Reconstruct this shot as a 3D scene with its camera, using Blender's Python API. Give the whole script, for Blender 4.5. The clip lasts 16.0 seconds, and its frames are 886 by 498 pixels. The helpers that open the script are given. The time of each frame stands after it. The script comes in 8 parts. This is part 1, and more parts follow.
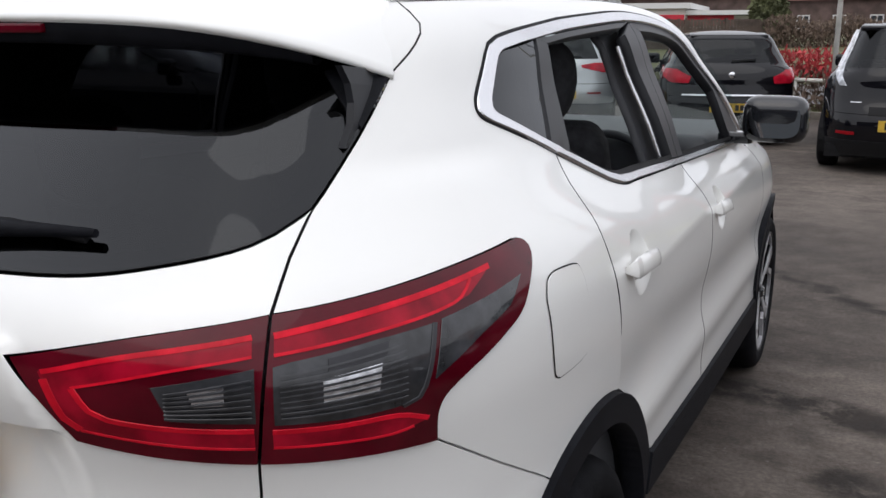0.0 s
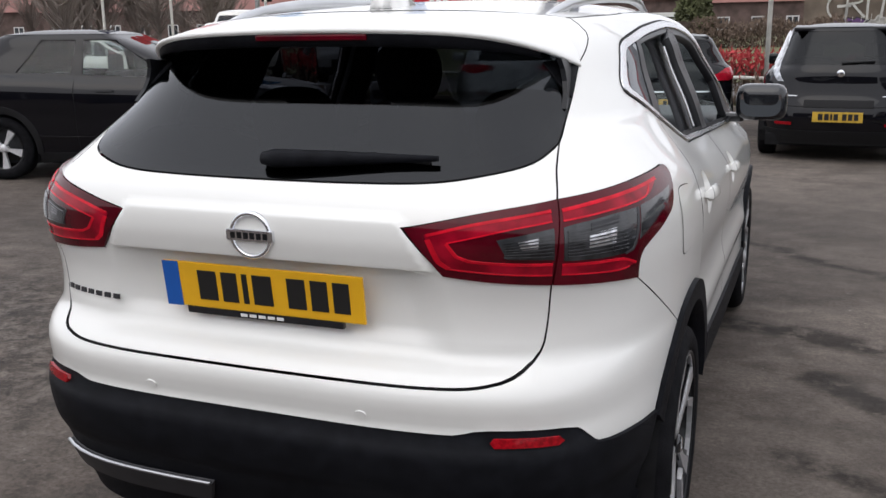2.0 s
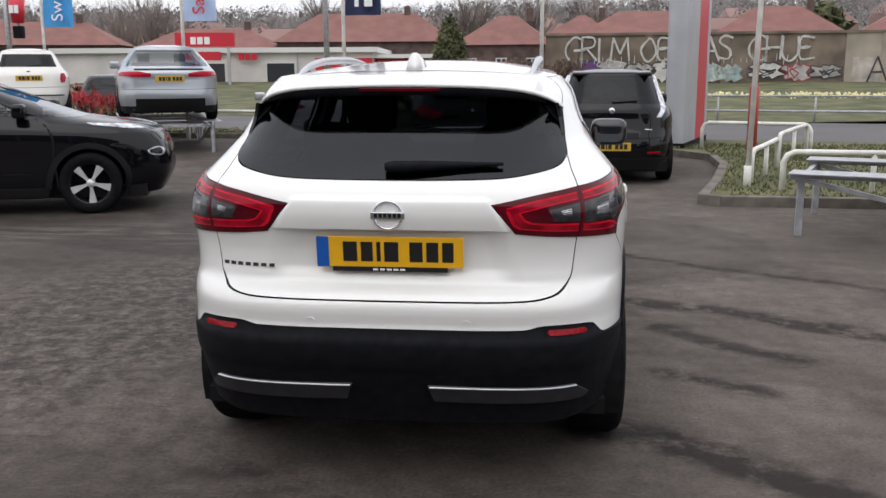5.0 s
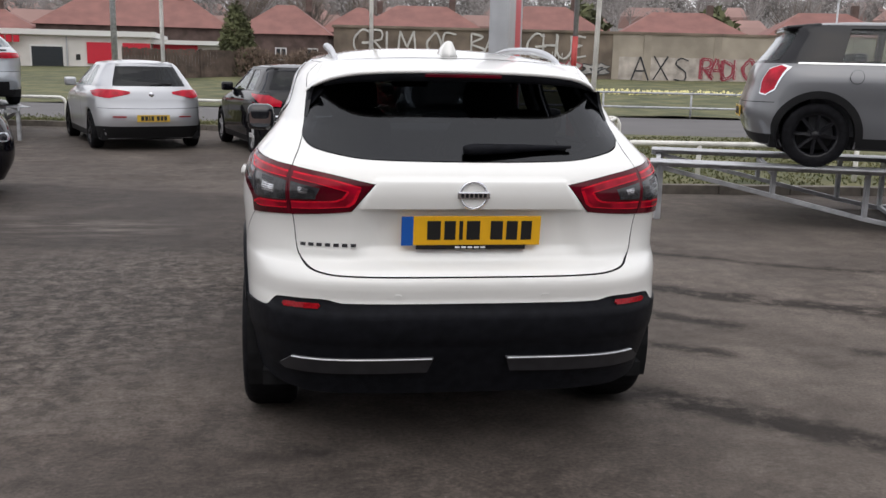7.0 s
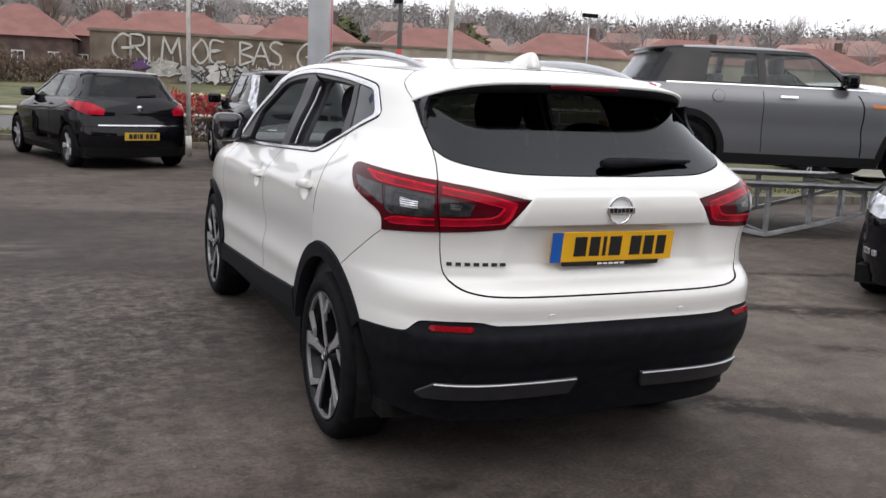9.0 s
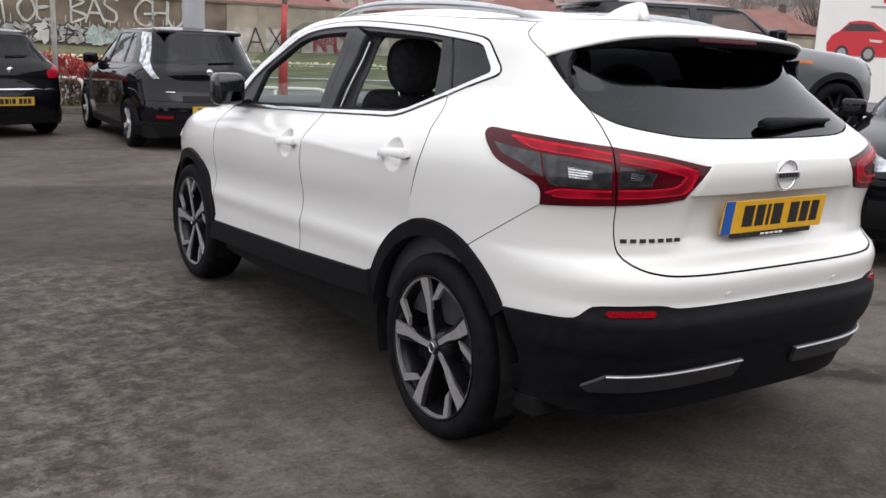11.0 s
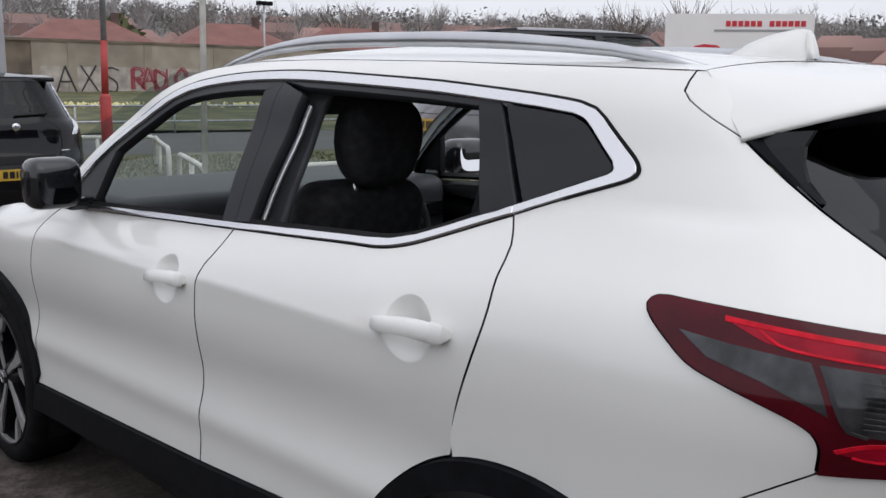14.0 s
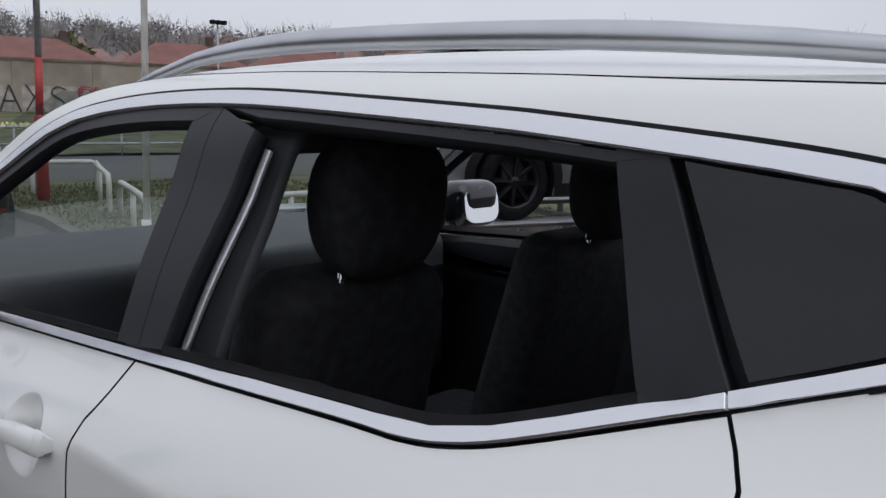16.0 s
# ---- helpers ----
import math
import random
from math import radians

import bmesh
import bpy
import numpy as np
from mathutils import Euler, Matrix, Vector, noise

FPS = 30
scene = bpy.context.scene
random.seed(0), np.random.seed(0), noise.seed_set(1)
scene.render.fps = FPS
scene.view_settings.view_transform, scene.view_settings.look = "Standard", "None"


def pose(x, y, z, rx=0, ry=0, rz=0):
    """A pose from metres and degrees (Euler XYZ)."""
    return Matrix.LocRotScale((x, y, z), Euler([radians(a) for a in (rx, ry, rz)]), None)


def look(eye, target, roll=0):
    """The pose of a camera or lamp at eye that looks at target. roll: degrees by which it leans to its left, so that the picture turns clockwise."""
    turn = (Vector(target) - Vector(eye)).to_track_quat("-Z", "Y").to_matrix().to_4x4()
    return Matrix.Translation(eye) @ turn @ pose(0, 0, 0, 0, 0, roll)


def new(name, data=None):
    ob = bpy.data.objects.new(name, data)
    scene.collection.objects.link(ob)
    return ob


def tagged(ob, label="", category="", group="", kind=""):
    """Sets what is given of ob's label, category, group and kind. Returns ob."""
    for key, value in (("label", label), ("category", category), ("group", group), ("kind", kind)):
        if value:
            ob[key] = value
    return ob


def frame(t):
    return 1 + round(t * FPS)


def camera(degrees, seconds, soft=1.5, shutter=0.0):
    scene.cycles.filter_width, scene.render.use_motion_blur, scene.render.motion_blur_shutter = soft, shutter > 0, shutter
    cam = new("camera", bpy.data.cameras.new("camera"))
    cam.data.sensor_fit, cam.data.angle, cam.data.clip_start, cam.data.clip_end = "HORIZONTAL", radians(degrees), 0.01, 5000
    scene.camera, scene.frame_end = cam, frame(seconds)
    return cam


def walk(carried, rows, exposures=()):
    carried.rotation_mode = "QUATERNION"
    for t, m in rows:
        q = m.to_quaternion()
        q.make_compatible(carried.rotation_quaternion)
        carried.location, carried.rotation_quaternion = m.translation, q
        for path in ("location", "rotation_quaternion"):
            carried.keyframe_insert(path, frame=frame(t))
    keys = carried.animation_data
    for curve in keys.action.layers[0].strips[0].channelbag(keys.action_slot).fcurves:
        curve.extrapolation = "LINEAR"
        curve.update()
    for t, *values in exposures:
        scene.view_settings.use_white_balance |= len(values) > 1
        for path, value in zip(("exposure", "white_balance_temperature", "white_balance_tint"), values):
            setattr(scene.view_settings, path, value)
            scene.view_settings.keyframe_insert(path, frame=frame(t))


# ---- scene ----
cam = camera(51.15, 16.0)
# seconds, eye, turn about x, y and z
ROWS = [
    (0.0, 1.291, -0.644, 1.461, 76.70, 0.11, 25.70),
    (0.5, 1.224, -0.880, 1.449, 76.37, 0.67, 23.95),
    (1.0, 1.163, -1.114, 1.456, 75.87, 0.15, 23.62),
    (1.5, 1.169, -1.382, 1.450, 76.29, -0.05, 23.98),
    (2.0, 1.122, -1.637, 1.471, 76.91, 0.65, 21.26),
    (2.5, 1.048, -1.897, 1.493, 77.70, 1.66, 17.88),
    (3.0, 1.044, -2.143, 1.505, 78.47, 1.39, 16.71),
    (3.5, 0.959, -2.421, 1.529, 79.27, 0.80, 13.86),
    (4.0, 0.816, -2.681, 1.535, 79.35, 0.74, 11.04),
    (6.5, -0.198, -3.262, 1.527, 78.95, -1.09, -3.58),
    (7.0, -0.576, -3.224, 1.510, 78.69, -1.26, -7.84),
    (7.5, -0.895, -3.193, 1.505, 78.81, -1.28, -11.00),
    (8.0, -1.189, -3.010, 1.493, 79.23, -2.20, -14.77),
    (10.5, -2.609, -2.157, 1.411, 78.82, -1.95, -32.33),
    (11.0, -2.621, -1.837, 1.401, 77.82, -2.35, -33.29),
    (11.5, -2.600, -1.535, 1.421, 77.79, -2.00, -34.52),
    (12.0, -2.570, -1.210, 1.450, 78.44, -1.27, -37.37),
    (12.5, -2.425, -0.923, 1.453, 79.13, -1.16, -38.52),
    (13.0, -2.266, -0.691, 1.471, 79.53, -0.91, -38.79),
    (13.5, -2.157, -0.409, 1.478, 79.84, -0.60, -41.47),
    (14.0, -2.033, -0.157, 1.479, 79.87, -0.67, -44.04),
    (14.5, -1.810, 0.063, 1.478, 79.66, -1.62, -44.16),
    (15.0, -1.666, 0.237, 1.480, 80.03, -1.85, -44.06),
    (15.5, -1.558, 0.479, 1.504, 79.83, -0.29, -45.60),
    (16.0, -1.449, 0.654, 1.488, 81.23, -1.04, -46.75),
]
walk(cam, [(t, pose(x, y, z, rx, ry, rz)) for t, x, y, z, rx, ry, rz in ROWS],
     exposures=[(0.0, 0.58, 6350, 10), (2.5, 0.70, 6400, 10), (4.0, 0.68, 6400, 10), (7.0, 0.64, 6500, 10), (11.0, 0.84, 6500, 10), (12.0, 0.74, 6450, 10), (13.5, 0.38, 6300, 10), (14.5, 0.22, 6250, 10), (15.0, 0.10, 6200, 10), (16.0, -0.04, 6100, 10)])

# ---- sky and sun: a bright overcast day ----
world = bpy.data.worlds.new("overcast_sky")
scene.world = world
world.use_nodes = True
wn, wl = world.node_tree.nodes, world.node_tree.links
sky = wn.new("ShaderNodeTexSky")
sky.sky_type, sky.sun_disc = "NISHITA", False
sky.sun_elevation, sky.sun_rotation = radians(48), radians(200)
sky.air_density, sky.dust_density = 1.0, 4.0
grey = wn.new("ShaderNodeMix")
grey.data_type = "RGBA"
grey.inputs[0].default_value = 0.93
wl.new(sky.outputs[0], grey.inputs[6])
# an overcast sky is about twice as bright overhead as at the horizon
sky_dir = wn.new("ShaderNodeTexCoord")
sky_xyz = wn.new("ShaderNodeSeparateXYZ")
wl.new(sky_dir.outputs["Generated"], sky_xyz.inputs[0])
sky_up = wn.new("ShaderNodeMapRange")
sky_up.inputs["To Min"].default_value, sky_up.inputs["To Max"].default_value = 1.0, 1.30
wl.new(sky_xyz.outputs["Z"], sky_up.inputs["Value"])
clouds = wn.new("ShaderNodeTexNoise")
clouds.inputs["Scale"].default_value = 2.2
clouds.inputs["Detail"].default_value = 5
cloud_ramp = wn.new("ShaderNodeValToRGB")
cloud_ramp.color_ramp.elements[0].position, cloud_ramp.color_ramp.elements[0].color = 0.3, (5.6, 5.6, 5.95, 1)
cloud_ramp.color_ramp.elements[1].position, cloud_ramp.color_ramp.elements[1].color = 0.75, (6.7, 6.65, 6.85, 1)
wl.new(clouds.outputs[0], cloud_ramp.inputs[0])
wl.new(cloud_ramp.outputs[0], grey.inputs[7])
sky_gain = wn.new("ShaderNodeMath")
sky_gain.operation = "MULTIPLY"
sky_gain.inputs[1].default_value = 0.114
wl.new(sky_up.outputs[0], sky_gain.inputs[0])
wl.new(sky_gain.outputs[0], wn["Background"].inputs[1])
wl.new(grey.outputs[2], wn["Background"].inputs[0])
sun = new("sun", bpy.data.lights.new("sun", "SUN"))
sun.data.energy, sun.data.angle, sun.data.color = 0.4, radians(60), (1.0, 0.97, 0.93)
sun.matrix_world = look((-0.5, -5, 10), (0, 0, 0))

# ---- materials ----


def material(name, colour, rough=0.5, metal=0.0, coat=0.0, vary=0.0, scale=8.0, bump=0.0, bump_scale=60.0, second=None, rough_vary=0.0, spec=0.5, coords="Object"):
    m = bpy.data.materials.new(name)
    m.use_nodes = True
    nt = m.node_tree
    p = nt.nodes["Principled BSDF"]
    p.inputs["Base Color"].default_value = (*colour, 1)
    p.inputs["Roughness"].default_value = rough
    p.inputs["Metallic"].default_value = metal
    p.inputs["Specular IOR Level"].default_value = spec
    if coat:
        p.inputs["Coat Weight"].default_value = coat
        p.inputs["Coat Roughness"].default_value = 0.03
    tc = nt.nodes.new("ShaderNodeTexCoord")
    if vary or second:
        n = nt.nodes.new("ShaderNodeTexNoise")
        n.inputs["Scale"].default_value = scale
        n.inputs["Detail"].default_value = 6
        nt.links.new(tc.outputs[coords], n.inputs["Vector"])
        r = nt.nodes.new("ShaderNodeValToRGB")
        r.color_ramp.elements[0].position, r.color_ramp.elements[1].position = 0.36, 0.66
        lo = tuple(c * (1 - vary) for c in colour)
        hi = second or tuple(min(1, c * (1 + vary)) for c in colour)
        r.color_ramp.elements[0].color, r.color_ramp.elements[1].color = (*lo, 1), (*hi, 1)
        nt.links.new(n.outputs[0], r.inputs[0])
        nt.links.new(r.outputs[0], p.inputs["Base Color"])
        if rough_vary:
            mr = nt.nodes.new("ShaderNodeMapRange")
            mr.inputs["To Min"].default_value, mr.inputs["To Max"].default_value = max(0.02, rough - rough_vary), min(1, rough + rough_vary)
            nt.links.new(n.outputs[0], mr.inputs["Value"])
            nt.links.new(mr.outputs[0], p.inputs["Roughness"])
    if bump:
        b = nt.nodes.new("ShaderNodeTexNoise")
        b.inputs["Scale"].default_value = bump_scale
        b.inputs["Detail"].default_value = 4
        nt.links.new(tc.outputs[coords], b.inputs["Vector"])
        bn = nt.nodes.new("ShaderNodeBump")
        bn.inputs["Strength"].default_value = bump
        bn.inputs["Distance"].default_value = 0.01
        nt.links.new(b.outputs[0], bn.inputs["Height"])
        nt.links.new(bn.outputs[0], p.inputs["Normal"])
    return m


def glass_material(name, tint, alpha_mix):
    """Dark see-through car glass: a tinted clear pane with a mirror-like skin."""
    m = bpy.data.materials.new(name)
    m.use_nodes = True
    nt = m.node_tree
    nt.nodes.remove(nt.nodes["Principled BSDF"])
    out = nt.nodes["Material Output"]
    tr = nt.nodes.new("ShaderNodeBsdfTransparent")
    tr.inputs[0].default_value = (*tint, 1)
    gl = nt.nodes.new("ShaderNodeBsdfGlossy")
    gl.inputs["Roughness"].default_value = 0.02
    gl.inputs["Color"].default_value = (0.95, 0.97, 1, 1)
    # a pane shines alike from both sides: a little straight on, more at a slant
    lw = nt.nodes.new("ShaderNodeLayerWeight")
    lw.inputs["Blend"].default_value = 0.5
    pw = nt.nodes.new("ShaderNodeMath")
    pw.operation = "POWER"
    pw.inputs[1].default_value = 5.0
    nt.links.new(lw.outputs["Facing"], pw.inputs[0])
    fr = nt.nodes.new("ShaderNodeMapRange")
    f0 = ((alpha_mix - 1) / (alpha_mix + 1)) ** 2
    fr.inputs["To Min"].default_value, fr.inputs["To Max"].default_value = f0, 0.9
    nt.links.new(pw.outputs[0], fr.inputs["Value"])
    mx = nt.nodes.new("ShaderNodeMixShader")
    nt.links.new(fr.outputs[0], mx.inputs[0])
    nt.links.new(tr.outputs[0], mx.inputs[1])
    nt.links.new(gl.outputs[0], mx.inputs[2])
    nt.links.new(mx.outputs[0], out.inputs[0])
    return m


WHITE = material("white_pearl_paint", (0.79, 0.79, 0.765), 0.34, 0, 0.9, vary=0.012, scale=3.0, spec=0.4)
SEAL = material("black_rubber_seal", (0.012, 0.012, 0.013), 0.6, spec=0.1, vary=0.2, scale=20)
CLADDING = material("grained_black_plastic", (0.0085, 0.009, 0.0115), 0.5, spec=0.07, vary=0.25, scale=25, bump=0.25, bump_scale=700)
GLOSS_BLACK = material("gloss_black_trim", (0.012, 0.013, 0.016), 0.12, 0, 0.4)
SATIN_BLACK = material("satin_black_pillar_film", (0.012, 0.013, 0.016), 0.38, spec=0.3, vary=0.15, scale=12)
CHROME = material("chrome_trim", (0.78, 0.79, 0.82), 0.12, 1.0)
SATIN_CHROME = material("satin_chrome_strip", (0.72, 0.72, 0.74), 0.24, 1.0)
ALU = material("satin_aluminium_rail", (0.55, 0.56, 0.58), 0.34, 1.0, vary=0.06, scale=6)
SKID = material("dark_satin_skid_trim", (0.04, 0.04, 0.045), 0.42, 0.4, vary=0.15, scale=14)
RED_LENS = material("dark_red_lamp_lens", (0.075, 0.0016, 0.007), 0.12, 0, 0.35, vary=0.3, scale=9, spec=0.1)
RED_MID = material("red_lamp_band", (0.27, 0.003, 0.016), 0.2, 0, 0.25, vary=0.4, scale=14, spec=0.1)
RED_BAR = material("bright_red_light_guide", (0.58, 0.006, 0.022), 0.25, 0, 0.15, vary=0.2, scale=30, spec=0.1)
RED_REFLECTOR = material("red_reflector", (0.26, 0.003, 0.008), 0.25, 0, 0.3, vary=0.3, scale=120, spec=0.1)
SMOKED = material("smoked_lamp_insert", (0.035, 0.036, 0.040), 0.15, 0.1, 0.7, vary=0.5, scale=22, spec=0.2)
LAMP_CLEAR = material("clear_lamp_reflector", (0.62, 0.63, 0.66), 0.16, 0.85, 1.0, vary=0.3, scale=60)
TINTED = glass_material("dark_privacy_glass", (0.036, 0.038, 0.043), 1.50)
CLEAR = glass_material("clear_windscreen_glass", (0.70, 0.76, 0.74), 1.42)
TYRE = material("tyre_rubber", (0.009, 0.009, 0.0105), 0.75, spec=0.07, vary=0.3, scale=20, bump=0.3, bump_scale=180)
RIM_DARK = material("gloss_black_wheel", (0.008, 0.008, 0.010), 0.35, 0, 0.2, spec=0.2)
RIM_CUT = material("machined_alloy_face", (0.66, 0.66, 0.68), 0.40, 0.85, vary=0.08, scale=50)
BRAKE = material("grey_brake_disc", (0.05, 0.048, 0.046), 0.5, 0.6, vary=0.3, scale=30)
SEAT = material("black_seat_fabric", (0.036, 0.037, 0.042), 0.85, vary=0.3, scale=40, bump=0.4, bump_scale=300)
CABIN = material("dark_cabin_plastic", (0.045, 0.047, 0.053), 0.55, vary=0.15, scale=12, bump=0.2, bump_scale=400)
DASH = material("grey_dashboard_plastic", (0.050, 0.054, 0.060), 0.5, vary=0.12, scale=10, bump=0.2, bump_scale=400)
PLATE_YELLOW = material("yellow_plate_plastic", (0.80, 0.43, 0.012), 0.3, 0, 0.3, vary=0.05, scale=10)
PLATE_BLUE = material("blue_plate_band", (0.012, 0.10, 0.42), 0.3)
INK = material("black_plate_ink", (0.012, 0.012, 0.012), 0.4)
WHITE_INK = material("white_lettering", (0.8, 0.8, 0.8), 0.5)

from mathutils.geometry import delaunay_2d_cdt

# ---- building blocks ----


def part(name, mesh, mat, parent=None, label=""):
    if isinstance(mesh, bmesh.types.BMesh):
        me = bpy.data.meshes.new(name)
        mesh.to_mesh(me)
        mesh.free()
        mesh = me
    if mat is not None:
        mesh.materials.clear()
        mesh.materials.append(mat)
    ob = new(name, mesh)
    if parent is not None:
        ob.parent = parent
    if label:
        ob["label"] = label
    return ob


def thing(name, label, category, m=None, group="", kind=""):
    ob = new(name)
    ob.empty_display_size = 0.2
    if m is not None:
        ob.matrix_world = m
    return tagged(ob, label, category, group, kind)


def smooth(ob, on=True):
    ob.data.polygons.foreach_set("use_smooth", [on] * len(ob.data.polygons))
    return ob


def raw(name, verts, faces, mat, parent=None, label="", shade=False):
    me = bpy.data.meshes.new(name)
    me.from_pydata([tuple(map(float, v)) for v in verts], [], [tuple(map(int, f)) for f in faces])
    me.update()
    ob = part(name, me, mat, parent, label)
    if shade:
        smooth(ob)
    return ob


def bm_box(bm, lo, hi, bevel=0.0, m=None, segments=2):
    made = bmesh.ops.create_cube(bm, size=1.0)["verts"]
    lo, hi = Vector(lo), Vector(hi)
    for v in made:
        v.co = Vector([(lo[i] + hi[i]) / 2 + v.co[i] * (hi[i] - lo[i]) for i in range(3)])
    if bevel:
        edges = list({e for v in made for e in v.link_edges})
        made = bmesh.ops.bevel(bm, geom=edges, offset=bevel, segments=segments, affect="EDGES", profile=0.6)["verts"]
        made = list({v for v in made})
    if m is not None:
        # the whole island that was just made
        seen, todo = set(made), list(made)
        while todo:
            v = todo.pop()
            for e in v.link_edges:
                o = e.other_vert(v)
                if o not in seen:
                    seen.add(o)
                    todo.append(o)
        bmesh.ops.transform(bm, matrix=m, verts=list(seen))


def box(name, lo, hi, mat, parent=None, label="", bevel=0.0, m=None):
    bm = bmesh.new()
    bm_box(bm, lo, hi, bevel, m)
    return part(name, bm, mat, parent, label)


def bm_tube(bm, path, radius, sides=10, cap=True):
    """A round tube along points; radius: a number or one a point."""
    pts = [Vector(p) for p in path]
    radii = radius if isinstance(radius, (list, tuple)) else [radius] * len(pts)
    rings = []
    up = Vector((0, 0, 1))
    prev = None
    for i, p in enumerate(pts):
        d = (pts[min(i + 1, len(pts) - 1)] - pts[max(i - 1, 0)]).normalized()
        if prev is None:
            a = d.cross(up if abs(d.z) < 0.95 else Vector((1, 0, 0))).normalized()
        else:
            a = (prev - d * prev.dot(d)).normalized()
        prev = a
        b = d.cross(a)
        rings.append([bm.verts.new(p + (a * math.cos(k * 2 * math.pi / sides) + b * math.sin(k * 2 * math.pi / sides)) * radii[i]) for k in range(sides)])
    for r0, r1 in zip(rings, rings[1:]):
        for k in range(sides):
            f = bm.faces.new((r0[k], r0[(k + 1) % sides], r1[(k + 1) % sides], r1[k]))
            f.smooth = True
    if cap:
        bm.faces.new(rings[0][::-1])
        bm.faces.new(rings[-1])


def tube(name, path, radius, mat, parent=None, label="", sides=10):
    bm = bmesh.new()
    bm_tube(bm, path, radius, sides)
    bmesh.ops.recalc_face_normals(bm, faces=bm.faces)
    return part(name, bm, mat, parent, label)


def lathe(bm, profile, sides=40, axis="x", centre=(0, 0, 0), close=False):
    """Turns (radius, along) pairs about an axis."""
    rings = []
    for r, a in profile:
        ring = []
        for k in range(sides):
            c, s = math.cos(k * 2 * math.pi / sides) * r, math.sin(k * 2 * math.pi / sides) * r
            co = {"x": (a, c, s), "y": (c, a, s), "z": (c, s, a)}[axis]
            ring.append(bm.verts.new(Vector(co) + Vector(centre)))
        rings.append(ring)
    pairs = list(zip(rings, rings[1:])) + ([(rings[-1], rings[0])] if close else [])
    for r0, r1 in pairs:
        for k in range(sides):
            f = bm.faces.new((r0[k], r0[(k + 1) % sides], r1[(k + 1) % sides], r1[k]))
            f.smooth = True
    return rings


def prism(name, outline, depth, mat, parent=None, label="", m=None, bevel=0.0):
    """A flat outline (x, z) pushed back along y."""
    bm = bmesh.new()
    front = [bm.verts.new((x, 0, z)) for x, z in outline]
    f = bm.faces.new(front)
    ext = bmesh.ops.extrude_face_region(bm, geom=[f])["geom"]
    bmesh.ops.translate(bm, verts=[g for g in ext if isinstance(g, bmesh.types.BMVert)], vec=(0, depth, 0))
    bmesh.ops.recalc_face_normals(bm, faces=bm.faces)
    if bevel:
        bmesh.ops.bevel(bm, geom=list(bm.edges), offset=bevel, segments=2, affect="EDGES")
    if m is not None:
        bmesh.ops.transform(bm, matrix=m, verts=bm.verts)
    return part(name, bm, mat, parent, label)


# ---- car bodies: a skin given by its plan and its profiles ----


def knots(pair):
    """Knots with their slopes, ready for ease()."""
    xs, ys = np.asarray(pair[0], float), np.asarray(pair[1], float)
    return xs, ys, np.gradient(ys, xs)


def ease(x, xs, ys, m=None):
    """A smooth curve through knots."""
    if not isinstance(xs, np.ndarray):
        xs, ys, m = knots((xs, ys))
    x = np.asarray(x, float)
    i = np.minimum(np.maximum(np.searchsorted(xs, x) - 1, 0), len(xs) - 2)
    h = xs[i + 1] - xs[i]
    t = np.minimum(np.maximum((x - xs[i]) / h, 0), 1)
    return (2 * t**3 - 3 * t**2 + 1) * ys[i] + (t**3 - 2 * t**2 + t) * h * m[i] + (-2 * t**3 + 3 * t**2) * ys[i + 1] + (t**3 - t**2) * h * m[i + 1]


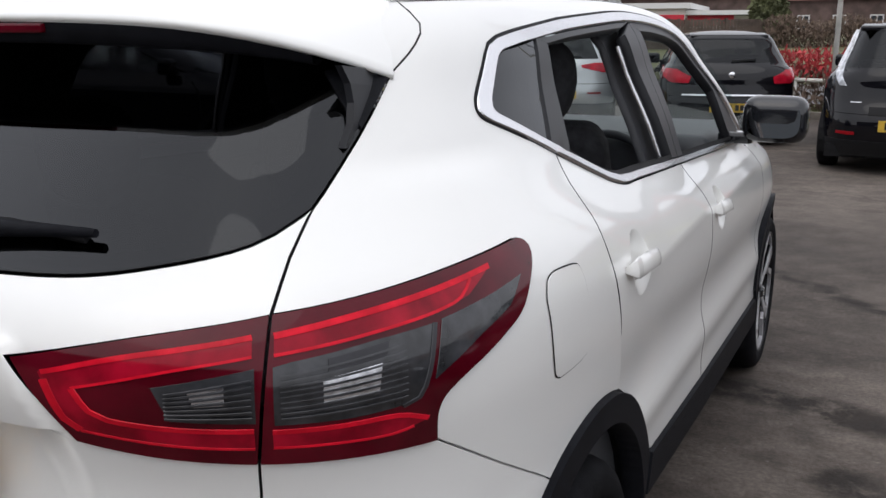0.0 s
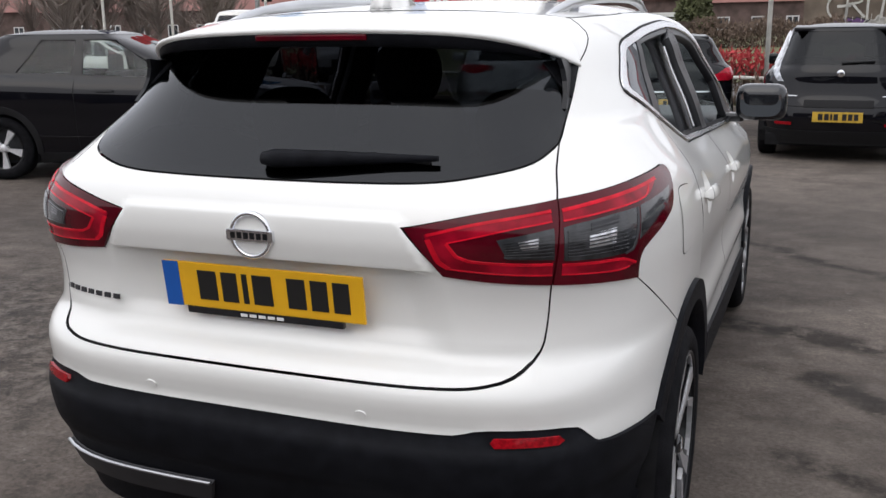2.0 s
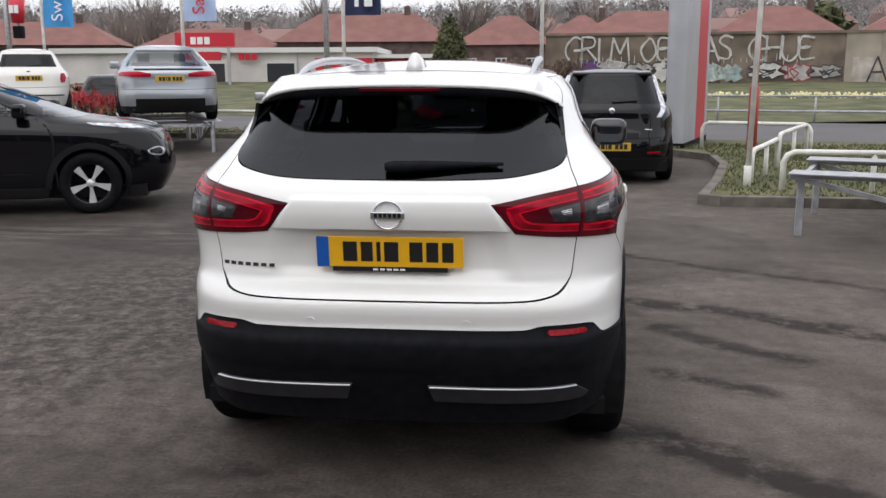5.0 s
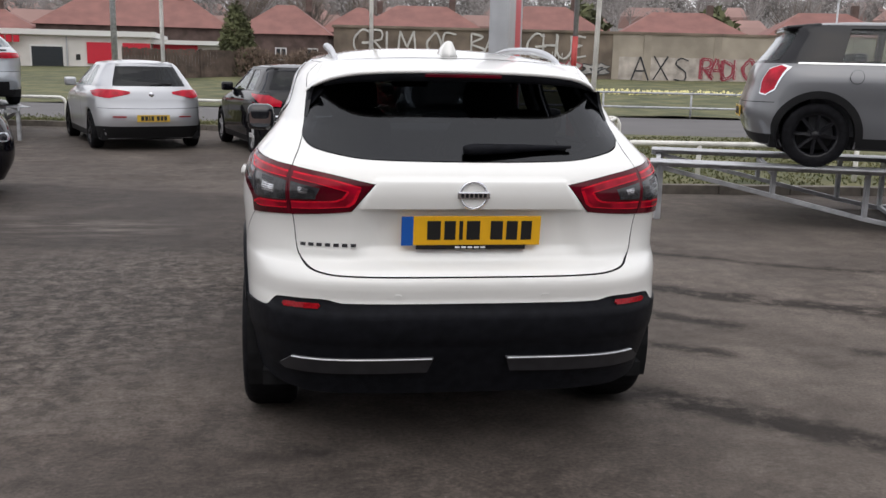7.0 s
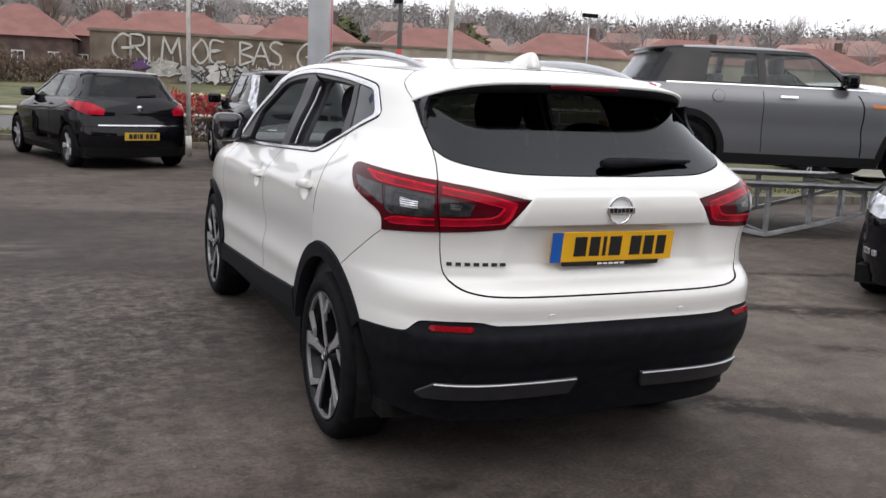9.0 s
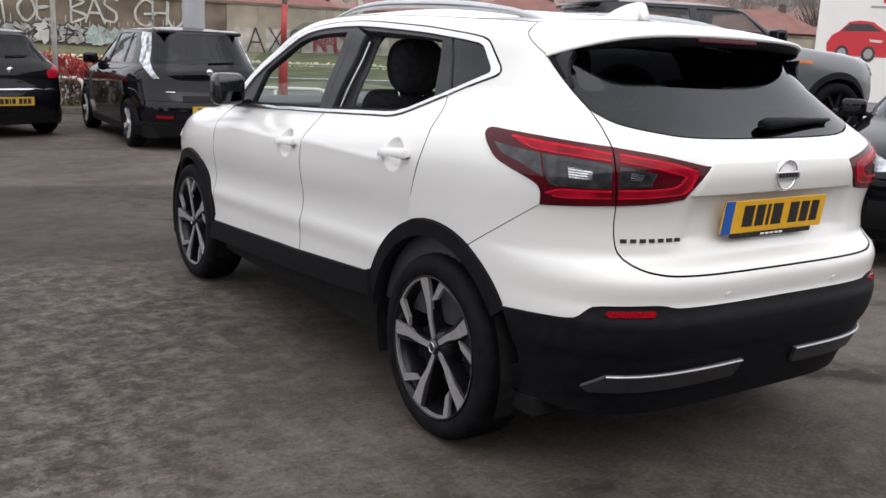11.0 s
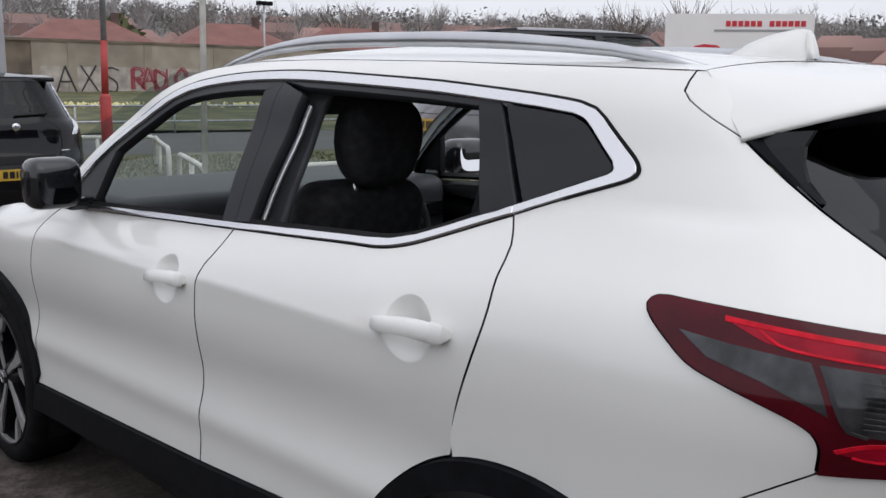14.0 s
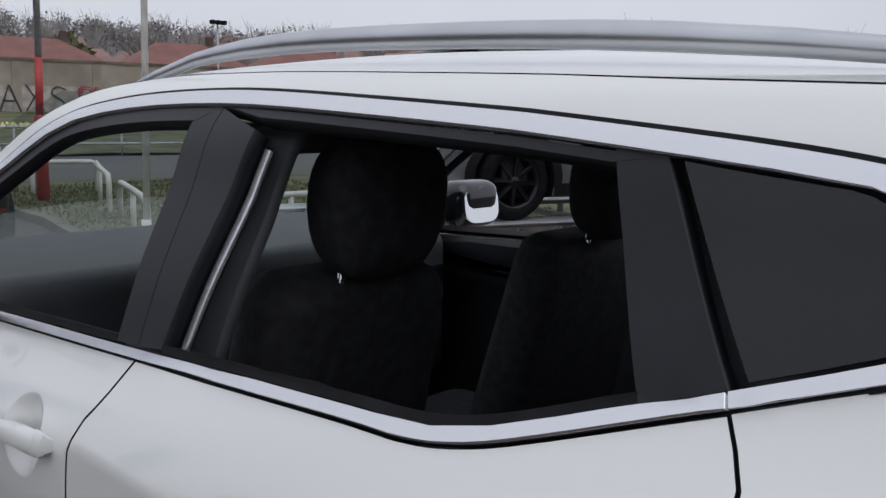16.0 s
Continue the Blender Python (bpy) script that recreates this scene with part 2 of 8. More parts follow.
class Skin:
    """A car's skin over (s, z): s runs from 0 at the middle of the tail round the corner and along the flank to the nose."""

    K = 0.88

    def __init__(self, yc, yf, belt, low_front, low_rear, upper, rear, front, n=4.5, nf=3.2, blend=(1.93, 0.93)):
        self.yc, self.yf, self.belt_k, self.lf, self.lr, self.up, self.rear, self.front, self.n, self.nf, self.blend = yc, yf, knots(belt), knots(low_front), knots(low_rear), knots(upper), knots(rear), knots(front), n, nf, blend
        self.sm = math.pi / 2
        self.s2 = self.sm + (yf - yc) / self.K
        self.send = self.s2 + math.pi / 2

    def belt(self, y):
        return ease(y, *self.belt_k)

    def half(self, y, z):
        t = z - self.belt(y)
        w = np.clip((self.blend[0] - y) / self.blend[1], 0, 1)
        w = w * w * (3 - 2 * w)
        lo = (1 - w) * ease(t, *self.lf) + w * ease(t, *self.lr)
        k = np.clip(t / 0.02 + 0.5, 0, 1)
        return lo * (1 - k) + ease(z, *self.up) * k

    def base(self, s, z):
        s, z = np.broadcast_arrays(np.asarray(s, float), np.asarray(z, float))
        sg, s = np.where(s < 0, -1.0, 1.0), np.abs(s)
        n, nf = self.n, self.nf
        b = np.maximum(self.yc - ease(z, *self.rear), 0.06)
        ph = np.minimum(s, self.sm)
        a = self.half(np.full_like(z, self.yc - 0.3), z)
        for _ in range(4):
            r = 1 / ((np.abs(np.sin(ph)) / a) ** n + (np.abs(np.cos(ph)) / b) ** n) ** (1 / n)
            y = self.yc - r * np.cos(ph)
            a = self.half(y, z)
        x = r * np.sin(ph)
        ym = self.yc + np.clip(s - self.sm, 0, self.s2 - self.sm) * self.K
        pf = np.clip(s - self.s2, 0, math.pi / 2)
        yl = np.maximum(ease(z, *self.front), self.yf + 0.05) - self.yf
        af = self.half(np.full_like(z, self.yf), z)
        for _ in range(3):
            rf = 1 / ((np.cos(pf) / af) ** nf + (np.sin(pf) / yl) ** nf) ** (1 / nf)
            yf = self.yf + rf * np.sin(pf)
            af = self.half(yf, z)
        xf = rf * np.cos(pf)
        X = np.where(s <= self.sm, x, np.where(s <= self.s2, self.half(ym, z), xf))
        Y = np.where(s <= self.sm, y, np.where(s <= self.s2, ym, yf))
        return np.stack([X * sg, Y, z], -1)

    def normal(self, s, z, e=0.004):
        u = self.base(s + e, z) - self.base(s - e, z)
        v = self.base(s, z + e) - self.base(s, z - e)
        n = np.cross(u, v)
        return n / np.maximum(np.linalg.norm(n, axis=-1, keepdims=True), 1e-9)

    def at(self, s, z, off=0.0, relief=None):
        d = off + (relief(np.abs(s), z) if relief else 0.0)
        return self.base(s, z) + self.normal(s, z) * np.asarray(d)[..., None] if np.ndim(d) else self.base(s, z) + self.normal(s, z) * d

    def s_of(self, y, z=0.9):
        """The s at which the flank passes y."""
        if y >= self.yc:
            if y <= self.yf:
                return self.sm + (y - self.yc) / self.K
            ss = np.linspace(self.s2, self.send, 400)
        else:
            ss = np.linspace(0, self.sm, 400)
        return float(np.interp(y, self.base(ss, z)[:, 1], ss))


def spline(points, step=0.02):
    """A smooth open line through points, in small steps."""
    p = [np.array(q, float) for q in points]
    if len(p) == 2:
        n = max(2, int(np.linalg.norm(p[1] - p[0]) / step) + 1)
        return [tuple(p[0] + (p[1] - p[0]) * k / n) for k in range(n + 1)]
    p = [2 * p[0] - p[1], *p, 2 * p[-1] - p[-2]]
    out = []
    for i in range(1, len(p) - 2):
        n = max(1, int(np.linalg.norm(p[i + 1] - p[i]) / step))
        for k in range(n):
            t = k / n
            a, b, c, d = p[i - 1], p[i], p[i + 1], p[i + 2]
            out.append(tuple(0.5 * (2 * b + (c - a) * t + (2 * a - 5 * b + 4 * c - d) * t * t + (3 * b - a - 3 * c + d) * t**3)))
    out.append(tuple(p[-2]))
    return out


def loop_of(*lines):
    """One closed loop out of open lines laid end to end."""
    out = []
    for line in lines:
        for q in line:
            if not out or abs(q[0] - out[-1][0]) + abs(q[1] - out[-1][1]) > 1e-4:
                out.append((float(q[0]), float(q[1])))
    if abs(out[0][0] - out[-1][0]) + abs(out[0][1] - out[-1][1]) < 1e-4:
        out.pop()
    return out


def inside(px, py, poly):
    q = np.asarray(poly, float)
    x1, y1 = q[:, 0], q[:, 1]
    x0, y0 = np.roll(x1, 1), np.roll(y1, 1)
    use = np.abs(y1 - y0) > 1e-12
    x0, y0, x1, y1 = x0[use], y0[use], x1[use], y1[use]
    cross = ((y1 > py[:, None]) != (y0 > py[:, None])) & (px[:, None] < (x0 - x1) * (py[:, None] - y1) / (y0 - y1) + x1)
    return (cross.sum(1) % 2).astype(bool)


def inset(poly, d):
    p = np.array(poly)
    area = 0.5 * np.sum(p[:, 0] * np.roll(p[:, 1], -1) - np.roll(p[:, 0], -1) * p[:, 1])
    a, b = p - np.roll(p, 1, 0), np.roll(p, -1, 0) - p
    a /= np.maximum(np.linalg.norm(a, axis=1, keepdims=True), 1e-9)
    b /= np.maximum(np.linalg.norm(b, axis=1, keepdims=True), 1e-9)
    na, nb = np.stack([-a[:, 1], a[:, 0]], 1), np.stack([-b[:, 1], b[:, 0]], 1)
    n = na + nb
    n /= np.maximum((n * na).sum(1, keepdims=True), 0.6)
    return p + n * d * (1 if area > 0 else -1)


def panel(name, skin, loop, mat, parent=None, side=1, off=0.0, thick=0.018, gap=0.004, res=0.04, relief=None, label="", edge=None, holes=()):
    """A piece of a car's skin inside a loop of (s, z). side: 1 right, -1 left, 0: both halves of a loop that starts and ends at s = 0."""
    K = skin.K
    poly = np.array(loop, float)
    if side == 0:
        mir = [(-a, b) for a, b in poly[::-1] if a > 1e-6]
        poly = np.array([tuple(q) for q in poly] + mir)
    elif side < 0:
        poly = poly * np.array([-1, 1])
    poly = poly * np.array([K, 1])
    dense = []
    for a, b in zip(poly, np.roll(poly, -1, 0)):
        n = max(1, int(np.linalg.norm(b - a) / (res * 0.8)))
        dense += [a + (b - a) * k / n for k in range(n)]
    poly = inset(dense, gap / 2) if gap else np.array(dense)
    lo, hi = poly.min(0), poly.max(0)
    gx, gy = np.meshgrid(np.arange(lo[0] + res / 2, hi[0], res), np.arange(lo[1] + res / 2, hi[1], res))
    gx, gy = gx.ravel(), gy.ravel()
    ok = inside(gx, gy, poly)
    gx, gy = gx[ok], gy[ok]
    if len(gx):
        ab = np.roll(poly, -1, 0) - poly
        ax, ay = gx[:, None] - poly[:, 0], gy[:, None] - poly[:, 1]
        t = np.clip((ax * ab[:, 0] + ay * ab[:, 1]) / np.maximum((ab * ab).sum(1), 1e-12), 0, 1)
        d = ((ax - t * ab[:, 0]) ** 2 + (ay - t * ab[:, 1]) ** 2).min(1)
        keep = d > (0.35 * res) ** 2
        gx, gy = gx[keep], gy[keep]
    nb = len(poly)
    rims = [(i, (i + 1) % nb) for i in range(nb)]
    pts = [Vector(map(float, q)) for q in poly]
    for hole in holes:
        ring = np.array(hole, float) * np.array([K * (-1 if side < 0 else 1), 1])
        away = (inside(gx, gy, ring) == 0)
        for a in ring:
            away &= (gx - a[0]) ** 2 + (gy - a[1]) ** 2 > (0.45 * res) ** 2
        gx, gy = gx[away], gy[away]
        k0 = len(pts)
        rims += [(k0 + i, k0 + (i + 1) % len(ring)) for i in range(len(ring))]
        pts += [Vector(map(float, q)) for q in ring]
    pts += [Vector((float(a), float(b))) for a, b in zip(gx, gy)]
    vs, _, fs, orig, *_ = delaunay_2d_cdt(pts, rims, [], 1, 1e-7)
    q = np.array([tuple(v) for v in vs])
    if holes:
        rings = [np.array(h, float) * np.array([K * (-1 if side < 0 else 1), 1]) for h in holes]
        mid = np.array([q[list(f)].mean(0) for f in fs])
        drop = np.zeros(len(fs), bool)
        for ring in rings:
            drop |= inside(mid[:, 0], mid[:, 1], ring)
        fs = [f for f, d in zip(fs, drop) if not d]
    s, z = q[:, 0] / K, q[:, 1]
    e = 0.004
    if relief is None:
        nrm = skin.normal(s, z)
        co = skin.base(s, z) + nrm * off
    else:
        co = skin.at(s, z, off, relief)
        u = skin.at(s + e, z, off, relief) - skin.at(s - e, z, off, relief)
        v = skin.at(s, z + e, off, relief) - skin.at(s, z - e, off, relief)
        nrm = np.cross(u, v)
        nrm /= np.maximum(np.linalg.norm(nrm, axis=1, keepdims=True), 1e-9)
    faces = []
    for f in fs:
        a, b, c = (q[i] for i in f[:3])
        faces.append(tuple(f) if (b[0] - a[0]) * (c[1] - a[1]) - (b[1] - a[1]) * (c[0] - a[0]) > 0 else tuple(f)[::-1])
    verts, normals = [tuple(c) for c in co], [tuple(n) for n in nrm]
    if thick:
        rim = {}
        for f in faces:
            for a, b in zip(f, f[1:] + f[:1]):
                rim[(a, b)] = rim.get((a, b), 0) + 1
        border = [(a, b) for (a, b) in rim if (b, a) not in rim]
        for a, b in border:
            i = len(verts)
            for k, dep in ((a, 0), (b, 0), (b, thick), (a, thick)):
                verts.append(tuple(co[k] - nrm[k] * dep))
            w = np.cross(co[b] - co[a], nrm[a])
            w = w / max(np.linalg.norm(w), 1e-9)
            lip = 0.6 * w + 0.8 * nrm[a]
            normals += [tuple(lip), tuple(lip), tuple(w), tuple(w)]
            faces.append((i + 1, i, i + 3, i + 2))
    me = bpy.data.meshes.new(name)
    me.from_pydata(verts, [], faces)
    me.update()
    me.polygons.foreach_set("use_smooth", [True] * len(me.polygons))
    me.normals_split_custom_set_from_vertices(normals)
    ob = part(name, me, mat, parent, label)
    if edge is not None:
        me.materials.append(edge)
        me.polygons.foreach_set("material_index", [0] * len(fs) + [1] * (len(faces) - len(fs)))
    return ob


def strip(skin, line, width, **kw):
    """A loop that follows a line of (s, z) with a width, for trims and light bars."""
    p = np.array(line, float) * np.array([skin.K, 1])
    t = np.gradient(p, axis=0)
    t /= np.maximum(np.linalg.norm(t, axis=1, keepdims=True), 1e-9)
    n = np.stack([-t[:, 1], t[:, 0]], 1)
    w = np.asarray(width if np.ndim(width) else [width] * len(p))[:, None]
    a, b = p + n * w / 2, p - n * w / 2
    return [tuple(q / np.array([skin.K, 1])) for q in a] + [tuple(q / np.array([skin.K, 1])) for q in b[::-1]]


def arc(skin, yc, zc, r, a0, a1, n=22):
    """Points of a wheel arch as (s, z), from angle a0 to a1 (0: forwards, 90: up)."""
    out = []
    for k in range(n + 1):
        a = radians(a0 + (a1 - a0) * k / n)
        z = zc + r * math.sin(a)
        out.append((skin.s_of(yc + r * math.cos(a), max(z, 0.45)), z))
    return out

# ---- ground ----


def tarmac():
    """Worn tarmac: pale dust, dark damp patches, fine stone grain and short cracks."""
    m = bpy.data.materials.new("worn_tarmac")
    m.use_nodes = True
    nt = m.node_tree
    N, L = nt.nodes.new, nt.links.new
    p = nt.nodes["Principled BSDF"]
    tc = N("ShaderNodeTexCoord")

    def tex(scale, detail, stretch=None, rough=0.55, distort=0.0):
        n = N("ShaderNodeTexNoise")
        n.inputs["Scale"].default_value, n.inputs["Detail"].default_value = scale, detail
        n.inputs["Roughness"].default_value, n.inputs["Distortion"].default_value = rough, distort
        if stretch:
            mp = N("ShaderNodeMapping")
            mp.inputs["Scale"].default_value = stretch[:3]
            mp.inputs["Rotation"].default_value = (0, 0, stretch[3])
            L(tc.outputs["Object"], mp.inputs[0])
            L(mp.outputs[0], n.inputs["Vector"])
        else:
            L(tc.outputs["Object"], n.inputs["Vector"])
        return n

    def ramp(src, a, b, ca, cb):
        r = N("ShaderNodeValToRGB")
        r.color_ramp.elements[0].position, r.color_ramp.elements[1].position = a, b
        r.color_ramp.elements[0].color, r.color_ramp.elements[1].color = ca, cb
        L(src, r.inputs[0])
        return r.outputs[0]

    def mix(kind, fac, a, b):
        x = N("ShaderNodeMix")
        x.data_type, x.blend_type = "RGBA", kind
        if isinstance(fac, float):
            x.inputs[0].default_value = fac
        else:
            L(fac, x.inputs[0])
        L(a, x.inputs[6])
        L(b, x.inputs[7])
        return x.outputs[2]

    base = ramp(tex(0.33, 10, None, 0.66).outputs[0], 0.36, 0.64, (0.070, 0.058, 0.050, 1), (0.112, 0.093, 0.080, 1))
    damp = ramp(tex(0.26, 10, (1.0, 0.8, 1, 0.5), 0.70, 0.6).outputs[0], 0.48, 0.56, (1, 1, 1, 1), (0.72, 0.70, 0.69, 1))
    col = mix("MULTIPLY", 0.95, base, damp)
    where = ramp(tex(0.28, 3).outputs[0], 0.40, 0.58, (0.15, 0.15, 0.15, 1), (1, 1, 1, 1))
    patch = ramp(tex(1.1, 12, (0.75, 1.15, 1, -0.3), 0.76).outputs[0], 0.495, 0.535, (1, 1, 1, 1), (0.74, 0.72, 0.71, 1))
    col = mix("MULTIPLY", 0.85, col, patch)
    scuff = ramp(tex(5.0, 10, None, 0.78).outputs[0], 0.46, 0.60, (1.12, 1.12, 1.12, 1), (0.66, 0.65, 0.64, 1))
    col = mix("MULTIPLY", where, col, scuff)
    dust = ramp(tex(0.8, 11, (1.0, 1.0, 1, 0.5), 0.78).outputs[0], 0.54, 0.66, (0, 0, 0, 1), (0.062, 0.053, 0.045, 1))
    col = mix("ADD", where, col, dust)
    mottle = ramp(tex(7.5, 8, None, 0.72).outputs[0], 0.34, 0.66, (0.80, 0.80, 0.80, 1), (1.22, 1.21, 1.20, 1))
    col = mix("MULTIPLY", 1.0, col, mottle)
    grain = ramp(tex(55, 4, None, 0.7).outputs[0], 0.3, 0.7, (0.5, 0.5, 0.5, 1), (1.5, 1.5, 1.5, 1))
    col = mix("MULTIPLY", 0.8, col, grain)
    chips = ramp(tex(28, 2).outputs[0], 0.70, 0.76, (0, 0, 0, 1), (0.11, 0.105, 0.10, 1))
    col = mix("ADD", where, col, chips)
    vor = N("ShaderNodeTexVoronoi")
    vor.feature = "DISTANCE_TO_EDGE"
    vor.inputs["Scale"].default_value = 0.32
    wob = N("ShaderNodeVectorMath")
    wob.operation = "ADD"
    wn2 = tex(1.6, 6)
    sc = N("ShaderNodeVectorMath")
    sc.operation = "SCALE"
    sc.inputs[3].default_value = 1.3
    L(wn2.outputs["Color"], sc.inputs[0])
    L(tc.outputs["Object"], wob.inputs[0])
    L(sc.outputs[0], wob.inputs[1])
    L(wob.outputs[0], vor.inputs["Vector"])
    crack = ramp(vor.outputs["Distance"], 0.003, 0.016, (0.6, 0.59, 0.58, 1), (1, 1, 1, 1))
    gate = ramp(tex(0.35, 3).outputs[0], 0.5, 0.6, (0, 0, 0, 1), (1, 1, 1, 1))
    col = mix("MULTIPLY", gate, col, crack)
    # stains, patches and streaks with a place of their own
    shake = N("ShaderNodeVectorMath")
    shake.operation = "SCALE"
    shake.inputs[3].default_value = 0.34
    centred = N("ShaderNodeVectorMath")
    centred.operation = "SUBTRACT"
    centred.inputs[1].default_value = (0.5, 0.5, 0.5)
    L(tex(2.6, 8, None, 0.68).outputs["Color"], centred.inputs[0])
    L(centred.outputs[0], shake.inputs[0])
    place = N("ShaderNodeVectorMath")
    L(tc.outputs["Object"], place.inputs[0])
    L(shake.outputs[0], place.inputs[1])

    def streak(points, width, soft):
        """1 along a bent line, 0 away from it."""
        best = None
        for (ax, ay), (bx, by) in zip(points, points[1:]):
            ba = Vector((bx - ax, by - ay, 0))
            pa, dot, hold, along, off, dist = N("ShaderNodeVectorMath"), N("ShaderNodeVectorMath"), N("ShaderNodeClamp"), N("ShaderNodeVectorMath"), N("ShaderNodeVectorMath"), N("ShaderNodeVectorMath")
            pa.operation, dot.operation, along.operation, off.operation, dist.operation = "SUBTRACT", "DOT_PRODUCT", "SCALE", "SUBTRACT", "LENGTH"
            L(place.outputs[0], pa.inputs[0])
            pa.inputs[1].default_value = (ax, ay, 0)
            L(pa.outputs[0], dot.inputs[0])
            dot.inputs[1].default_value = ba / ba.length_squared
            L(dot.outputs["Value"], hold.inputs[0])
            along.inputs[0].default_value = ba
            L(hold.outputs[0], along.inputs[3])
            L(pa.outputs[0], off.inputs[0])
            L(along.outputs[0], off.inputs[1])
            L(off.outputs[0], dist.inputs[0])
            if best is None:
                best = dist.outputs["Value"]
            else:
                low = N("ShaderNodeMath")
                low.operation = "MINIMUM"
                L(best, low.inputs[0])
                L(dist.outputs["Value"], low.inputs[1])
                best = low.outputs[0]
        mr = N("ShaderNodeMapRange")
        mr.inputs["From Min"].default_value, mr.inputs["From Max"].default_value = width + soft, width - soft
        L(best, mr.inputs["Value"])
        return mr.outputs[0]

    def tint(fac, colour, kind="MULTIPLY"):
        x = N("ShaderNodeMix")
        x.data_type, x.blend_type = "RGBA", kind
        L(fac, x.inputs[0])
        L(col, x.inputs[6])
        x.inputs[7].default_value = (*colour, 1)
        return x.outputs[2]

    def times(a, b):
        x = N("ShaderNodeMath")
        x.operation = "MULTIPLY"
        L(a, x.inputs[0])
        L(b, x.inputs[1])
        return x.outputs[0]

    # a smoother, darker relaid field left of the car
    col = tint(streak([(-5.2, 7.0), (-2.4, 6.0), (0.9, 5.2)], 1.65, 0.06), (0.64, 0.63, 0.63))
    # paler tarmac on the driver's side and beyond
    pale = ramp(tex(1.3, 9, None, 0.68).outputs[0], 0.36, 0.60, (0.35, 0.35, 0.35, 1), (1, 1, 1, 1))
    col = tint(times(streak([(2.6, -1.5), (2.9, 3.0), (2.2, 9.0)], 1.9, 0.6), pale), (0.040, 0.035, 0.030), "ADD")
    # rough open-grained field with pale grit
    rough = streak([(-4.6, 0.2), (-2.6, 1.6), (-1.9, 3.0)], 1.25, 0.5)
    col = tint(rough, (0.66, 0.65, 0.64))
    speck = ramp(tex(9, 12, None, 0.8).outputs[0], 0.47, 0.60, (0, 0, 0, 1), (1, 1, 1, 1))
    col = tint(times(rough, speck), (0.090, 0.079, 0.069), "ADD")
    pits = ramp(tex(14, 8, None, 0.75).outputs[0], 0.52, 0.60, (0, 0, 0, 1), (1, 1, 1, 1))
    col = tint(times(rough, pits), (0.42, 0.41, 0.40))
    # pale dry smears
    smear = ramp(tex(2.2, 10, (0.5, 3.0, 1, 0.25), 0.7).outputs[0], 0.48, 0.58, (0, 0, 0, 1), (1, 1, 1, 1))
    col = tint(times(streak([(-4.9, 5.1), (-3.6, 5.6), (-2.3, 5.3)], 0.42, 0.3), smear), (0.075, 0.066, 0.058), "ADD")
    # damp cracks and runs to the right of the car
    broken = ramp(tex(5.5, 8, None, 0.7).outputs[0], 0.36, 0.50, (0, 0, 0, 1), (1, 1, 1, 1))
    for line, width in (([(0.6, 5.35), (1.37, 4.58), (1.95, 4.2), (2.56, 3.85), (3.16, 3.48), (4.4, 3.05)], 0.06), ([(0.7, 3.2), (1.59, 2.96), (2.2, 2.55), (3.06, 2.08), (4.2, 1.75)], 0.12),
                        ([(1.25, 2.45), (1.5, 2.2), (1.9, 1.85)], 0.09), ([(0.7, 0.85), (0.96, 0.74), (1.25, 0.52), (1.76, 0.08), (2.3, -0.35)], 0.12), ([(1.15, 1.62), (1.62, 1.33)], 0.07), ([(2.4, 1.3), (3.3, 0.75)], 0.05)):
        col = tint(times(streak(line, width, 0.05), broken), (0.22, 0.205, 0.195))
    # oily stain behind the car, deepened to paint in the car's shade
    oily_shade = ramp(tex(1.7, 8, None, 0.7).outputs[0], 0.34, 0.56, (1, 1, 1, 1), (0.25, 0.25, 0.25, 1))
    col = tint(times(streak([(-0.6, 0.05), (0.0, -0.45), (0.75, -0.1)], 0.62, 0.45), oily_shade), (0.42, 0.40, 0.39))
    # oil spots behind the car
    col = tint(times(streak([(-0.75, 0.25), (-0.45, 0.22)], 0.06, 0.05), broken), (0.4, 0.39, 0.39))
    L(col, p.inputs["Base Color"])
    rr = N("ShaderNodeMapRange")
    rr.inputs["To Min"].default_value, rr.inputs["To Max"].default_value = 0.55, 0.9
    L(damp, rr.inputs["Value"])
    L(rr.outputs[0], p.inputs["Roughness"])
    p.inputs["Specular IOR Level"].default_value = 0.35
    b1 = N("ShaderNodeBump")
    b1.inputs["Strength"].default_value, b1.inputs["Distance"].default_value = 0.6, 0.006
    L(tex(160, 3).outputs[0], b1.inputs["Height"])
    L(b1.outputs[0], p.inputs["Normal"])
    return m


ASPHALT = tarmac()
GRASS = material("grass_turf", (0.072, 0.086, 0.028), 0.9, vary=0.35, scale=0.9, bump=0.6, bump_scale=60, second=(0.135, 0.13, 0.055))
GRASS_BLADE = material("grass_blade", (0.11, 0.13, 0.04), 0.8, vary=0.35, scale=2, second=(0.19, 0.18, 0.08))
CONCRETE = material("concrete_kerb", (0.135, 0.118, 0.10), 0.85, vary=0.3, scale=5, bump=0.3, bump_scale=60)
ROAD = material("road_tarmac", (0.095, 0.09, 0.09), 0.8, vary=0.12, scale=0.5)
WHITE_METAL = material("white_painted_steel", (0.72, 0.71, 0.66), 0.45, vary=0.12, scale=6, bump=0.1, bump_scale=60)
RED_METAL = material("faded_red_painted_steel", (0.42, 0.05, 0.045), 0.5, vary=0.2, scale=5)
GREY_METAL = material("galvanised_steel", (0.42, 0.43, 0.45), 0.45, 0.45, vary=0.2, scale=9)
SILVER_PANEL = material("silver_pylon_cladding", (0.42, 0.43, 0.45), 0.4, 0.3, vary=0.06, scale=2)
RED_PANEL = material("red_sign_panel", (0.52, 0.015, 0.035), 0.35)
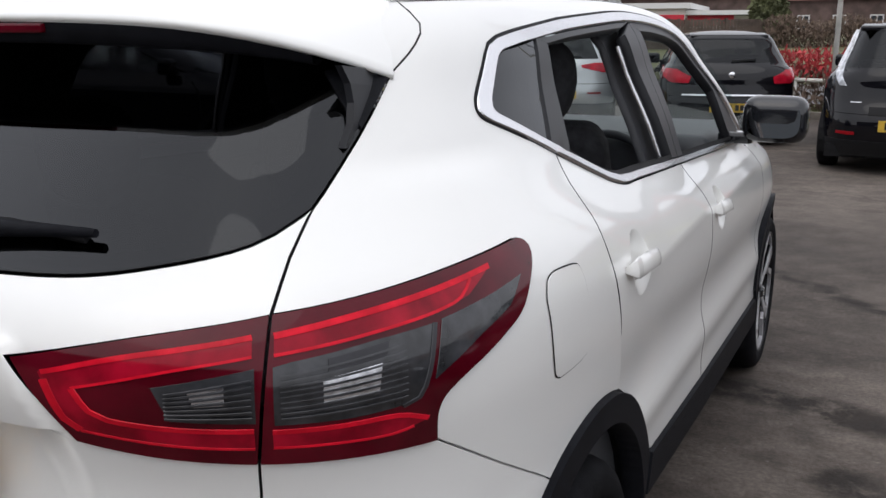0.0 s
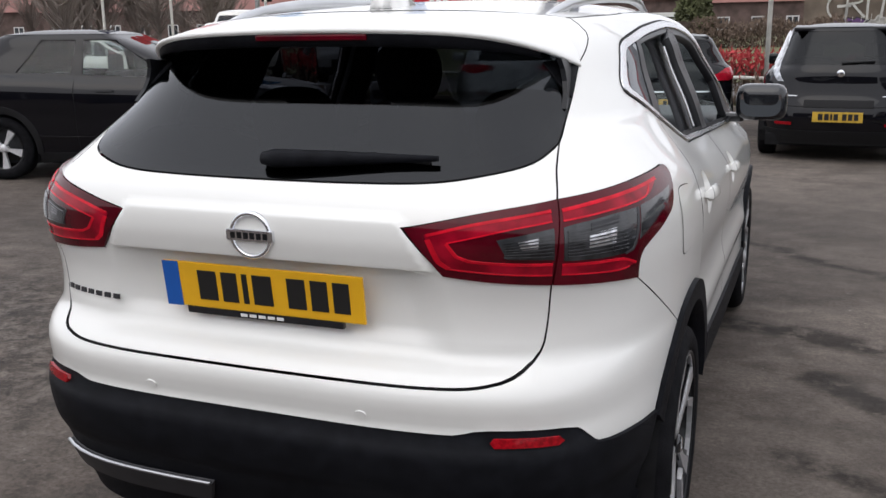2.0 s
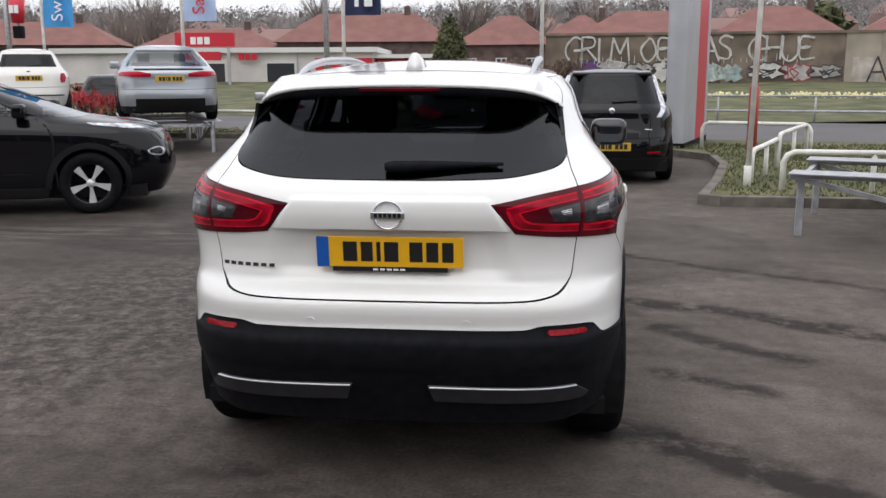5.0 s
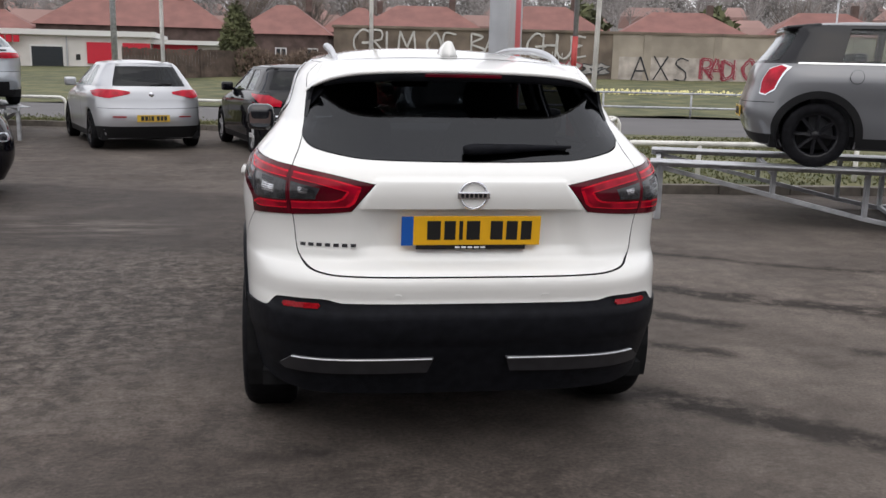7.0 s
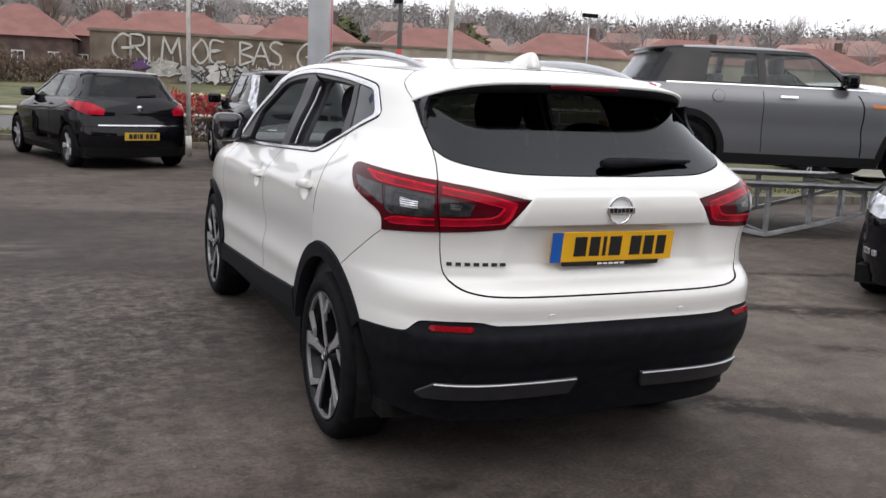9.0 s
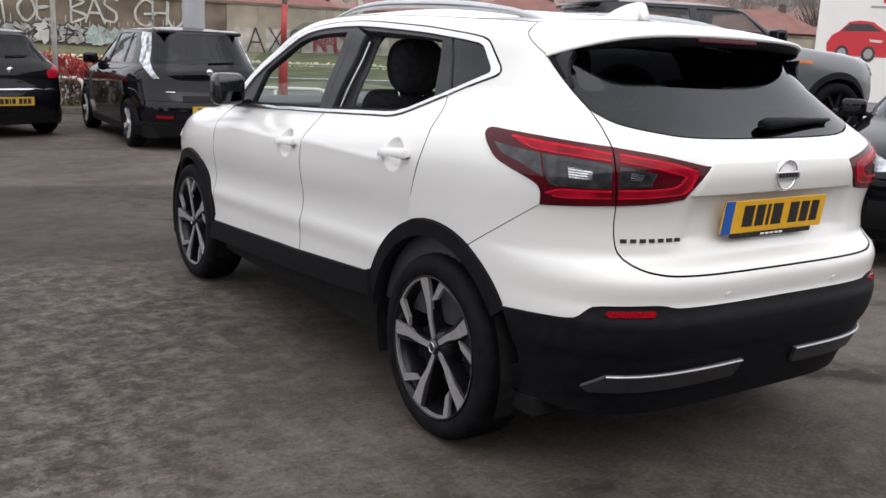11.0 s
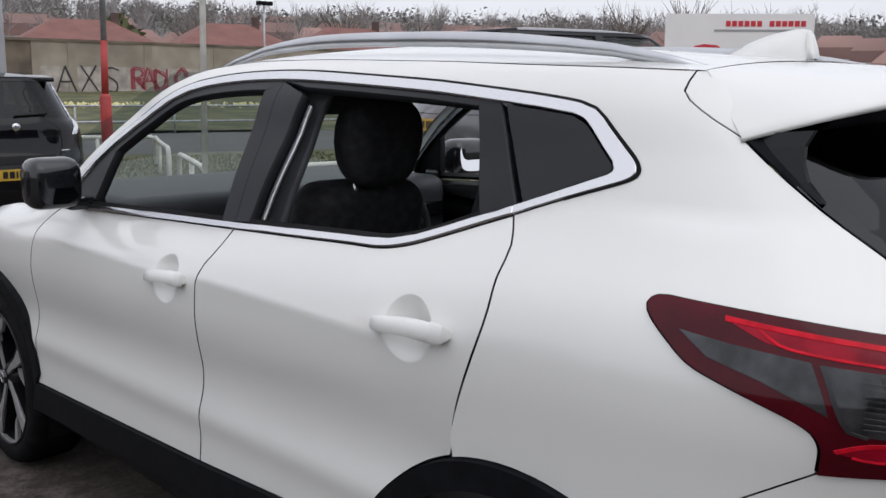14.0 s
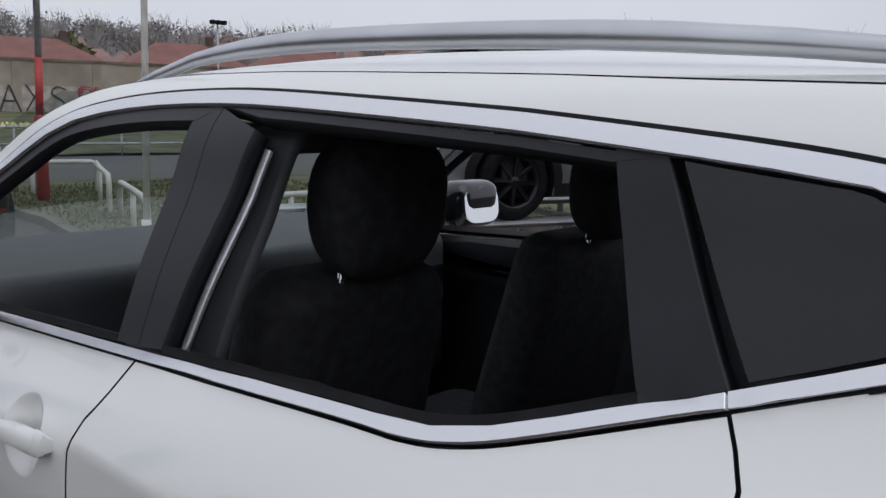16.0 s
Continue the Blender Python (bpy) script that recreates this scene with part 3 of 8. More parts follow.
BRICK = material("brown_brick", (0.105, 0.072, 0.062), 0.9, vary=0.3, scale=1.2, bump=0.3, bump_scale=30)
ROOF_TILE = material("red_clay_roof_tiles", (0.21, 0.096, 0.082), 0.8, vary=0.12, scale=0.8, bump=0.3, bump_scale=12)
WALL_BROWN = material("dark_brown_brick_wall", (0.17, 0.135, 0.105), 0.9, vary=0.35, scale=0.6, bump=0.3, bump_scale=12)
WALL_PALE = material("pale_rendered_wall", (0.33, 0.29, 0.235), 0.9, vary=0.22, scale=0.5, bump=0.2, bump_scale=12)
RENDER_WHITE = material("white_rendered_wall", (0.62, 0.60, 0.57), 0.7, vary=0.1, scale=0.6)
WINDOW_DARK = material("dark_house_window", (0.03, 0.035, 0.04), 0.15)
WINDOW_FRAME = material("white_window_frame", (0.65, 0.65, 0.63), 0.5)
# haze is put into this colour: a paler, greyer copy of TWIG
FAR_TWIG = material("haze_paled_far_twigs", (0.27, 0.25, 0.24), 0.9, vary=0.2, scale=0.1)
TWIG = material("bare_winter_twigs", (0.17, 0.14, 0.12), 0.9, vary=0.3, scale=0.3)
BARK = material("grey_brown_bark", (0.10, 0.085, 0.07), 0.9, vary=0.3, scale=3)
HILL = material("far_wooded_hill", (0.16, 0.15, 0.14), 0.95, vary=0.35, scale=0.03)
EVERGREEN = material("dull_green_shrub", (0.085, 0.092, 0.042), 0.9, vary=0.4, scale=0.8)
SPRAY_WHITE = material("white_spray_paint", (0.50, 0.49, 0.46), 0.7, vary=0.15, scale=3)
SPRAY_GREY = material("grey_white_spray_paint", (0.33, 0.32, 0.30), 0.7, vary=0.3, scale=3)
SPRAY_MINT = material("pale_mint_spray_paint", (0.30, 0.42, 0.40), 0.7, vary=0.25, scale=3)
SPRAY_BAND = material("faded_white_paint_band", (0.40, 0.36, 0.32), 0.8, vary=0.3, scale=1.5)
SPRAY_BLACK = material("black_spray_paint", (0.03, 0.03, 0.035), 0.6)
SPRAY_RED = material("dull_red_spray_paint", (0.30, 0.05, 0.07), 0.7)
SPRAY_TEAL = material("teal_spray_paint", (0.05, 0.22, 0.24), 0.7)
SPRAY_PURPLE = material("purple_spray_paint", (0.12, 0.05, 0.17), 0.7)

rng = np.random.default_rng(7)
ground = raw("ground", [(-700, -300, 0), (700, -300, 0), (700, 1000, 0), (-700, 1000, 0)], [(0, 1, 2, 3)], ASPHALT)
tagged(ground, "worn dark tarmac of a car park with damp patches", "ground", kind="structure")

# verge: turf raised behind a kerb
EDGE = [(-60, 24.0), (-14, 18.9), (-6.3, 17.9), (-2.85, 17.3), (1.2, 15.6), (2.75, 14.2), (3.35, 13.1), (3.25, 11.6), (2.72, 9.3), (2.32, 7.85), (2.55, 7.66), (5.3, 7.52), (9.0, 7.3), (30, 6.0), (60, 2.0)]


def road_near(x):
    return 18.0 - 0.2 * x


verge_pts = [(x, y, 0.10) for x, y in EDGE] + [(60, road_near(60) + 1.5, 0.05), (30, road_near(30), 0.05), (12, road_near(12), 0.05), (3, road_near(3) + 0.3, 0.05), (-2, 19.6, 0.05), (-14, 21.2, 0.05), (-60, 30, 0.05)]
bm = bmesh.new()
vs = [bm.verts.new(p) for p in verge_pts]
bmesh.ops.triangle_fill(bm, edges=[bm.edges.new((a, b)) for a, b in zip(vs, vs[1:] + vs[:1])], use_beauty=True)
bmesh.ops.recalc_face_normals(bm, faces=bm.faces)
if sum(f.normal.z for f in bm.faces) < 0:
    bmesh.ops.reverse_faces(bm, faces=bm.faces)
tagged(part("verge", bm, GRASS), "rough grass verge behind a concrete kerb", "verge", kind="structure")
kerb = thing("kerb", "weathered grey concrete kerb stones", "kerb", kind="structure")
for (x0, y0), (x1, y1) in zip(EDGE[1:-2], EDGE[2:-1]):
    ln = math.hypot(x1 - x0, y1 - y0)
    n = max(1, round(ln / 0.915))
    a = math.degrees(math.atan2(y1 - y0, x1 - x0))
    for k in range(n):
        bm = bmesh.new()
        bm_box(bm, (0.004, -0.0, -0.02), (ln / n - 0.004, 0.125, 0.115 + rng.uniform(-0.006, 0.006)), 0.012)
        o = part("kerb_stone", bm, CONCRETE, kerb)
        o.matrix_world = pose(x0 + (x1 - x0) * k / n, y0 + (y1 - y0) * k / n, 0, 0, 0, a)


def blades(name, spots, height, mat, label, category):
    """Tufts of blades as one piece of stuff."""
    verts, faces = [], []
    for x, y, z in spots:
        for _ in range(3):
            a, h = rng.uniform(0, 6.3), height * rng.uniform(0.5, 1.3)
            dx, dy = math.cos(a) * 0.012, math.sin(a) * 0.012
            lx, ly = rng.normal(0, 0.4, 2) * h
            i = len(verts)
            verts += [(x - dx, y - dy, z), (x + dx, y + dy, z), (x + lx, y + ly, z + h)]
            faces.append((i, i + 1, i + 2))
    return tagged(raw(name, verts, faces, mat), label, category, kind="stuff")


def edge_y(x):
    return float(np.interp(x, [p[0] for p in EDGE[:6]] + [p[0] for p in EDGE[11:]], [p[1] for p in EDGE[:6]] + [p[1] for p in EDGE[11:]]))


spots = []
while len(spots) < 5500:
    x, y = rng.uniform(2.4, 9), rng.uniform(7.6, 15.5)
    if y > 7.7 and (x > 3.4 + 0.0 * y or (x > 2.45 + max(0, (y - 7.8)) * 0.26 and y < 11.6) or y > 14.4):
        spots.append((x, y, 0.095))
for _ in range(3500):
    x = rng.uniform(-9, 2.5)
    spots.append((x, edge_y(x) + 0.15 + abs(rng.normal(0, 0.9)), 0.09))
blades("verge_grass", spots, 0.045, GRASS_BLADE, "short rough green grass tufts on the verge", "grass")

# far side: road, bank, flowers
tagged(raw("road", [(-80, 38, 0.02), (-20, 23.0, 0.02), (-2, 19.0, 0.025), (3, road_near(3), 0.025), (60, road_near(60), 0.025), (60, road_near(60) + 8, 0.025), (0, 26.0, 0.025), (-20, 30.5, 0.02), (-80, 52, 0.02)], [(0, 1, 2, 3, 4, 5, 6, 7, 8)], ROAD), "grey tarmac main road beyond the verge", "road", kind="structure")
bank_v, bank_f = [], []
xs = np.linspace(-30, 140, 60)
for x in xs:
    y0 = 26.2 - 0.2 * x
    for k, (dy, z) in enumerate(((0, 0.06), (2, 0.12), (8, 0.25), (16, 0.5), (24, 0.75), (40, 1.2))):
        bank_v.append((x, y0 + dy, z + 0.05 * math.sin(x * 0.7 + k)))
bank_f = [(i * 6 + j, (i + 1) * 6 + j, (i + 1) * 6 + j + 1, i * 6 + j + 1) for i in range(59) for j in range(5)]
tagged(raw("grass_bank", bank_v, bank_f, GRASS, shade=True), "sloping green grass bank across the road", "bank", kind="structure")
FLOWER = material("pale_yellow_flower", (0.72, 0.66, 0.30), 0.6, vary=0.2, scale=5)
fv, ff = [], []
for _ in range(1500):
    x = rng.uniform(4, 45)
    y = 36.3 - 0.2 * (x - 14) + rng.normal(0, 0.35)
    z = 0.36 + rng.uniform(0, 0.22)
    s = rng.uniform(0.035, 0.075)
    i = len(fv)
    fv += [(x - s, y, z), (x, y - s, z - s), (x + s, y, z), (x, y, z + s)]
    ff += [(i, i + 1, i + 3), (i + 1, i + 2, i + 3)]
tagged(raw("daffodils", fv, ff, FLOWER), "band of pale yellow and white daffodils in the grass", "flowers", kind="stuff")
spots = []
for _ in range(6000):
    x = rng.uniform(3, 46)
    spots.append((x, 36.3 - 0.2 * (x - 14) + rng.normal(0, 0.5), 0.22))
blades("daffodil_leaves", spots, 0.22, GRASS_BLADE, "green leaves of the daffodil band", "leaves")

# ---- steelwork: poles, rails, pylon ----


def text(name, body, size, mat, parent, m, thick=0.002, align="RIGHT"):
    c = bpy.data.curves.new(name, "FONT")
    c.body, c.size, c.extrude, c.align_x = body, size, thick, align
    tmp = bpy.data.objects.new(name + "_tmp", c)
    me = bpy.data.meshes.new_from_object(tmp)
    bpy.data.objects.remove(tmp)
    bpy.data.curves.remove(c)
    me.transform(m)
    return part(name, me, mat, parent)


def hoop_rail(points, h=0.56, r=0.032, posts=()):
    """A white tubular rail: bent down at both ends, with posts between."""
    t = thing("hoop_rail", "white painted tubular steel barrier rail, slightly rusty", "barrier", group="barrier rails")
    p = [Vector((x, y, 0)) for x, y in points]
    path = [p[0] + Vector((0, 0, 0.02)), p[0] + Vector((0, 0, h - 0.12)), p[0] + (p[1] - p[0]).normalized() * 0.04 + Vector((0, 0, h - 0.04)), p[0] + (p[1] - p[0]).normalized() * 0.12 + Vector((0, 0, h))]
    path += [q + Vector((0, 0, h)) for q in p[1:-1]]
    d = (p[-2] - p[-1]).normalized()
    path += [p[-1] + d * 0.12 + Vector((0, 0, h)), p[-1] + d * 0.04 + Vector((0, 0, h - 0.04)), p[-1] + Vector((0, 0, h - 0.12)), p[-1] + Vector((0, 0, 0.02))]
    tube("rail", path, r, WHITE_METAL, t)
    for k in posts:
        n = len(p) - 1
        i = min(int(k * n), n - 1)
        q = p[i] + (p[i + 1] - p[i]) * (k * n - i)
        tube("post", [q + Vector((0, 0, 0.02)), q + Vector((0, 0, h - 0.01))], r * 0.9, WHITE_METAL, t)


hoop_rail([(3.14, 8.91), (3.56, 9.97), (3.95, 11.0)], 0.53, 0.034, (0.5,))
hoop_rail([(3.40, 8.40), (4.4, 8.28), (6.5, 8.1), (9.5, 7.85), (12.5, 7.5)], 0.56, 0.036, (0.25, 0.5, 0.75))
hoop_rail([(3.5, 14.85), (4.4, 14.5), (5.3, 14.2)], 0.56, 0.034, (0.5,))
hoop_rail([(5.2, 14.1), (4.7, 13.0), (4.12, 11.6)], 0.56, 0.034, (0.5,))
hoop_rail([(-9.6, 18.6), (-7.6, 18.3), (-5.9, 18.05)], 0.62, 0.034, (0.5,))
hoop_rail([(-3.3, 17.7), (-1.0, 16.9), (1.3, 15.95)], 0.62, 0.034, (0.33, 0.66))


def flag_pole(x, y, h, r=0.035, lean=(0, 0), flag=None, mat=None):
    t = thing("flag_pole", "slim white flag pole" + (" with a hanging sales banner" if flag else " on the grass verge"), "flag pole", group="flag poles")
    tube("pole", [(x, y, 0.02), (x + lean[0] * 0.5, y + lean[1] * 0.5, h / 2), (x + lean[0], y + lean[1], h)], [r, r * 0.9, r * 0.7], mat or WHITE_METAL, t)
    tube("base_sleeve", [(x, y, 0.0), (x, y, 0.35)], r * 1.35, RED_METAL if mat is RED_METAL else WHITE_METAL, t)
    if flag:
        z1, hh, ww, fm, word, bar_mat = flag
        bm = bmesh.new()
        n = 12
        g = [[bm.verts.new((x + r + ww * i / n, y + 0.05 * math.sin(i * 0.9 + k * 0.35), z1 + hh * k / 8)) for i in range(n + 1)] for k in range(9)]
        for k in range(8):
            for i in range(n):
                bm.faces.new((g[k][i], g[k][i + 1], g[k + 1][i + 1], g[k + 1][i])).smooth = True
        part("banner", bm, fm, t)
        if word:
            text("lettering", word, ww * 0.52, bar_mat, t, pose(x + r + ww * 0.66, y - 0.062, z1 + 0.14) @ pose(0, 0, 0, 90) @ pose(0, 0, 0, 0, 0, 90), 0.004, "LEFT")
        else:
            # a dealer's name: two plain lines running up the cloth
            for dx, wide, up in ((0.34, 0.11, 1.5), (0.66, 0.22, 2.0)):
                for k in range(7):
                    box("lettering_bar", (x + r + ww * (dx - wide / 2), y - 0.075, z1 + 0.16 + up * k / 7), (x + r + ww * (dx + wide / 2), y - 0.065, z1 + 0.16 + up * (k + 0.72) / 7), bar_mat, t)
    return t


FLAG_RED = material("red_banner_cloth", (0.62, 0.055, 0.055), 0.8, vary=0.1, scale=2)
FLAG_BLUE = material("sky_blue_banner_cloth", (0.06, 0.30, 0.62), 0.8, vary=0.1, scale=2)
FLAG_PALE = material("pale_blue_banner_cloth", (0.42, 0.52, 0.72), 0.8, vary=0.12, scale=2)
FLAG_NAVY = material("navy_banner_cloth", (0.02, 0.028, 0.075), 0.8, vary=0.1, scale=2)
flag_pole(0.48, 14.1, 7.5, 0.04)
flag_pole(-3.4, 15.3, 7.0, 0.04, flag=(2.60, 3.0, 0.72, FLAG_NAVY, "", WHITE_INK))
flag_pole(-7.42, 17.2, 7.0, 0.04, flag=(2.62, 3.0, 0.76, FLAG_PALE, "Save", FLAG_RED))
flag_pole(-11.83, 19.3, 7.0, 0.04, flag=(2.62, 3.0, 0.80, FLAG_BLUE, "Switch", WHITE_INK))
flag_pole(-14.95, 19.6, 7.0, 0.04, flag=(2.60, 3.0, 0.82, FLAG_RED, "Save", WHITE_INK))
flag_pole(-16.45, 18.7, 7.0, 0.04, flag=(2.55, 3.0, 0.74, FLAG_NAVY, "", WHITE_INK))
flag_pole(3.08, 8.83, 6.5, 0.035, lean=(0.12, 0.0))
post = thing("sign_post", "old red and grey steel post on the verge", "post")
tube("lower_post", [(4.12, 13.50, 0.05), (4.12, 13.50, 1.22), (4.12, 13.50, 1.27)], [0.085, 0.085, 0.055], RED_METAL, post)
tube("upper_post", [(4.12, 13.50, 1.25), (4.14, 13.50, 2.05)], 0.052, RED_METAL, post)
tube("top_post", [(4.14, 13.50, 2.05), (4.17, 13.50, 6.5)], 0.045, GREY_METAL, post)
box("red_flag_board", (4.24, 13.48, 3.1), (4.52, 13.51, 3.5), RED_PANEL, post)
box("lamp_head", (4.03, 13.40, 2.85), (4.15, 13.60, 3.0), CLADDING, post, bevel=0.02)

pylon = thing("sign_pylon", "tall silver sign pylon with a red edge panel", "sign")
PYL = pose(2.99, 14.85, 0, 0, 0, -18.4)
bm = bmesh.new()
rings = []
for z in (0.16, 9.0):
    ring = [bm.verts.new(PYL @ Vector((-0.19 * math.cos(math.pi * k / 20), -0.10 * math.sin(math.pi * k / 20), z))) for k in range(21)]
    rings.append(ring + [bm.verts.new(PYL @ Vector((0.19, 1.15, z))), bm.verts.new(PYL @ Vector((-0.19, 1.15, z)))])
n = len(rings[0])
for i in range(n):
    bm.faces.new((rings[0][i], rings[0][(i + 1) % n], rings[1][(i + 1) % n], rings[1][i])).smooth = i < 20
bmesh.ops.recalc_face_normals(bm, faces=bm.faces)
part("column", bm, SILVER_PANEL, pylon)
box("red_panel", (-0.186, 1.15, 0.16), (0.186, 2.2, 9.0), RED_PANEL, pylon, m=PYL)
box("edge_panel", (-0.19, 2.2, 0.16), (0.19, 2.5, 9.0), SILVER_PANEL, pylon, m=PYL)
box("plinth", (-0.20, -0.10, 0.05), (0.20, 2.52, 0.17), CLADDING, pylon, m=PYL)

lamp_post = thing("street_lamp", "grey steel street lamp column", "street lamp")
tube("column", [(-7.5, 31.4, 0), (-7.5, 31.4, 9)], [0.11, 0.08], GREY_METAL, lamp_post)
tube("arm", [(-7.5, 31.4, 8.9), (-6.8, 31.2, 9.3)], 0.05, GREY_METAL, lamp_post)
flood = thing("floodlight_mast", "slim mast with three floodlights", "floodlight")
tube("mast", [(26.5, 43.2, 0.8), (26.5, 43.2, 5.5)], 0.05, GREY_METAL, flood)
for dx in (-0.35, 0.0, 0.35):
    box("floodlight", (26.5 + dx - 0.11, 43.0, 5.48), (26.5 + dx + 0.11, 43.25, 5.70), CLADDING, flood, bevel=0.03)
rail = thing("guard_rail", "low dark steel guard rail along the road", "barrier")
for z in (0.35, 0.78):
    tube("rail", [(2.0, 25.7, z), (12, 23.7, z), (40, 18.2, z)], 0.035, GREY_METAL, rail, sides=6)
for k in range(15):
    x = 3 + 2.6 * k
    tube("post", [(x, 26.1 - 0.2 * x, 0), (x, 26.1 - 0.2 * x, 0.8)], 0.03, GREY_METAL, rail, sides=6)

# ---- boundary wall with graffiti ----
wall = thing("boundary_wall", "long old boundary wall covered with graffiti, brick and pale render", "wall", kind="structure")
WX = lambda x: 51.3 - 0.095 * x
WALL_TURN = math.degrees(math.atan(-0.095))


def on_wall(x):
    return pose(x, WX(x), 0, 0, 0, WALL_TURN)


def wall_box(name, x0, x1, z0, z1, y0, y1, mat):
    o = box(name, (0, y0, z0), ((x1 - x0) / math.cos(radians(WALL_TURN)), y1, z1), mat, wall)
    o.matrix_world = on_wall(x0)
    return o


wall_box("brick_section", 0.6, 16.6, 0.2, 3.42, 0.0, 0.35, WALL_BROWN)
wall_box("rendered_section", 16.6, 64, 0.2, 3.42, -0.05, 0.3, WALL_PALE)
wall_box("coping", 0.5, 64, 3.42, 3.56, -0.12, 0.42, WALL_BROWN)
for x in np.arange(2.0, 64, 4.1):
    wall_box("pier", float(x), float(x) + 0.45, 0.2, 3.4, -0.09, 0.02, WALL_BROWN if x < 16.6 else WALL_PALE)
wall_box("white_paint_band", 17.0, 27, 0.85, 2.15, -0.062, -0.05, SPRAY_BAND)


def scrawl(x, z, size, strokes, mat, width=0.055):
    """Sprayed letters: each stroke a bent line in letter units."""
    m = on_wall(x)
    for st in strokes:
        bm = bmesh.new()
        pts = [m @ Vector((a * size, -0.10, z + b * size)) for a, b in (spline(st, 0.12) if len(st) > 2 else st)]
        out = m.to_3x3() @ Vector((0, -1, 0))
        rows = []
        for i, q in enumerate(pts):
            d = (pts[min(i + 1, len(pts) - 1)] - pts[max(i - 1, 0)]).normalized()
            n = d.cross(out).normalized() * width * rng.uniform(0.75, 1.25)
            rows.append((bm.verts.new(q + n), bm.verts.new(q - n), bm.verts.new(q - n - out * 0.015), bm.verts.new(q + n - out * 0.015)))
        for r0, r1 in zip(rows, rows[1:]):
            for i in range(4):
                bm.faces.new((r0[i], r0[(i + 1) % 4], r1[(i + 1) % 4], r1[i]))
        for r0 in (rows[0], rows[-1]):
            bm.faces.new(r0)
        bmesh.ops.recalc_face_normals(bm, faces=bm.faces)
        part("painted_stroke", bm, mat, wall)


GL = {
    "G": [[(0.78, 0.88), (0.42, 1.03), (0.05, 0.62), (0.10, 0.18), (0.42, -0.02), (0.70, 0.10), (0.74, 0.46)], [(0.38, 0.46), (0.88, 0.48)], [(0.74, 0.46), (0.72, -0.06)]],
    "R": [[(0.1, 0.0), (0.1, 1.0)], [(0.1, 1.0), (0.6, 0.95), (0.6, 0.6), (0.1, 0.5)], [(0.3, 0.5), (0.75, 0.0)]],
    "I": [[(0.2, 1.0), (0.2, 0.0)]],
    "M": [[(0.05, 0.0), (0.15, 1.0)], [(0.15, 1.0), (0.45, 0.3)], [(0.45, 0.3), (0.75, 1.0)], [(0.75, 1.0), (0.85, 0.0)]],
    "O": [[(0.4, 1.0), (0.05, 0.5), (0.35, 0.0), (0.7, 0.4), (0.5, 0.95), (0.35, 1.0)]],
    "B": [[(0.1, 0.0), (0.1, 1.0)], [(0.1, 1.0), (0.6, 0.85), (0.1, 0.55), (0.7, 0.3), (0.1, 0.0)]],
    "A": [[(0.0, 0.0), (0.35, 1.0)], [(0.35, 1.0), (0.75, 0.0)], [(0.15, 0.4), (0.6, 0.4)]],
    "S": [[(0.65, 0.9), (0.3, 1.0), (0.1, 0.75), (0.55, 0.4), (0.5, 0.05), (0.05, 0.1)]],
    "H": [[(0.1, 0.0), (0.1, 1.0)], [(0.65, 0.0), (0.7, 1.0)], [(0.1, 0.5), (0.68, 0.5)]],
    "U": [[(0.1, 1.0), (0.1, 0.25), (0.4, 0.0), (0.7, 0.3), (0.7, 1.0)]],
    "E": [[(0.7, 0.9), (0.2, 0.95), (0.15, 0.5), (0.55, 0.55), (0.15, 0.5), (0.2, 0.05), (0.75, 0.1)]],
    "X": [[(0.05, 1.0), (0.7, 0.0)], [(0.65, 1.0), (0.05, 0.0)]],
    "D": [[(0.1, 0.0), (0.1, 1.0)], [(0.1, 1.0), (0.65, 0.7), (0.6, 0.2), (0.1, 0.0)]],
}


def write(word, x, z, size, mat, width, step=0.95):
    for k, ch in enumerate(word):
        if ch in GL:
            scrawl(x + k * size * step, z + 0.05 * math.sin(k * 2.1), size, GL[ch], mat, width)


write("GRIM OE BAS GHUE", 1.7, 2.0, 1.3, SPRAY_WHITE, 0.055, 0.635)
for k in range(34):
    # runs of paint under the tall letters
    x = 1.9 + 12.6 * k / 34 + float(rng.uniform(-0.1, 0.1))
    scrawl(x, float(rng.uniform(1.55, 2.0)), 1.0, [[(0, 0), (0.01, float(rng.uniform(0.15, 0.5)))]], SPRAY_WHITE, 0.016)
write("AXS", 17.75, 0.82, 1.35, SPRAY_BLACK, 0.04, 0.90)
write("RADIO", 21.7, 0.98, 1.12, SPRAY_RED, 0.10, 0.56)
write("RADIO", 21.74, 1.0, 1.10, SPRAY_WHITE, 0.022, 0.57)
write("GRIO", 27.6, 0.9, 1.0, SPRAY_BLACK, 0.09, 0.9)
write("OSE", 31.6, 0.9, 1.0, SPRAY_TEAL, 0.09, 1.0)


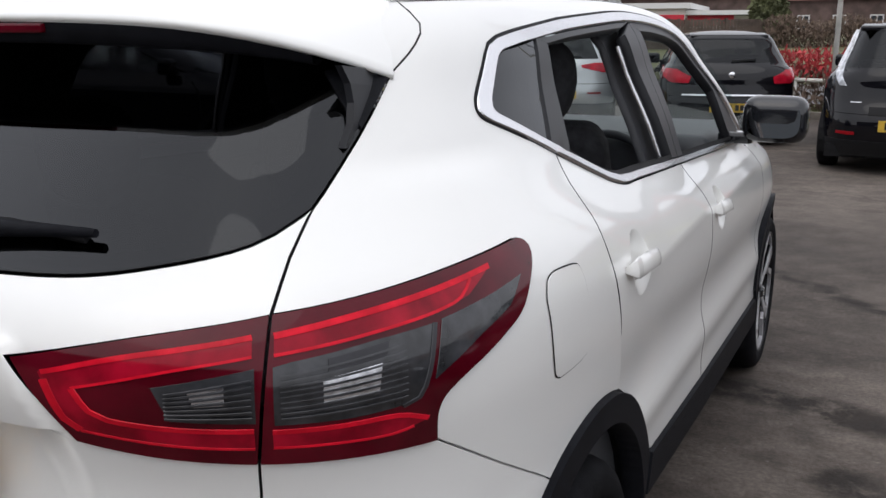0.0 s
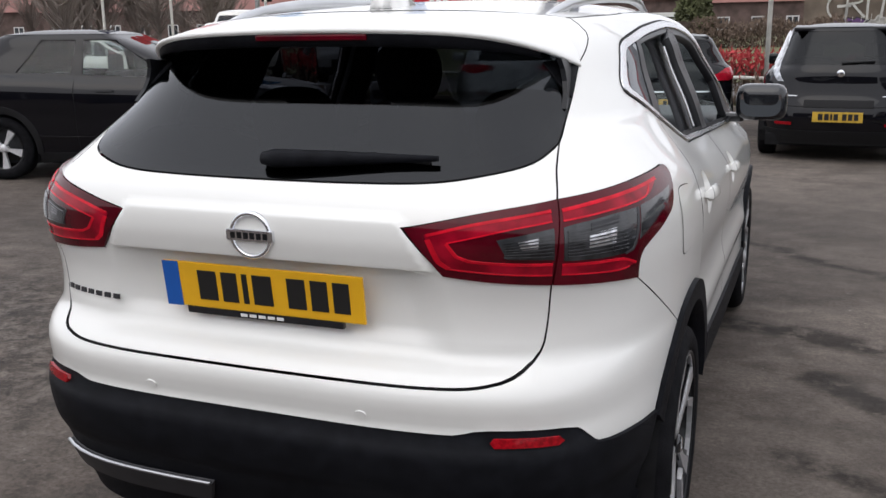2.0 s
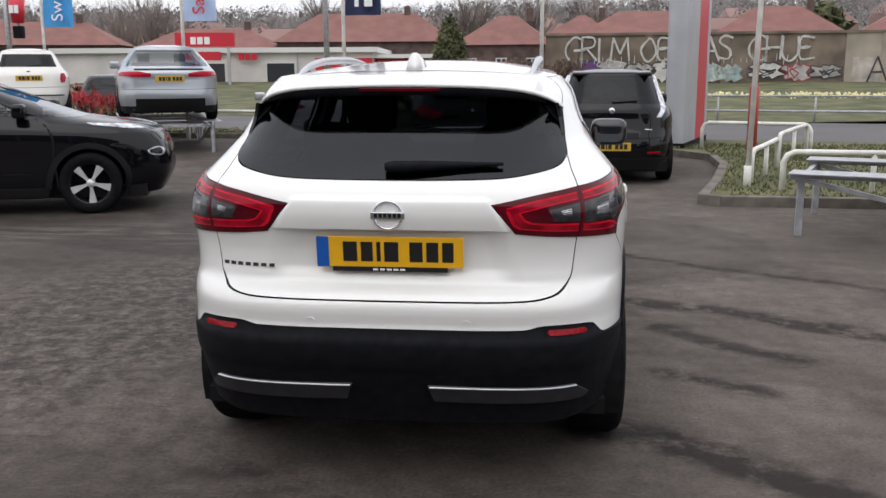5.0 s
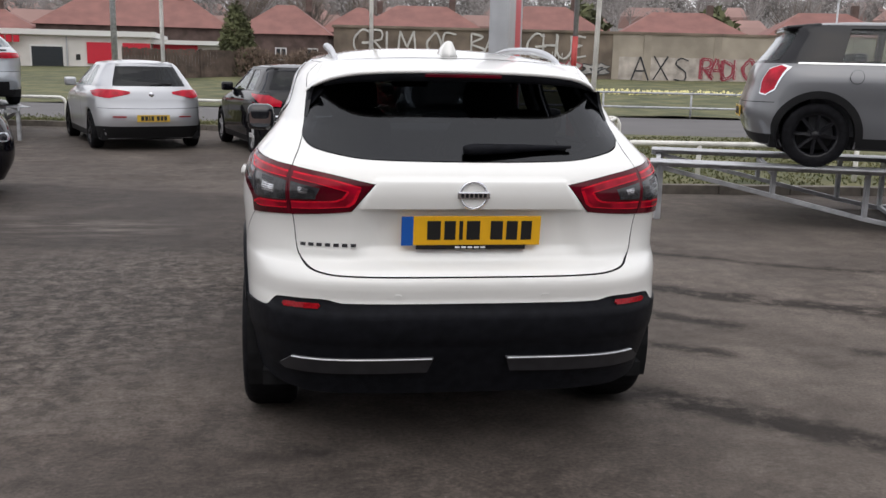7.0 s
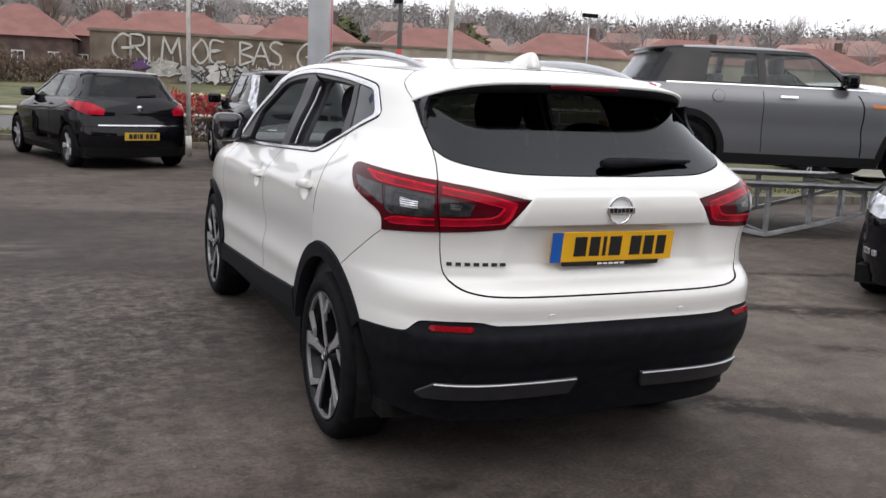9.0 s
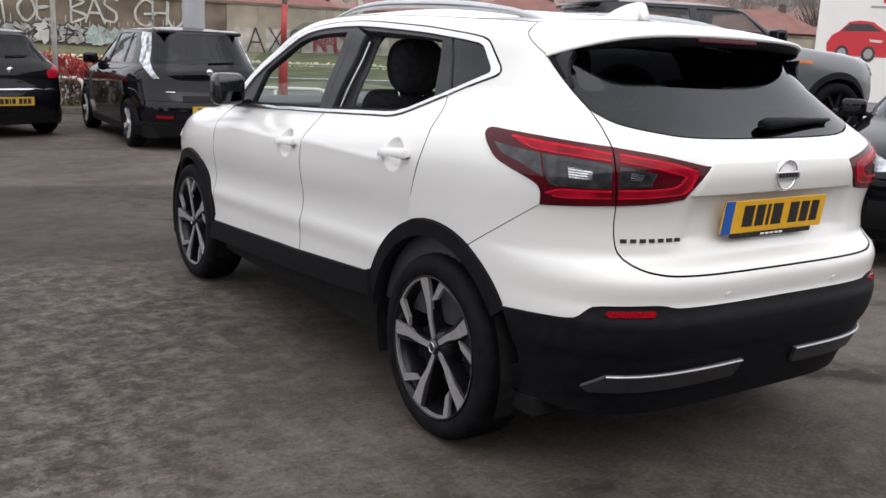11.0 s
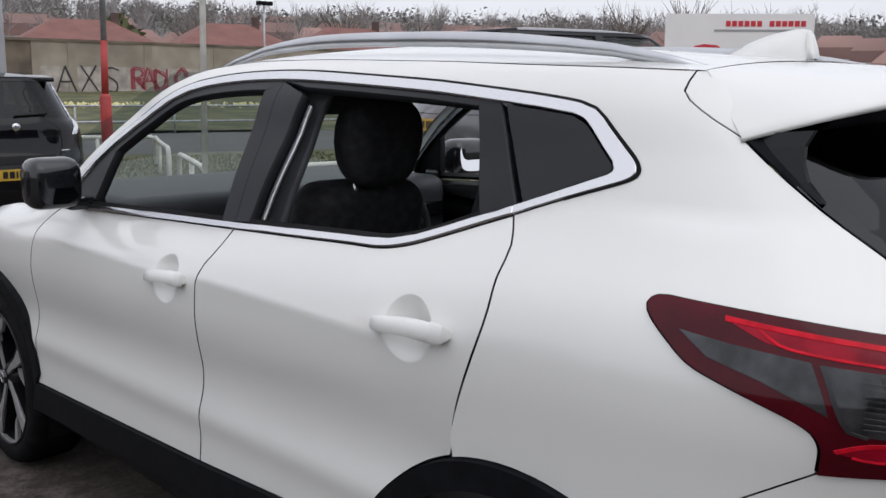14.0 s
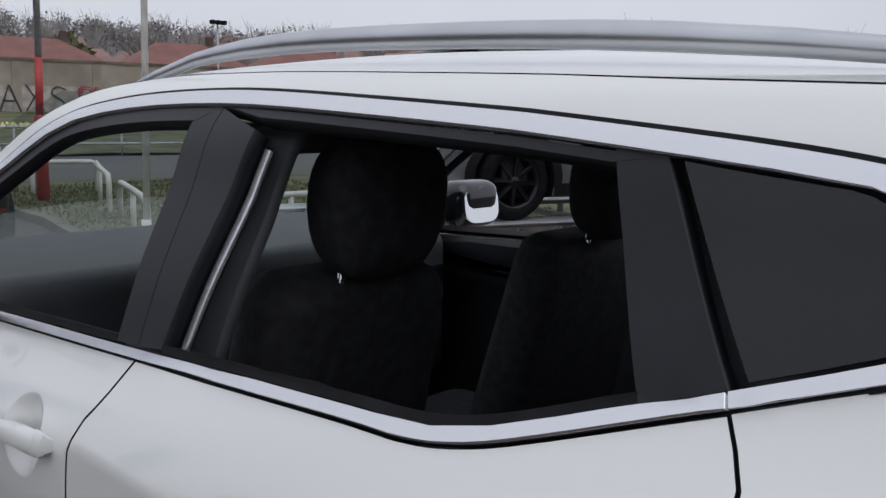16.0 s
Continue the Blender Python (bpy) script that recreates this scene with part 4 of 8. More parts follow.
def throw_up(x, z, w, h, fill, line):
    """Bulging sprayed letters: a filled field with a jagged outline round it."""
    n = 18
    ring = [(w * 0.66 * math.cos(2 * math.pi * k / n) * (1.05 if k % 3 else 0.62) * rng.uniform(0.8, 1.1), h * 0.55 * math.copysign(abs(math.sin(2 * math.pi * k / n)) ** 0.6, math.sin(2 * math.pi * k / n)) * (1.0 if k % 2 else 0.72) * rng.uniform(0.85, 1.1)) for k in range(n)]
    m = on_wall(x)
    bm = bmesh.new()
    top = [bm.verts.new(m @ Vector((a, -0.092, z + b))) for a, b in ring]
    low = [bm.verts.new(m @ Vector((a, -0.085, z + b))) for a, b in ring]
    bm.faces.new(top)
    for i in range(n):
        bm.faces.new((top[i], low[i], low[(i + 1) % n], top[(i + 1) % n]))
    bmesh.ops.recalc_face_normals(bm, faces=bm.faces)
    part("painted_field", bm, fill, wall)
    scrawl(x, z, 1.0, [[tuple(q) for q in ring[:9]], [tuple(q) for q in ring[8:] + ring[:1]]], line, 0.028)
    zig = [(float(rng.uniform(-0.4, 0.4)) * w, float(rng.uniform(-0.4, 0.4)) * h) for _ in range(9)]
    for q0, q1 in zip(zig, zig[1:]):
        scrawl(x, z, 1.0, [[q0, q1]], line, 0.03)


for x, z, w, h, fl, ln in ((2.9, 1.75, 1.3, 0.6, SPRAY_PURPLE, SPRAY_BLACK), (4.3, 1.6, 1.5, 0.9, SPRAY_GREY, SPRAY_WHITE), (5.9, 1.35, 1.3, 1.1, SPRAY_GREY, SPRAY_BLACK), (7.2, 1.45, 1.2, 1.2, SPRAY_WHITE, SPRAY_BLACK), (8.4, 1.4, 1.3, 1.1, SPRAY_GREY, SPRAY_BLACK),
                            (9.6, 1.35, 1.0, 1.0, SPRAY_MINT, SPRAY_WHITE), (10.7, 1.3, 1.2, 0.9, SPRAY_MINT, SPRAY_GREY), (12.6, 1.45, 1.5, 0.9, SPRAY_WHITE, SPRAY_BLACK), (14.2, 1.35, 1.3, 0.9, SPRAY_GREY, SPRAY_RED), (15.7, 1.4, 1.4, 0.7, SPRAY_GREY, SPRAY_BLACK)):
    throw_up(x, z, w, h, fl, ln)

# ---- buildings ----


def house(x, y, rz, w=9.0, d=7.5, z0=0.0, eave=5.0, ridge=7.6, hip=True, brick=None, windows=4, chimney=True):
    h = thing("house", "brick house with a red clay tiled roof and white windows", "house", pose(x, y, z0, 0, 0, rz), group="houses")
    box("wall", (-w / 2, -d / 2, 0), (w / 2, d / 2, eave), brick or BRICK, h)
    o = 0.4
    k = d * 0.5 if hip else 0.0
    v = [(-w / 2 - o, -d / 2 - o, eave - 0.15), (w / 2 + o, -d / 2 - o, eave - 0.15), (w / 2 + o, d / 2 + o, eave - 0.15), (-w / 2 - o, d / 2 + o, eave - 0.15), (-w / 2 - o + k, 0, ridge), (w / 2 + o - k, 0, ridge)]
    raw("roof", v, [(0, 1, 5, 4), (1, 2, 5), (2, 3, 4, 5), (3, 0, 4), (0, 3, 2, 1)], ROOF_TILE, h)
    if chimney:
        box("chimney", (w * 0.22, -0.3, ridge - 0.6), (w * 0.22 + 0.6, 0.3, ridge + 0.7), BRICK, h)
    for i in range(windows):
        cx = -w / 2 + w * (i + 0.5) / windows
        for zc in ((eave - 1.25, 1.55) if eave > 4 else (1.5,)):
            wd = new("window")
            wd.parent = h
            box("frame", (cx - 0.55, -d / 2 - 0.05, zc - 0.6), (cx + 0.55, -d / 2 + 0.02, zc + 0.6), WINDOW_FRAME, wd)
            for sx in (-0.25, 0.25):
                box("pane", (cx + sx - 0.2, -d / 2 - 0.06, zc - 0.5), (cx + sx + 0.2, -d / 2 - 0.04, zc + 0.5), WINDOW_DARK, wd)


for x, y, rz, w, ev, rd, hip in ((-17.3, 92, 4, 17, 3.85, 6.6, True), (-33, 91, 8, 14, 3.2, 5.2, True), (-49, 86, 14, 16, 3.6, 5.8, True), (-66, 82, 20, 18, 3.6, 5.8, True), (-3.2, 93, -6, 9, 3.5, 6.3, True), (4.5, 99, -8, 8, 4.0, 6.6, True), (-86, 80, 25, 20, 3.8, 6.0, True),
                                 (9.8, 88, -8, 12, 3.9, 6.3, True), (21.5, 86, -10, 11, 3.9, 6.5, True), (34, 84, -12, 12, 3.9, 6.2, True), (46.5, 80, -15, 11.5, 3.9, 6.3, True), (59, 77, -18, 12, 3.9, 6.4, True), (72, 73, -20, 12, 3.9, 6.2, True), (86, 69, -22, 13, 4.2, 6.6, True), (101, 66, -25, 12, 4.2, 6.4, True)):
    house(x, y, rz, w, 8, 0.6, ev, rd, hip, windows=max(2, int(w / 3)))

shop = thing("restaurant", "low white flat-roofed restaurant with red panels under its roof", "building", pose(-17.6, 57.5, 0.1, 0, 0, 5))
box("main_wall", (-14, 0, 0), (7.0, 12, 2.7), RENDER_WHITE, shop)
box("roof_edge", (-14.3, -0.35, 2.62), (7.3, 12.3, 2.95), WINDOW_FRAME, shop)
box("side_wing", (7.0, 1.0, 0), (11.2, 10, 2.2), RENDER_WHITE, shop)
box("wing_roof_edge", (7.0, 0.2, 2.24), (11.6, 10.3, 2.5), WINDOW_FRAME, shop)
box("wing_fascia", (7.05, 0.9, 1.6), (9.8, 0.99, 2.22), RED_PANEL, shop)
for x0, x1, z0 in ((3.2, 4.9, 0.95), (5.3, 6.95, 1.55)):
    box("red_panel", (x0, -0.10, z0), (x1, -0.004, 2.25), RED_PANEL, shop)
box("white_board", (5.4, -0.5, 0.9), (6.95, -0.35, 1.5), WINDOW_FRAME, shop)
for x0 in (0.0, -4.6):
    wd = new("window")
    wd.parent = shop
    box("frame", (x0 - 0.12, -0.05, 0.62), (x0 + 1.92, 0.01, 2.05), WINDOW_FRAME, wd)
    box("pane", (x0, -0.07, 0.74), (x0 + 1.8, -0.045, 1.93), WINDOW_DARK, wd)
box("drainpipe", (2.0, -0.1, 0), (2.08, -0.02, 2.6), GREY_METAL, shop)
box("notice", (2.55, -0.05, 1.15), (2.8, -0.01, 1.5), INK, shop)
for k in range(3):
    box("sign_shape", (-1.75 + 0.42 * k, -0.46, 2.15), (-1.42 + 0.42 * k, -0.36, 2.55), RED_PANEL, shop)
sign = thing("roof_sign", "red box sign with white lettering bars", "sign", pose(-20.2, 53.3, 0, 0, 0, 8))
box("board", (-1.8, -0.15, 3.02), (1.8, 0.15, 3.86), RED_PANEL, sign)
box("lower_board", (-1.5, -0.12, 2.2), (0.9, 0.12, 2.72), RED_PANEL, sign)
for k in range(3):
    box("lettering_bar", (-0.85 + 0.42 * k, -0.18, 3.16), (-0.53 + 0.42 * k, -0.15, 3.60), WHITE_INK, sign)
for dx in (-1.4, 1.4):
    box("leg", (dx - 0.08, -0.1, 0), (dx + 0.08, 0.1, 3.05), GREY_METAL, sign)
bucket = thing("bucket_sign", "red bucket-shaped sign on a tall grey pole", "sign")
tube("pole", [(-23.85, 38, 0), (-23.85, 38, 7.5)], 0.12, GREY_METAL, bucket)
bm = bmesh.new()
lathe(bm, [(0.0, 3.73), (0.26, 3.73), (0.36, 4.8), (0.0, 4.8)], 20, "z", (-23.32, 38, 0))
part("bucket", bm, RED_PANEL, bucket)
tube("bracket", [(-23.85, 38, 3.3), (-23.32, 38, 3.3), (-23.32, 38, 3.75)], 0.05, GREY_METAL, bucket)
for k in range(2):
    box("lettering_bar", (-23.50 + 0.24 * k, 37.62, 4.15), (-23.32 + 0.24 * k, 37.68, 4.5), WHITE_INK, bucket)
box("lower_fitting", (-23.55, 37.85, 3.05), (-23.1, 38.15, 3.6), CLADDING, bucket, bevel=0.05)

# unseen building added behind the camera; it darkens reflections and blocks low sky
show = thing("unseen_building", "dark glazed building added out of view to close the car park", "building", pose(-7, -17, 0))
box("wall", (-20, -10, 0), (20, -0.3, 6.2), BRICK, show)
box("roof_edge", (-20.4, -10.4, 6.2), (20.4, 0.3, 6.7), SILVER_PANEL, show)
for k in range(10):
    wd = new("window")
    wd.parent = show
    box("pane", (-19.6 + 3.95 * k, -0.28, 0.3), (-19.6 + 3.95 * k + 3.7, -0.2, 4.6), WINDOW_DARK, wd)
    box("frame", (-19.75 + 3.95 * k, -0.3, 0.2), (-19.6 + 3.95 * k, -0.1, 4.7), GREY_METAL, wd)

# advertising board
board = thing("poster_board", "white poster board with a red car picture and price", "sign")
BM = pose(17.97, 12.74, 0, 0, 0, math.degrees(math.atan2(9.99 - 12.74, 20.09 - 17.97)))


def poster(name, x0, z0, x1, z1, mat, lift=0.012):
    return box(name, (x0, -lift, z0), (x1, 0.0, z1), mat, board, m=BM)


box("panel", (0, 0, 0.55), (3.47, 0.08, 3.22), material("white_poster_print", (0.86, 0.84, 0.84), 0.5, vary=0.02, scale=1), board, m=BM)
for dx in (0.3, 3.1):
    box("leg", (dx, 0.02, 0), (dx + 0.08, 0.1, 0.6), GREY_METAL, board, m=BM)
POSTER_RED = material("printed_red_car", (0.60, 0.035, 0.05), 0.4)
POSTER_DARK = material("printed_dark_glass", (0.05, 0.05, 0.06), 0.4)
POSTER_GREY = material("printed_grey_text", (0.35, 0.35, 0.36), 0.5)
DROP = -0.26
prism("printed_car_body", [(x, z + DROP) for x, z in ((0.28, 1.98), (0.25, 2.2), (0.36, 2.40), (0.52, 2.50), (0.72, 2.72), (0.95, 2.76), (1.25, 2.73), (1.55, 2.52), (1.85, 2.46), (2.05, 2.36), (2.14, 2.15), (2.12, 1.98), (2.0, 1.90), (0.5, 1.92))], -0.014, POSTER_RED, board, m=BM)
prism("printed_car_windows", [(x, z + DROP) for x, z in ((0.55, 2.50), (0.74, 2.68), (1.2, 2.68), (1.46, 2.51))], -0.018, POSTER_DARK, board, m=BM)
prism("printed_grille", [(x, z + DROP) for x, z in ((1.60, 2.30), (2.05, 2.30), (1.98, 2.12), (1.66, 2.12))], -0.018, POSTER_DARK, board, m=BM)
prism("printed_headlamp", [(x, z + DROP) for x, z in ((1.20, 2.32), (1.52, 2.30), (1.48, 2.24), (1.24, 2.26))], -0.018, WINDOW_FRAME, board, m=BM)
for cx in (0.62, 1.22):
    prism("printed_wheel", [(cx + 0.16 * math.cos(a), 1.97 + DROP + 0.19 * math.sin(a)) for a in np.linspace(0, 2 * math.pi, 18, endpoint=False)], -0.018, POSTER_DARK, board, m=BM)
    prism("printed_rim", [(cx + 0.10 * math.cos(a), 1.97 + DROP + 0.12 * math.sin(a)) for a in np.linspace(0, 2 * math.pi, 14, endpoint=False)], -0.021, POSTER_GREY, board, m=BM)
for k in range(13):
    if k != 6:
        poster("headline_bar", 1.42 + 0.145 * k, 2.92, 1.53 + 0.145 * k, 3.05, POSTER_RED)
poster("small_print_bar", 1.15, 2.80, 3.28, 2.85, POSTER_GREY)


FACE = pose(0, -0.02, 0, 90)
text("price_text", "£239", 0.20, POSTER_RED, board, BM @ pose(3.3, 0, 2.56) @ FACE)
text("price_text", "per month", 0.20, POSTER_DARK, board, BM @ pose(3.3, 0, 2.36) @ FACE)
text("price_text", "£239", 0.20, POSTER_RED, board, BM @ pose(3.3, 0, 2.14) @ FACE)
text("price_text", "customer", 0.20, POSTER_DARK, board, BM @ pose(3.3, 0, 1.95) @ FACE)
text("price_text", "deposit", 0.20, POSTER_DARK, board, BM @ pose(3.3, 0, 1.76) @ FACE)

# ---- trees, hedges, hills ----


def twig_tree(verts, faces, x, y, z, h, spread, twigs, lean=0.0):
    """A bare tree: a tapered stem and many thin forked twigs."""
    def stick(a, b, w0, w1):
        d = np.array(b) - np.array(a)
        side = np.cross(d, (0.3, 1, 0.1))
        side = side / max(np.linalg.norm(side), 1e-6)
        oth = np.cross(d, side)
        oth = oth / max(np.linalg.norm(oth), 1e-6)
        i = len(verts)
        for p, w in ((a, w0), (b, w1)):
            for c, s in ((1, 0), (-0.5, 0.87), (-0.5, -0.87)):
                verts.append(tuple(np.array(p) + side * w * c + oth * w * s))
        faces.extend([(i, i + 1, i + 4, i + 3), (i + 1, i + 2, i + 5, i + 4), (i + 2, i, i + 3, i + 5)])
    top = (x + lean, y, z + h * 0.55)
    stick((x, y, z), top, h * 0.022, h * 0.012)
    for _ in range(twigs):
        k = rng.uniform(0.25, 1)
        a = np.array((x, y, z)) + (np.array(top) - np.array((x, y, z))) * k
        ang, r = rng.uniform(0, 6.28), spread * rng.uniform(0.3, 1) * (0.5 + 0.5 * k)
        b = a + np.array((math.cos(ang) * r, math.sin(ang) * r, h * rng.uniform(0.12, 0.45)))
        stick(a, b, h * 0.007, h * 0.003)
        for _ in range(3):
            c = b + np.array((*(rng.normal(0, spread * 0.22, 2)), h * rng.uniform(0.02, 0.16)))
            m = a + (b - a) * rng.uniform(0.4, 1)
            stick(m, c, h * 0.0035, h * 0.0015)


def bare_trees(name, spots, label, mat=None):
    v, f = [], []
    for x, y, z, h, s, n in spots:
        twig_tree(v, f, x, y, z, h, s, n)
    return tagged(raw(name, v, f, mat or TWIG), label, "trees", kind="stuff")


def hill_z(x, y):
    d = math.hypot(x, y)
    return max(0.0, (d - 130) * 0.098) * (0.85 + 0.15 * math.sin(x * 0.013)) if d < 420 else 28.4 * (0.85 + 0.15 * math.sin(x * 0.013))


hv, hf = [], []
for i, a in enumerate(np.linspace(-60, 100, 90)):
    for j, r in enumerate((110, 150, 220, 300, 420, 560)):
        x, y = r * math.sin(radians(a)), r * math.cos(radians(a))
        hv.append((x, y, -0.3 + (hill_z(x, y) if j else 0) + (rng.normal(0, 0.5) if j > 1 else 0)))
hf = [(i * 6 + j, i * 6 + j + 1, (i + 1) * 6 + j + 1, (i + 1) * 6 + j) for i in range(89) for j in range(5)]
tagged(raw("hillside", hv, [f[::-1] for f in hf], HILL, shade=True), "distant hillside with woods and rooftops", "hill", kind="structure")
# far woods take FAR_TWIG, whose colour carries the haze
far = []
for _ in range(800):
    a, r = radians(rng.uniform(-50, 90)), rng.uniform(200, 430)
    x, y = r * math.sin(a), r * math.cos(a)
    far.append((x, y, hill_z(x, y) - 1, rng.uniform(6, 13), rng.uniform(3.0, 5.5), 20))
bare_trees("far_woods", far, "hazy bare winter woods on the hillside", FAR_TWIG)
cv, cf = [], []
for _ in range(900):
    a, r = radians(rng.uniform(-50, 92)), rng.uniform(260, 435)
    x, y, w, h = r * math.sin(a), r * math.cos(a), rng.uniform(3.0, 6.5), rng.uniform(3.0, 6.0)
    z = hill_z(x, y)
    d = rng.normal(0, 1, (130, 3))
    d = d / np.linalg.norm(d, axis=1, keepdims=True) * rng.uniform(0.3, 1.0, (130, 1)) ** 0.5
    p = np.array((x, y, z + h * 0.7)) + d * np.array((w, w, h))
    q = (p[:, None, :] + rng.normal(0, 0.42, (130, 3, 3))).reshape(-1, 3)
    i = len(cv)
    cv.extend(map(tuple, q))
    cf.extend((i + 3 * k, i + 3 * k + 1, i + 3 * k + 2) for k in range(130))
rv, rf = [], []
for _ in range(150):
    a, r = radians(rng.uniform(-45, 80)), rng.uniform(150, 330)
    x, y, w, h = r * math.sin(a), r * math.cos(a), rng.uniform(4, 9), rng.uniform(3.5, 4.5)
    z, i = hill_z(x, y) - 1.5, len(rv)
    u, n2 = np.array((math.cos(a), -math.sin(a), 0)), np.array((math.sin(a), math.cos(a), 0)) * 3.5
    p = np.array((x, y, z + h))
    rv += [tuple(p - u * w), tuple(p + u * w), tuple(p + u * (w - 2.5) + n2 + (0, 0, 2.6)), tuple(p - u * (w - 2.5) + n2 + (0, 0, 2.6)), tuple(p - u * w - (0, 0, h)), tuple(p + u * w - (0, 0, h)), tuple(p - u * w + 2 * n2), tuple(p + u * w + 2 * n2)]
    rf += [(i, i + 1, i + 2, i + 3), (i + 4, i + 5, i + 1, i), (i + 1, i + 7, i + 2), (i + 6, i, i + 3), (i + 7, i + 6, i + 3, i + 2)]
# distance haze is mixed into the roof colour
FAR_ROOF = material("haze_paled_red_rooftops", (0.27, 0.17, 0.15), 0.9, vary=0.3, scale=0.04)
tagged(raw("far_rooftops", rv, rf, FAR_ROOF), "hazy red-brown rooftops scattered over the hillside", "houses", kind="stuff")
# crown colour is lightened towards grey to stand in for haze
CROWN = material("haze_greyed_far_crowns", (0.19, 0.178, 0.168), 0.95, vary=0.3, scale=0.05)
tagged(raw("far_crowns", cv, cf, CROWN), "dense tree crowns along the hillside, greyed in colour for haze", "trees", kind="stuff")
near = []
for k in range(46):
    a, r = radians(rng.uniform(-58, -33.5) if k < 38 else rng.uniform(-33, -22)), rng.uniform(52, 85) if k < 38 else rng.uniform(100, 120)
    near.append((r * math.sin(a), r * math.cos(a), 0, rng.uniform(5.5, 9.5) if k < 38 else rng.uniform(7, 10), rng.uniform(2.0, 3.5), 46))
for x, y, h in ((-9, 120, 13), (-1, 118, 12), (6, 125, 12), (-28, 118, 12), (-48, 110, 12), (60, 110, 10), (80, 105, 11), (115, 95, 12), (124, 88, 13), (132, 74, 13), (128, 66, 12), (100, 98, 10), (96, 60, 11)):
    near.append((x, y, 0.5, h, h * 0.35, 70))
bare_trees("bare_trees", near, "bare grey-brown winter trees behind the buildings")


def shrub(name, spots, mat, label, category):
    """Many small leaf clumps with gaps."""
    v, f = [], []
    for x, y, z, sx, sy, sz, n, leaf in spots:
        for _ in range(n):
            d = rng.normal(0, 1, 3)
            d = d / np.linalg.norm(d) * rng.uniform(0.35, 1.0) ** 0.5
            p = np.array((x + d[0] * sx, y + d[1] * sy, z + abs(d[2]) * sz))
            q = rng.normal(0, leaf, (3, 3))
            i = len(v)
            v.extend([tuple(p + q[0]), tuple(p + q[1]), tuple(p + q[2])])
            f.append((i, i + 1, i + 2))
    return tagged(raw(name, v, f, mat), label, category, kind="stuff")


shrub("evergreen_shrubs", [(-4.5, 47.5, 0.2, 1.05, 1.05, 4.2, 5200, 0.085), (28, 96, 3, 3, 3, 5, 900, 0.5), (41, 92, 3, 3, 3, 4.5, 900, 0.5), (66, 88, 3, 4, 3, 4, 900, 0.5)], EVERGREEN, "dull green evergreen tree and shrubs", "shrubs")
RED_TWIG = material("red_hedge_shoots", (0.36, 0.03, 0.035), 0.7, vary=0.35, scale=4)
BROWN_TWIG = material("brown_hedge_twigs", (0.14, 0.10, 0.075), 0.9, vary=0.35, scale=4)


def hedge(name, x0, y0, x1, y1, h, w, n, leaf, mats, label):
    ln = math.hypot(x1 - x0, y1 - y0)
    for part_name, lo, hi, mat, share in ((name, 0.0, 0.72, mats[0], 0.6), (name + "_shoots", 0.6, 1.0, mats[1], 0.4)):
        v, f = [], []
        for _ in range(int(n * share)):
            k, u = rng.uniform(), rng.normal(0, w * 0.4)
            p = np.array((x0 + (x1 - x0) * k - (y1 - y0) / ln * u, y0 + (y1 - y0) * k + (x1 - x0) / ln * u, h * rng.uniform(lo, hi) * (1 + 0.08 * math.sin(k * ln * 2))))
            q = rng.normal(0, leaf, (3, 3)) * np.array((0.6, 0.6, 1.2))
            i = len(v)
            v.extend([tuple(p + q[0]), tuple(p + q[1]), tuple(p + q[2])])
            f.append((i, i + 1, i + 2))
        tagged(raw(part_name, v, f, mat), label, "hedge", kind="stuff")


hedge("red_hedge", -0.7, 17.1, 2.2, 16.0, 1.05, 0.7, 5200, 0.045, (BROWN_TWIG, RED_TWIG), "low hedge of brown stems with bright red shoots")
hedge("car_park_hedge", -22, 21.5, -9.5, 20.2, 1.0, 0.8, 5200, 0.07, (BROWN_TWIG, RED_TWIG), "low hedge of brown stems with bright red shoots")
hedge("brown_hedge", -4.5, 46.4, 2.5, 49.2, 1.95, 1.0, 9000, 0.08, (BROWN_TWIG, BROWN_TWIG), "tall bare brown hedge by the restaurant")

FENCE_WOOD = material("dark_weathered_fence_wood", (0.085, 0.062, 0.05), 0.9, vary=0.35, scale=2, bump=0.3, bump_scale=30)
fence = thing("timber_fence", "tall dark brown timber board fence beside the restaurant", "fence", pose(-9.8, 44.6, 0, 0, 0, 20.5))
for k in range(38):
    box("board", (0.155 * k, 0, 0.05), (0.155 * k + 0.147, 0.022, 1.95 + rng.uniform(-0.04, 0.04)), FENCE_WOOD, fence)
for k in range(4):
    box("post", (1.9 * k, -0.10, 0), (1.9 * k + 0.1, -0.004, 2.0), FENCE_WOOD, fence)

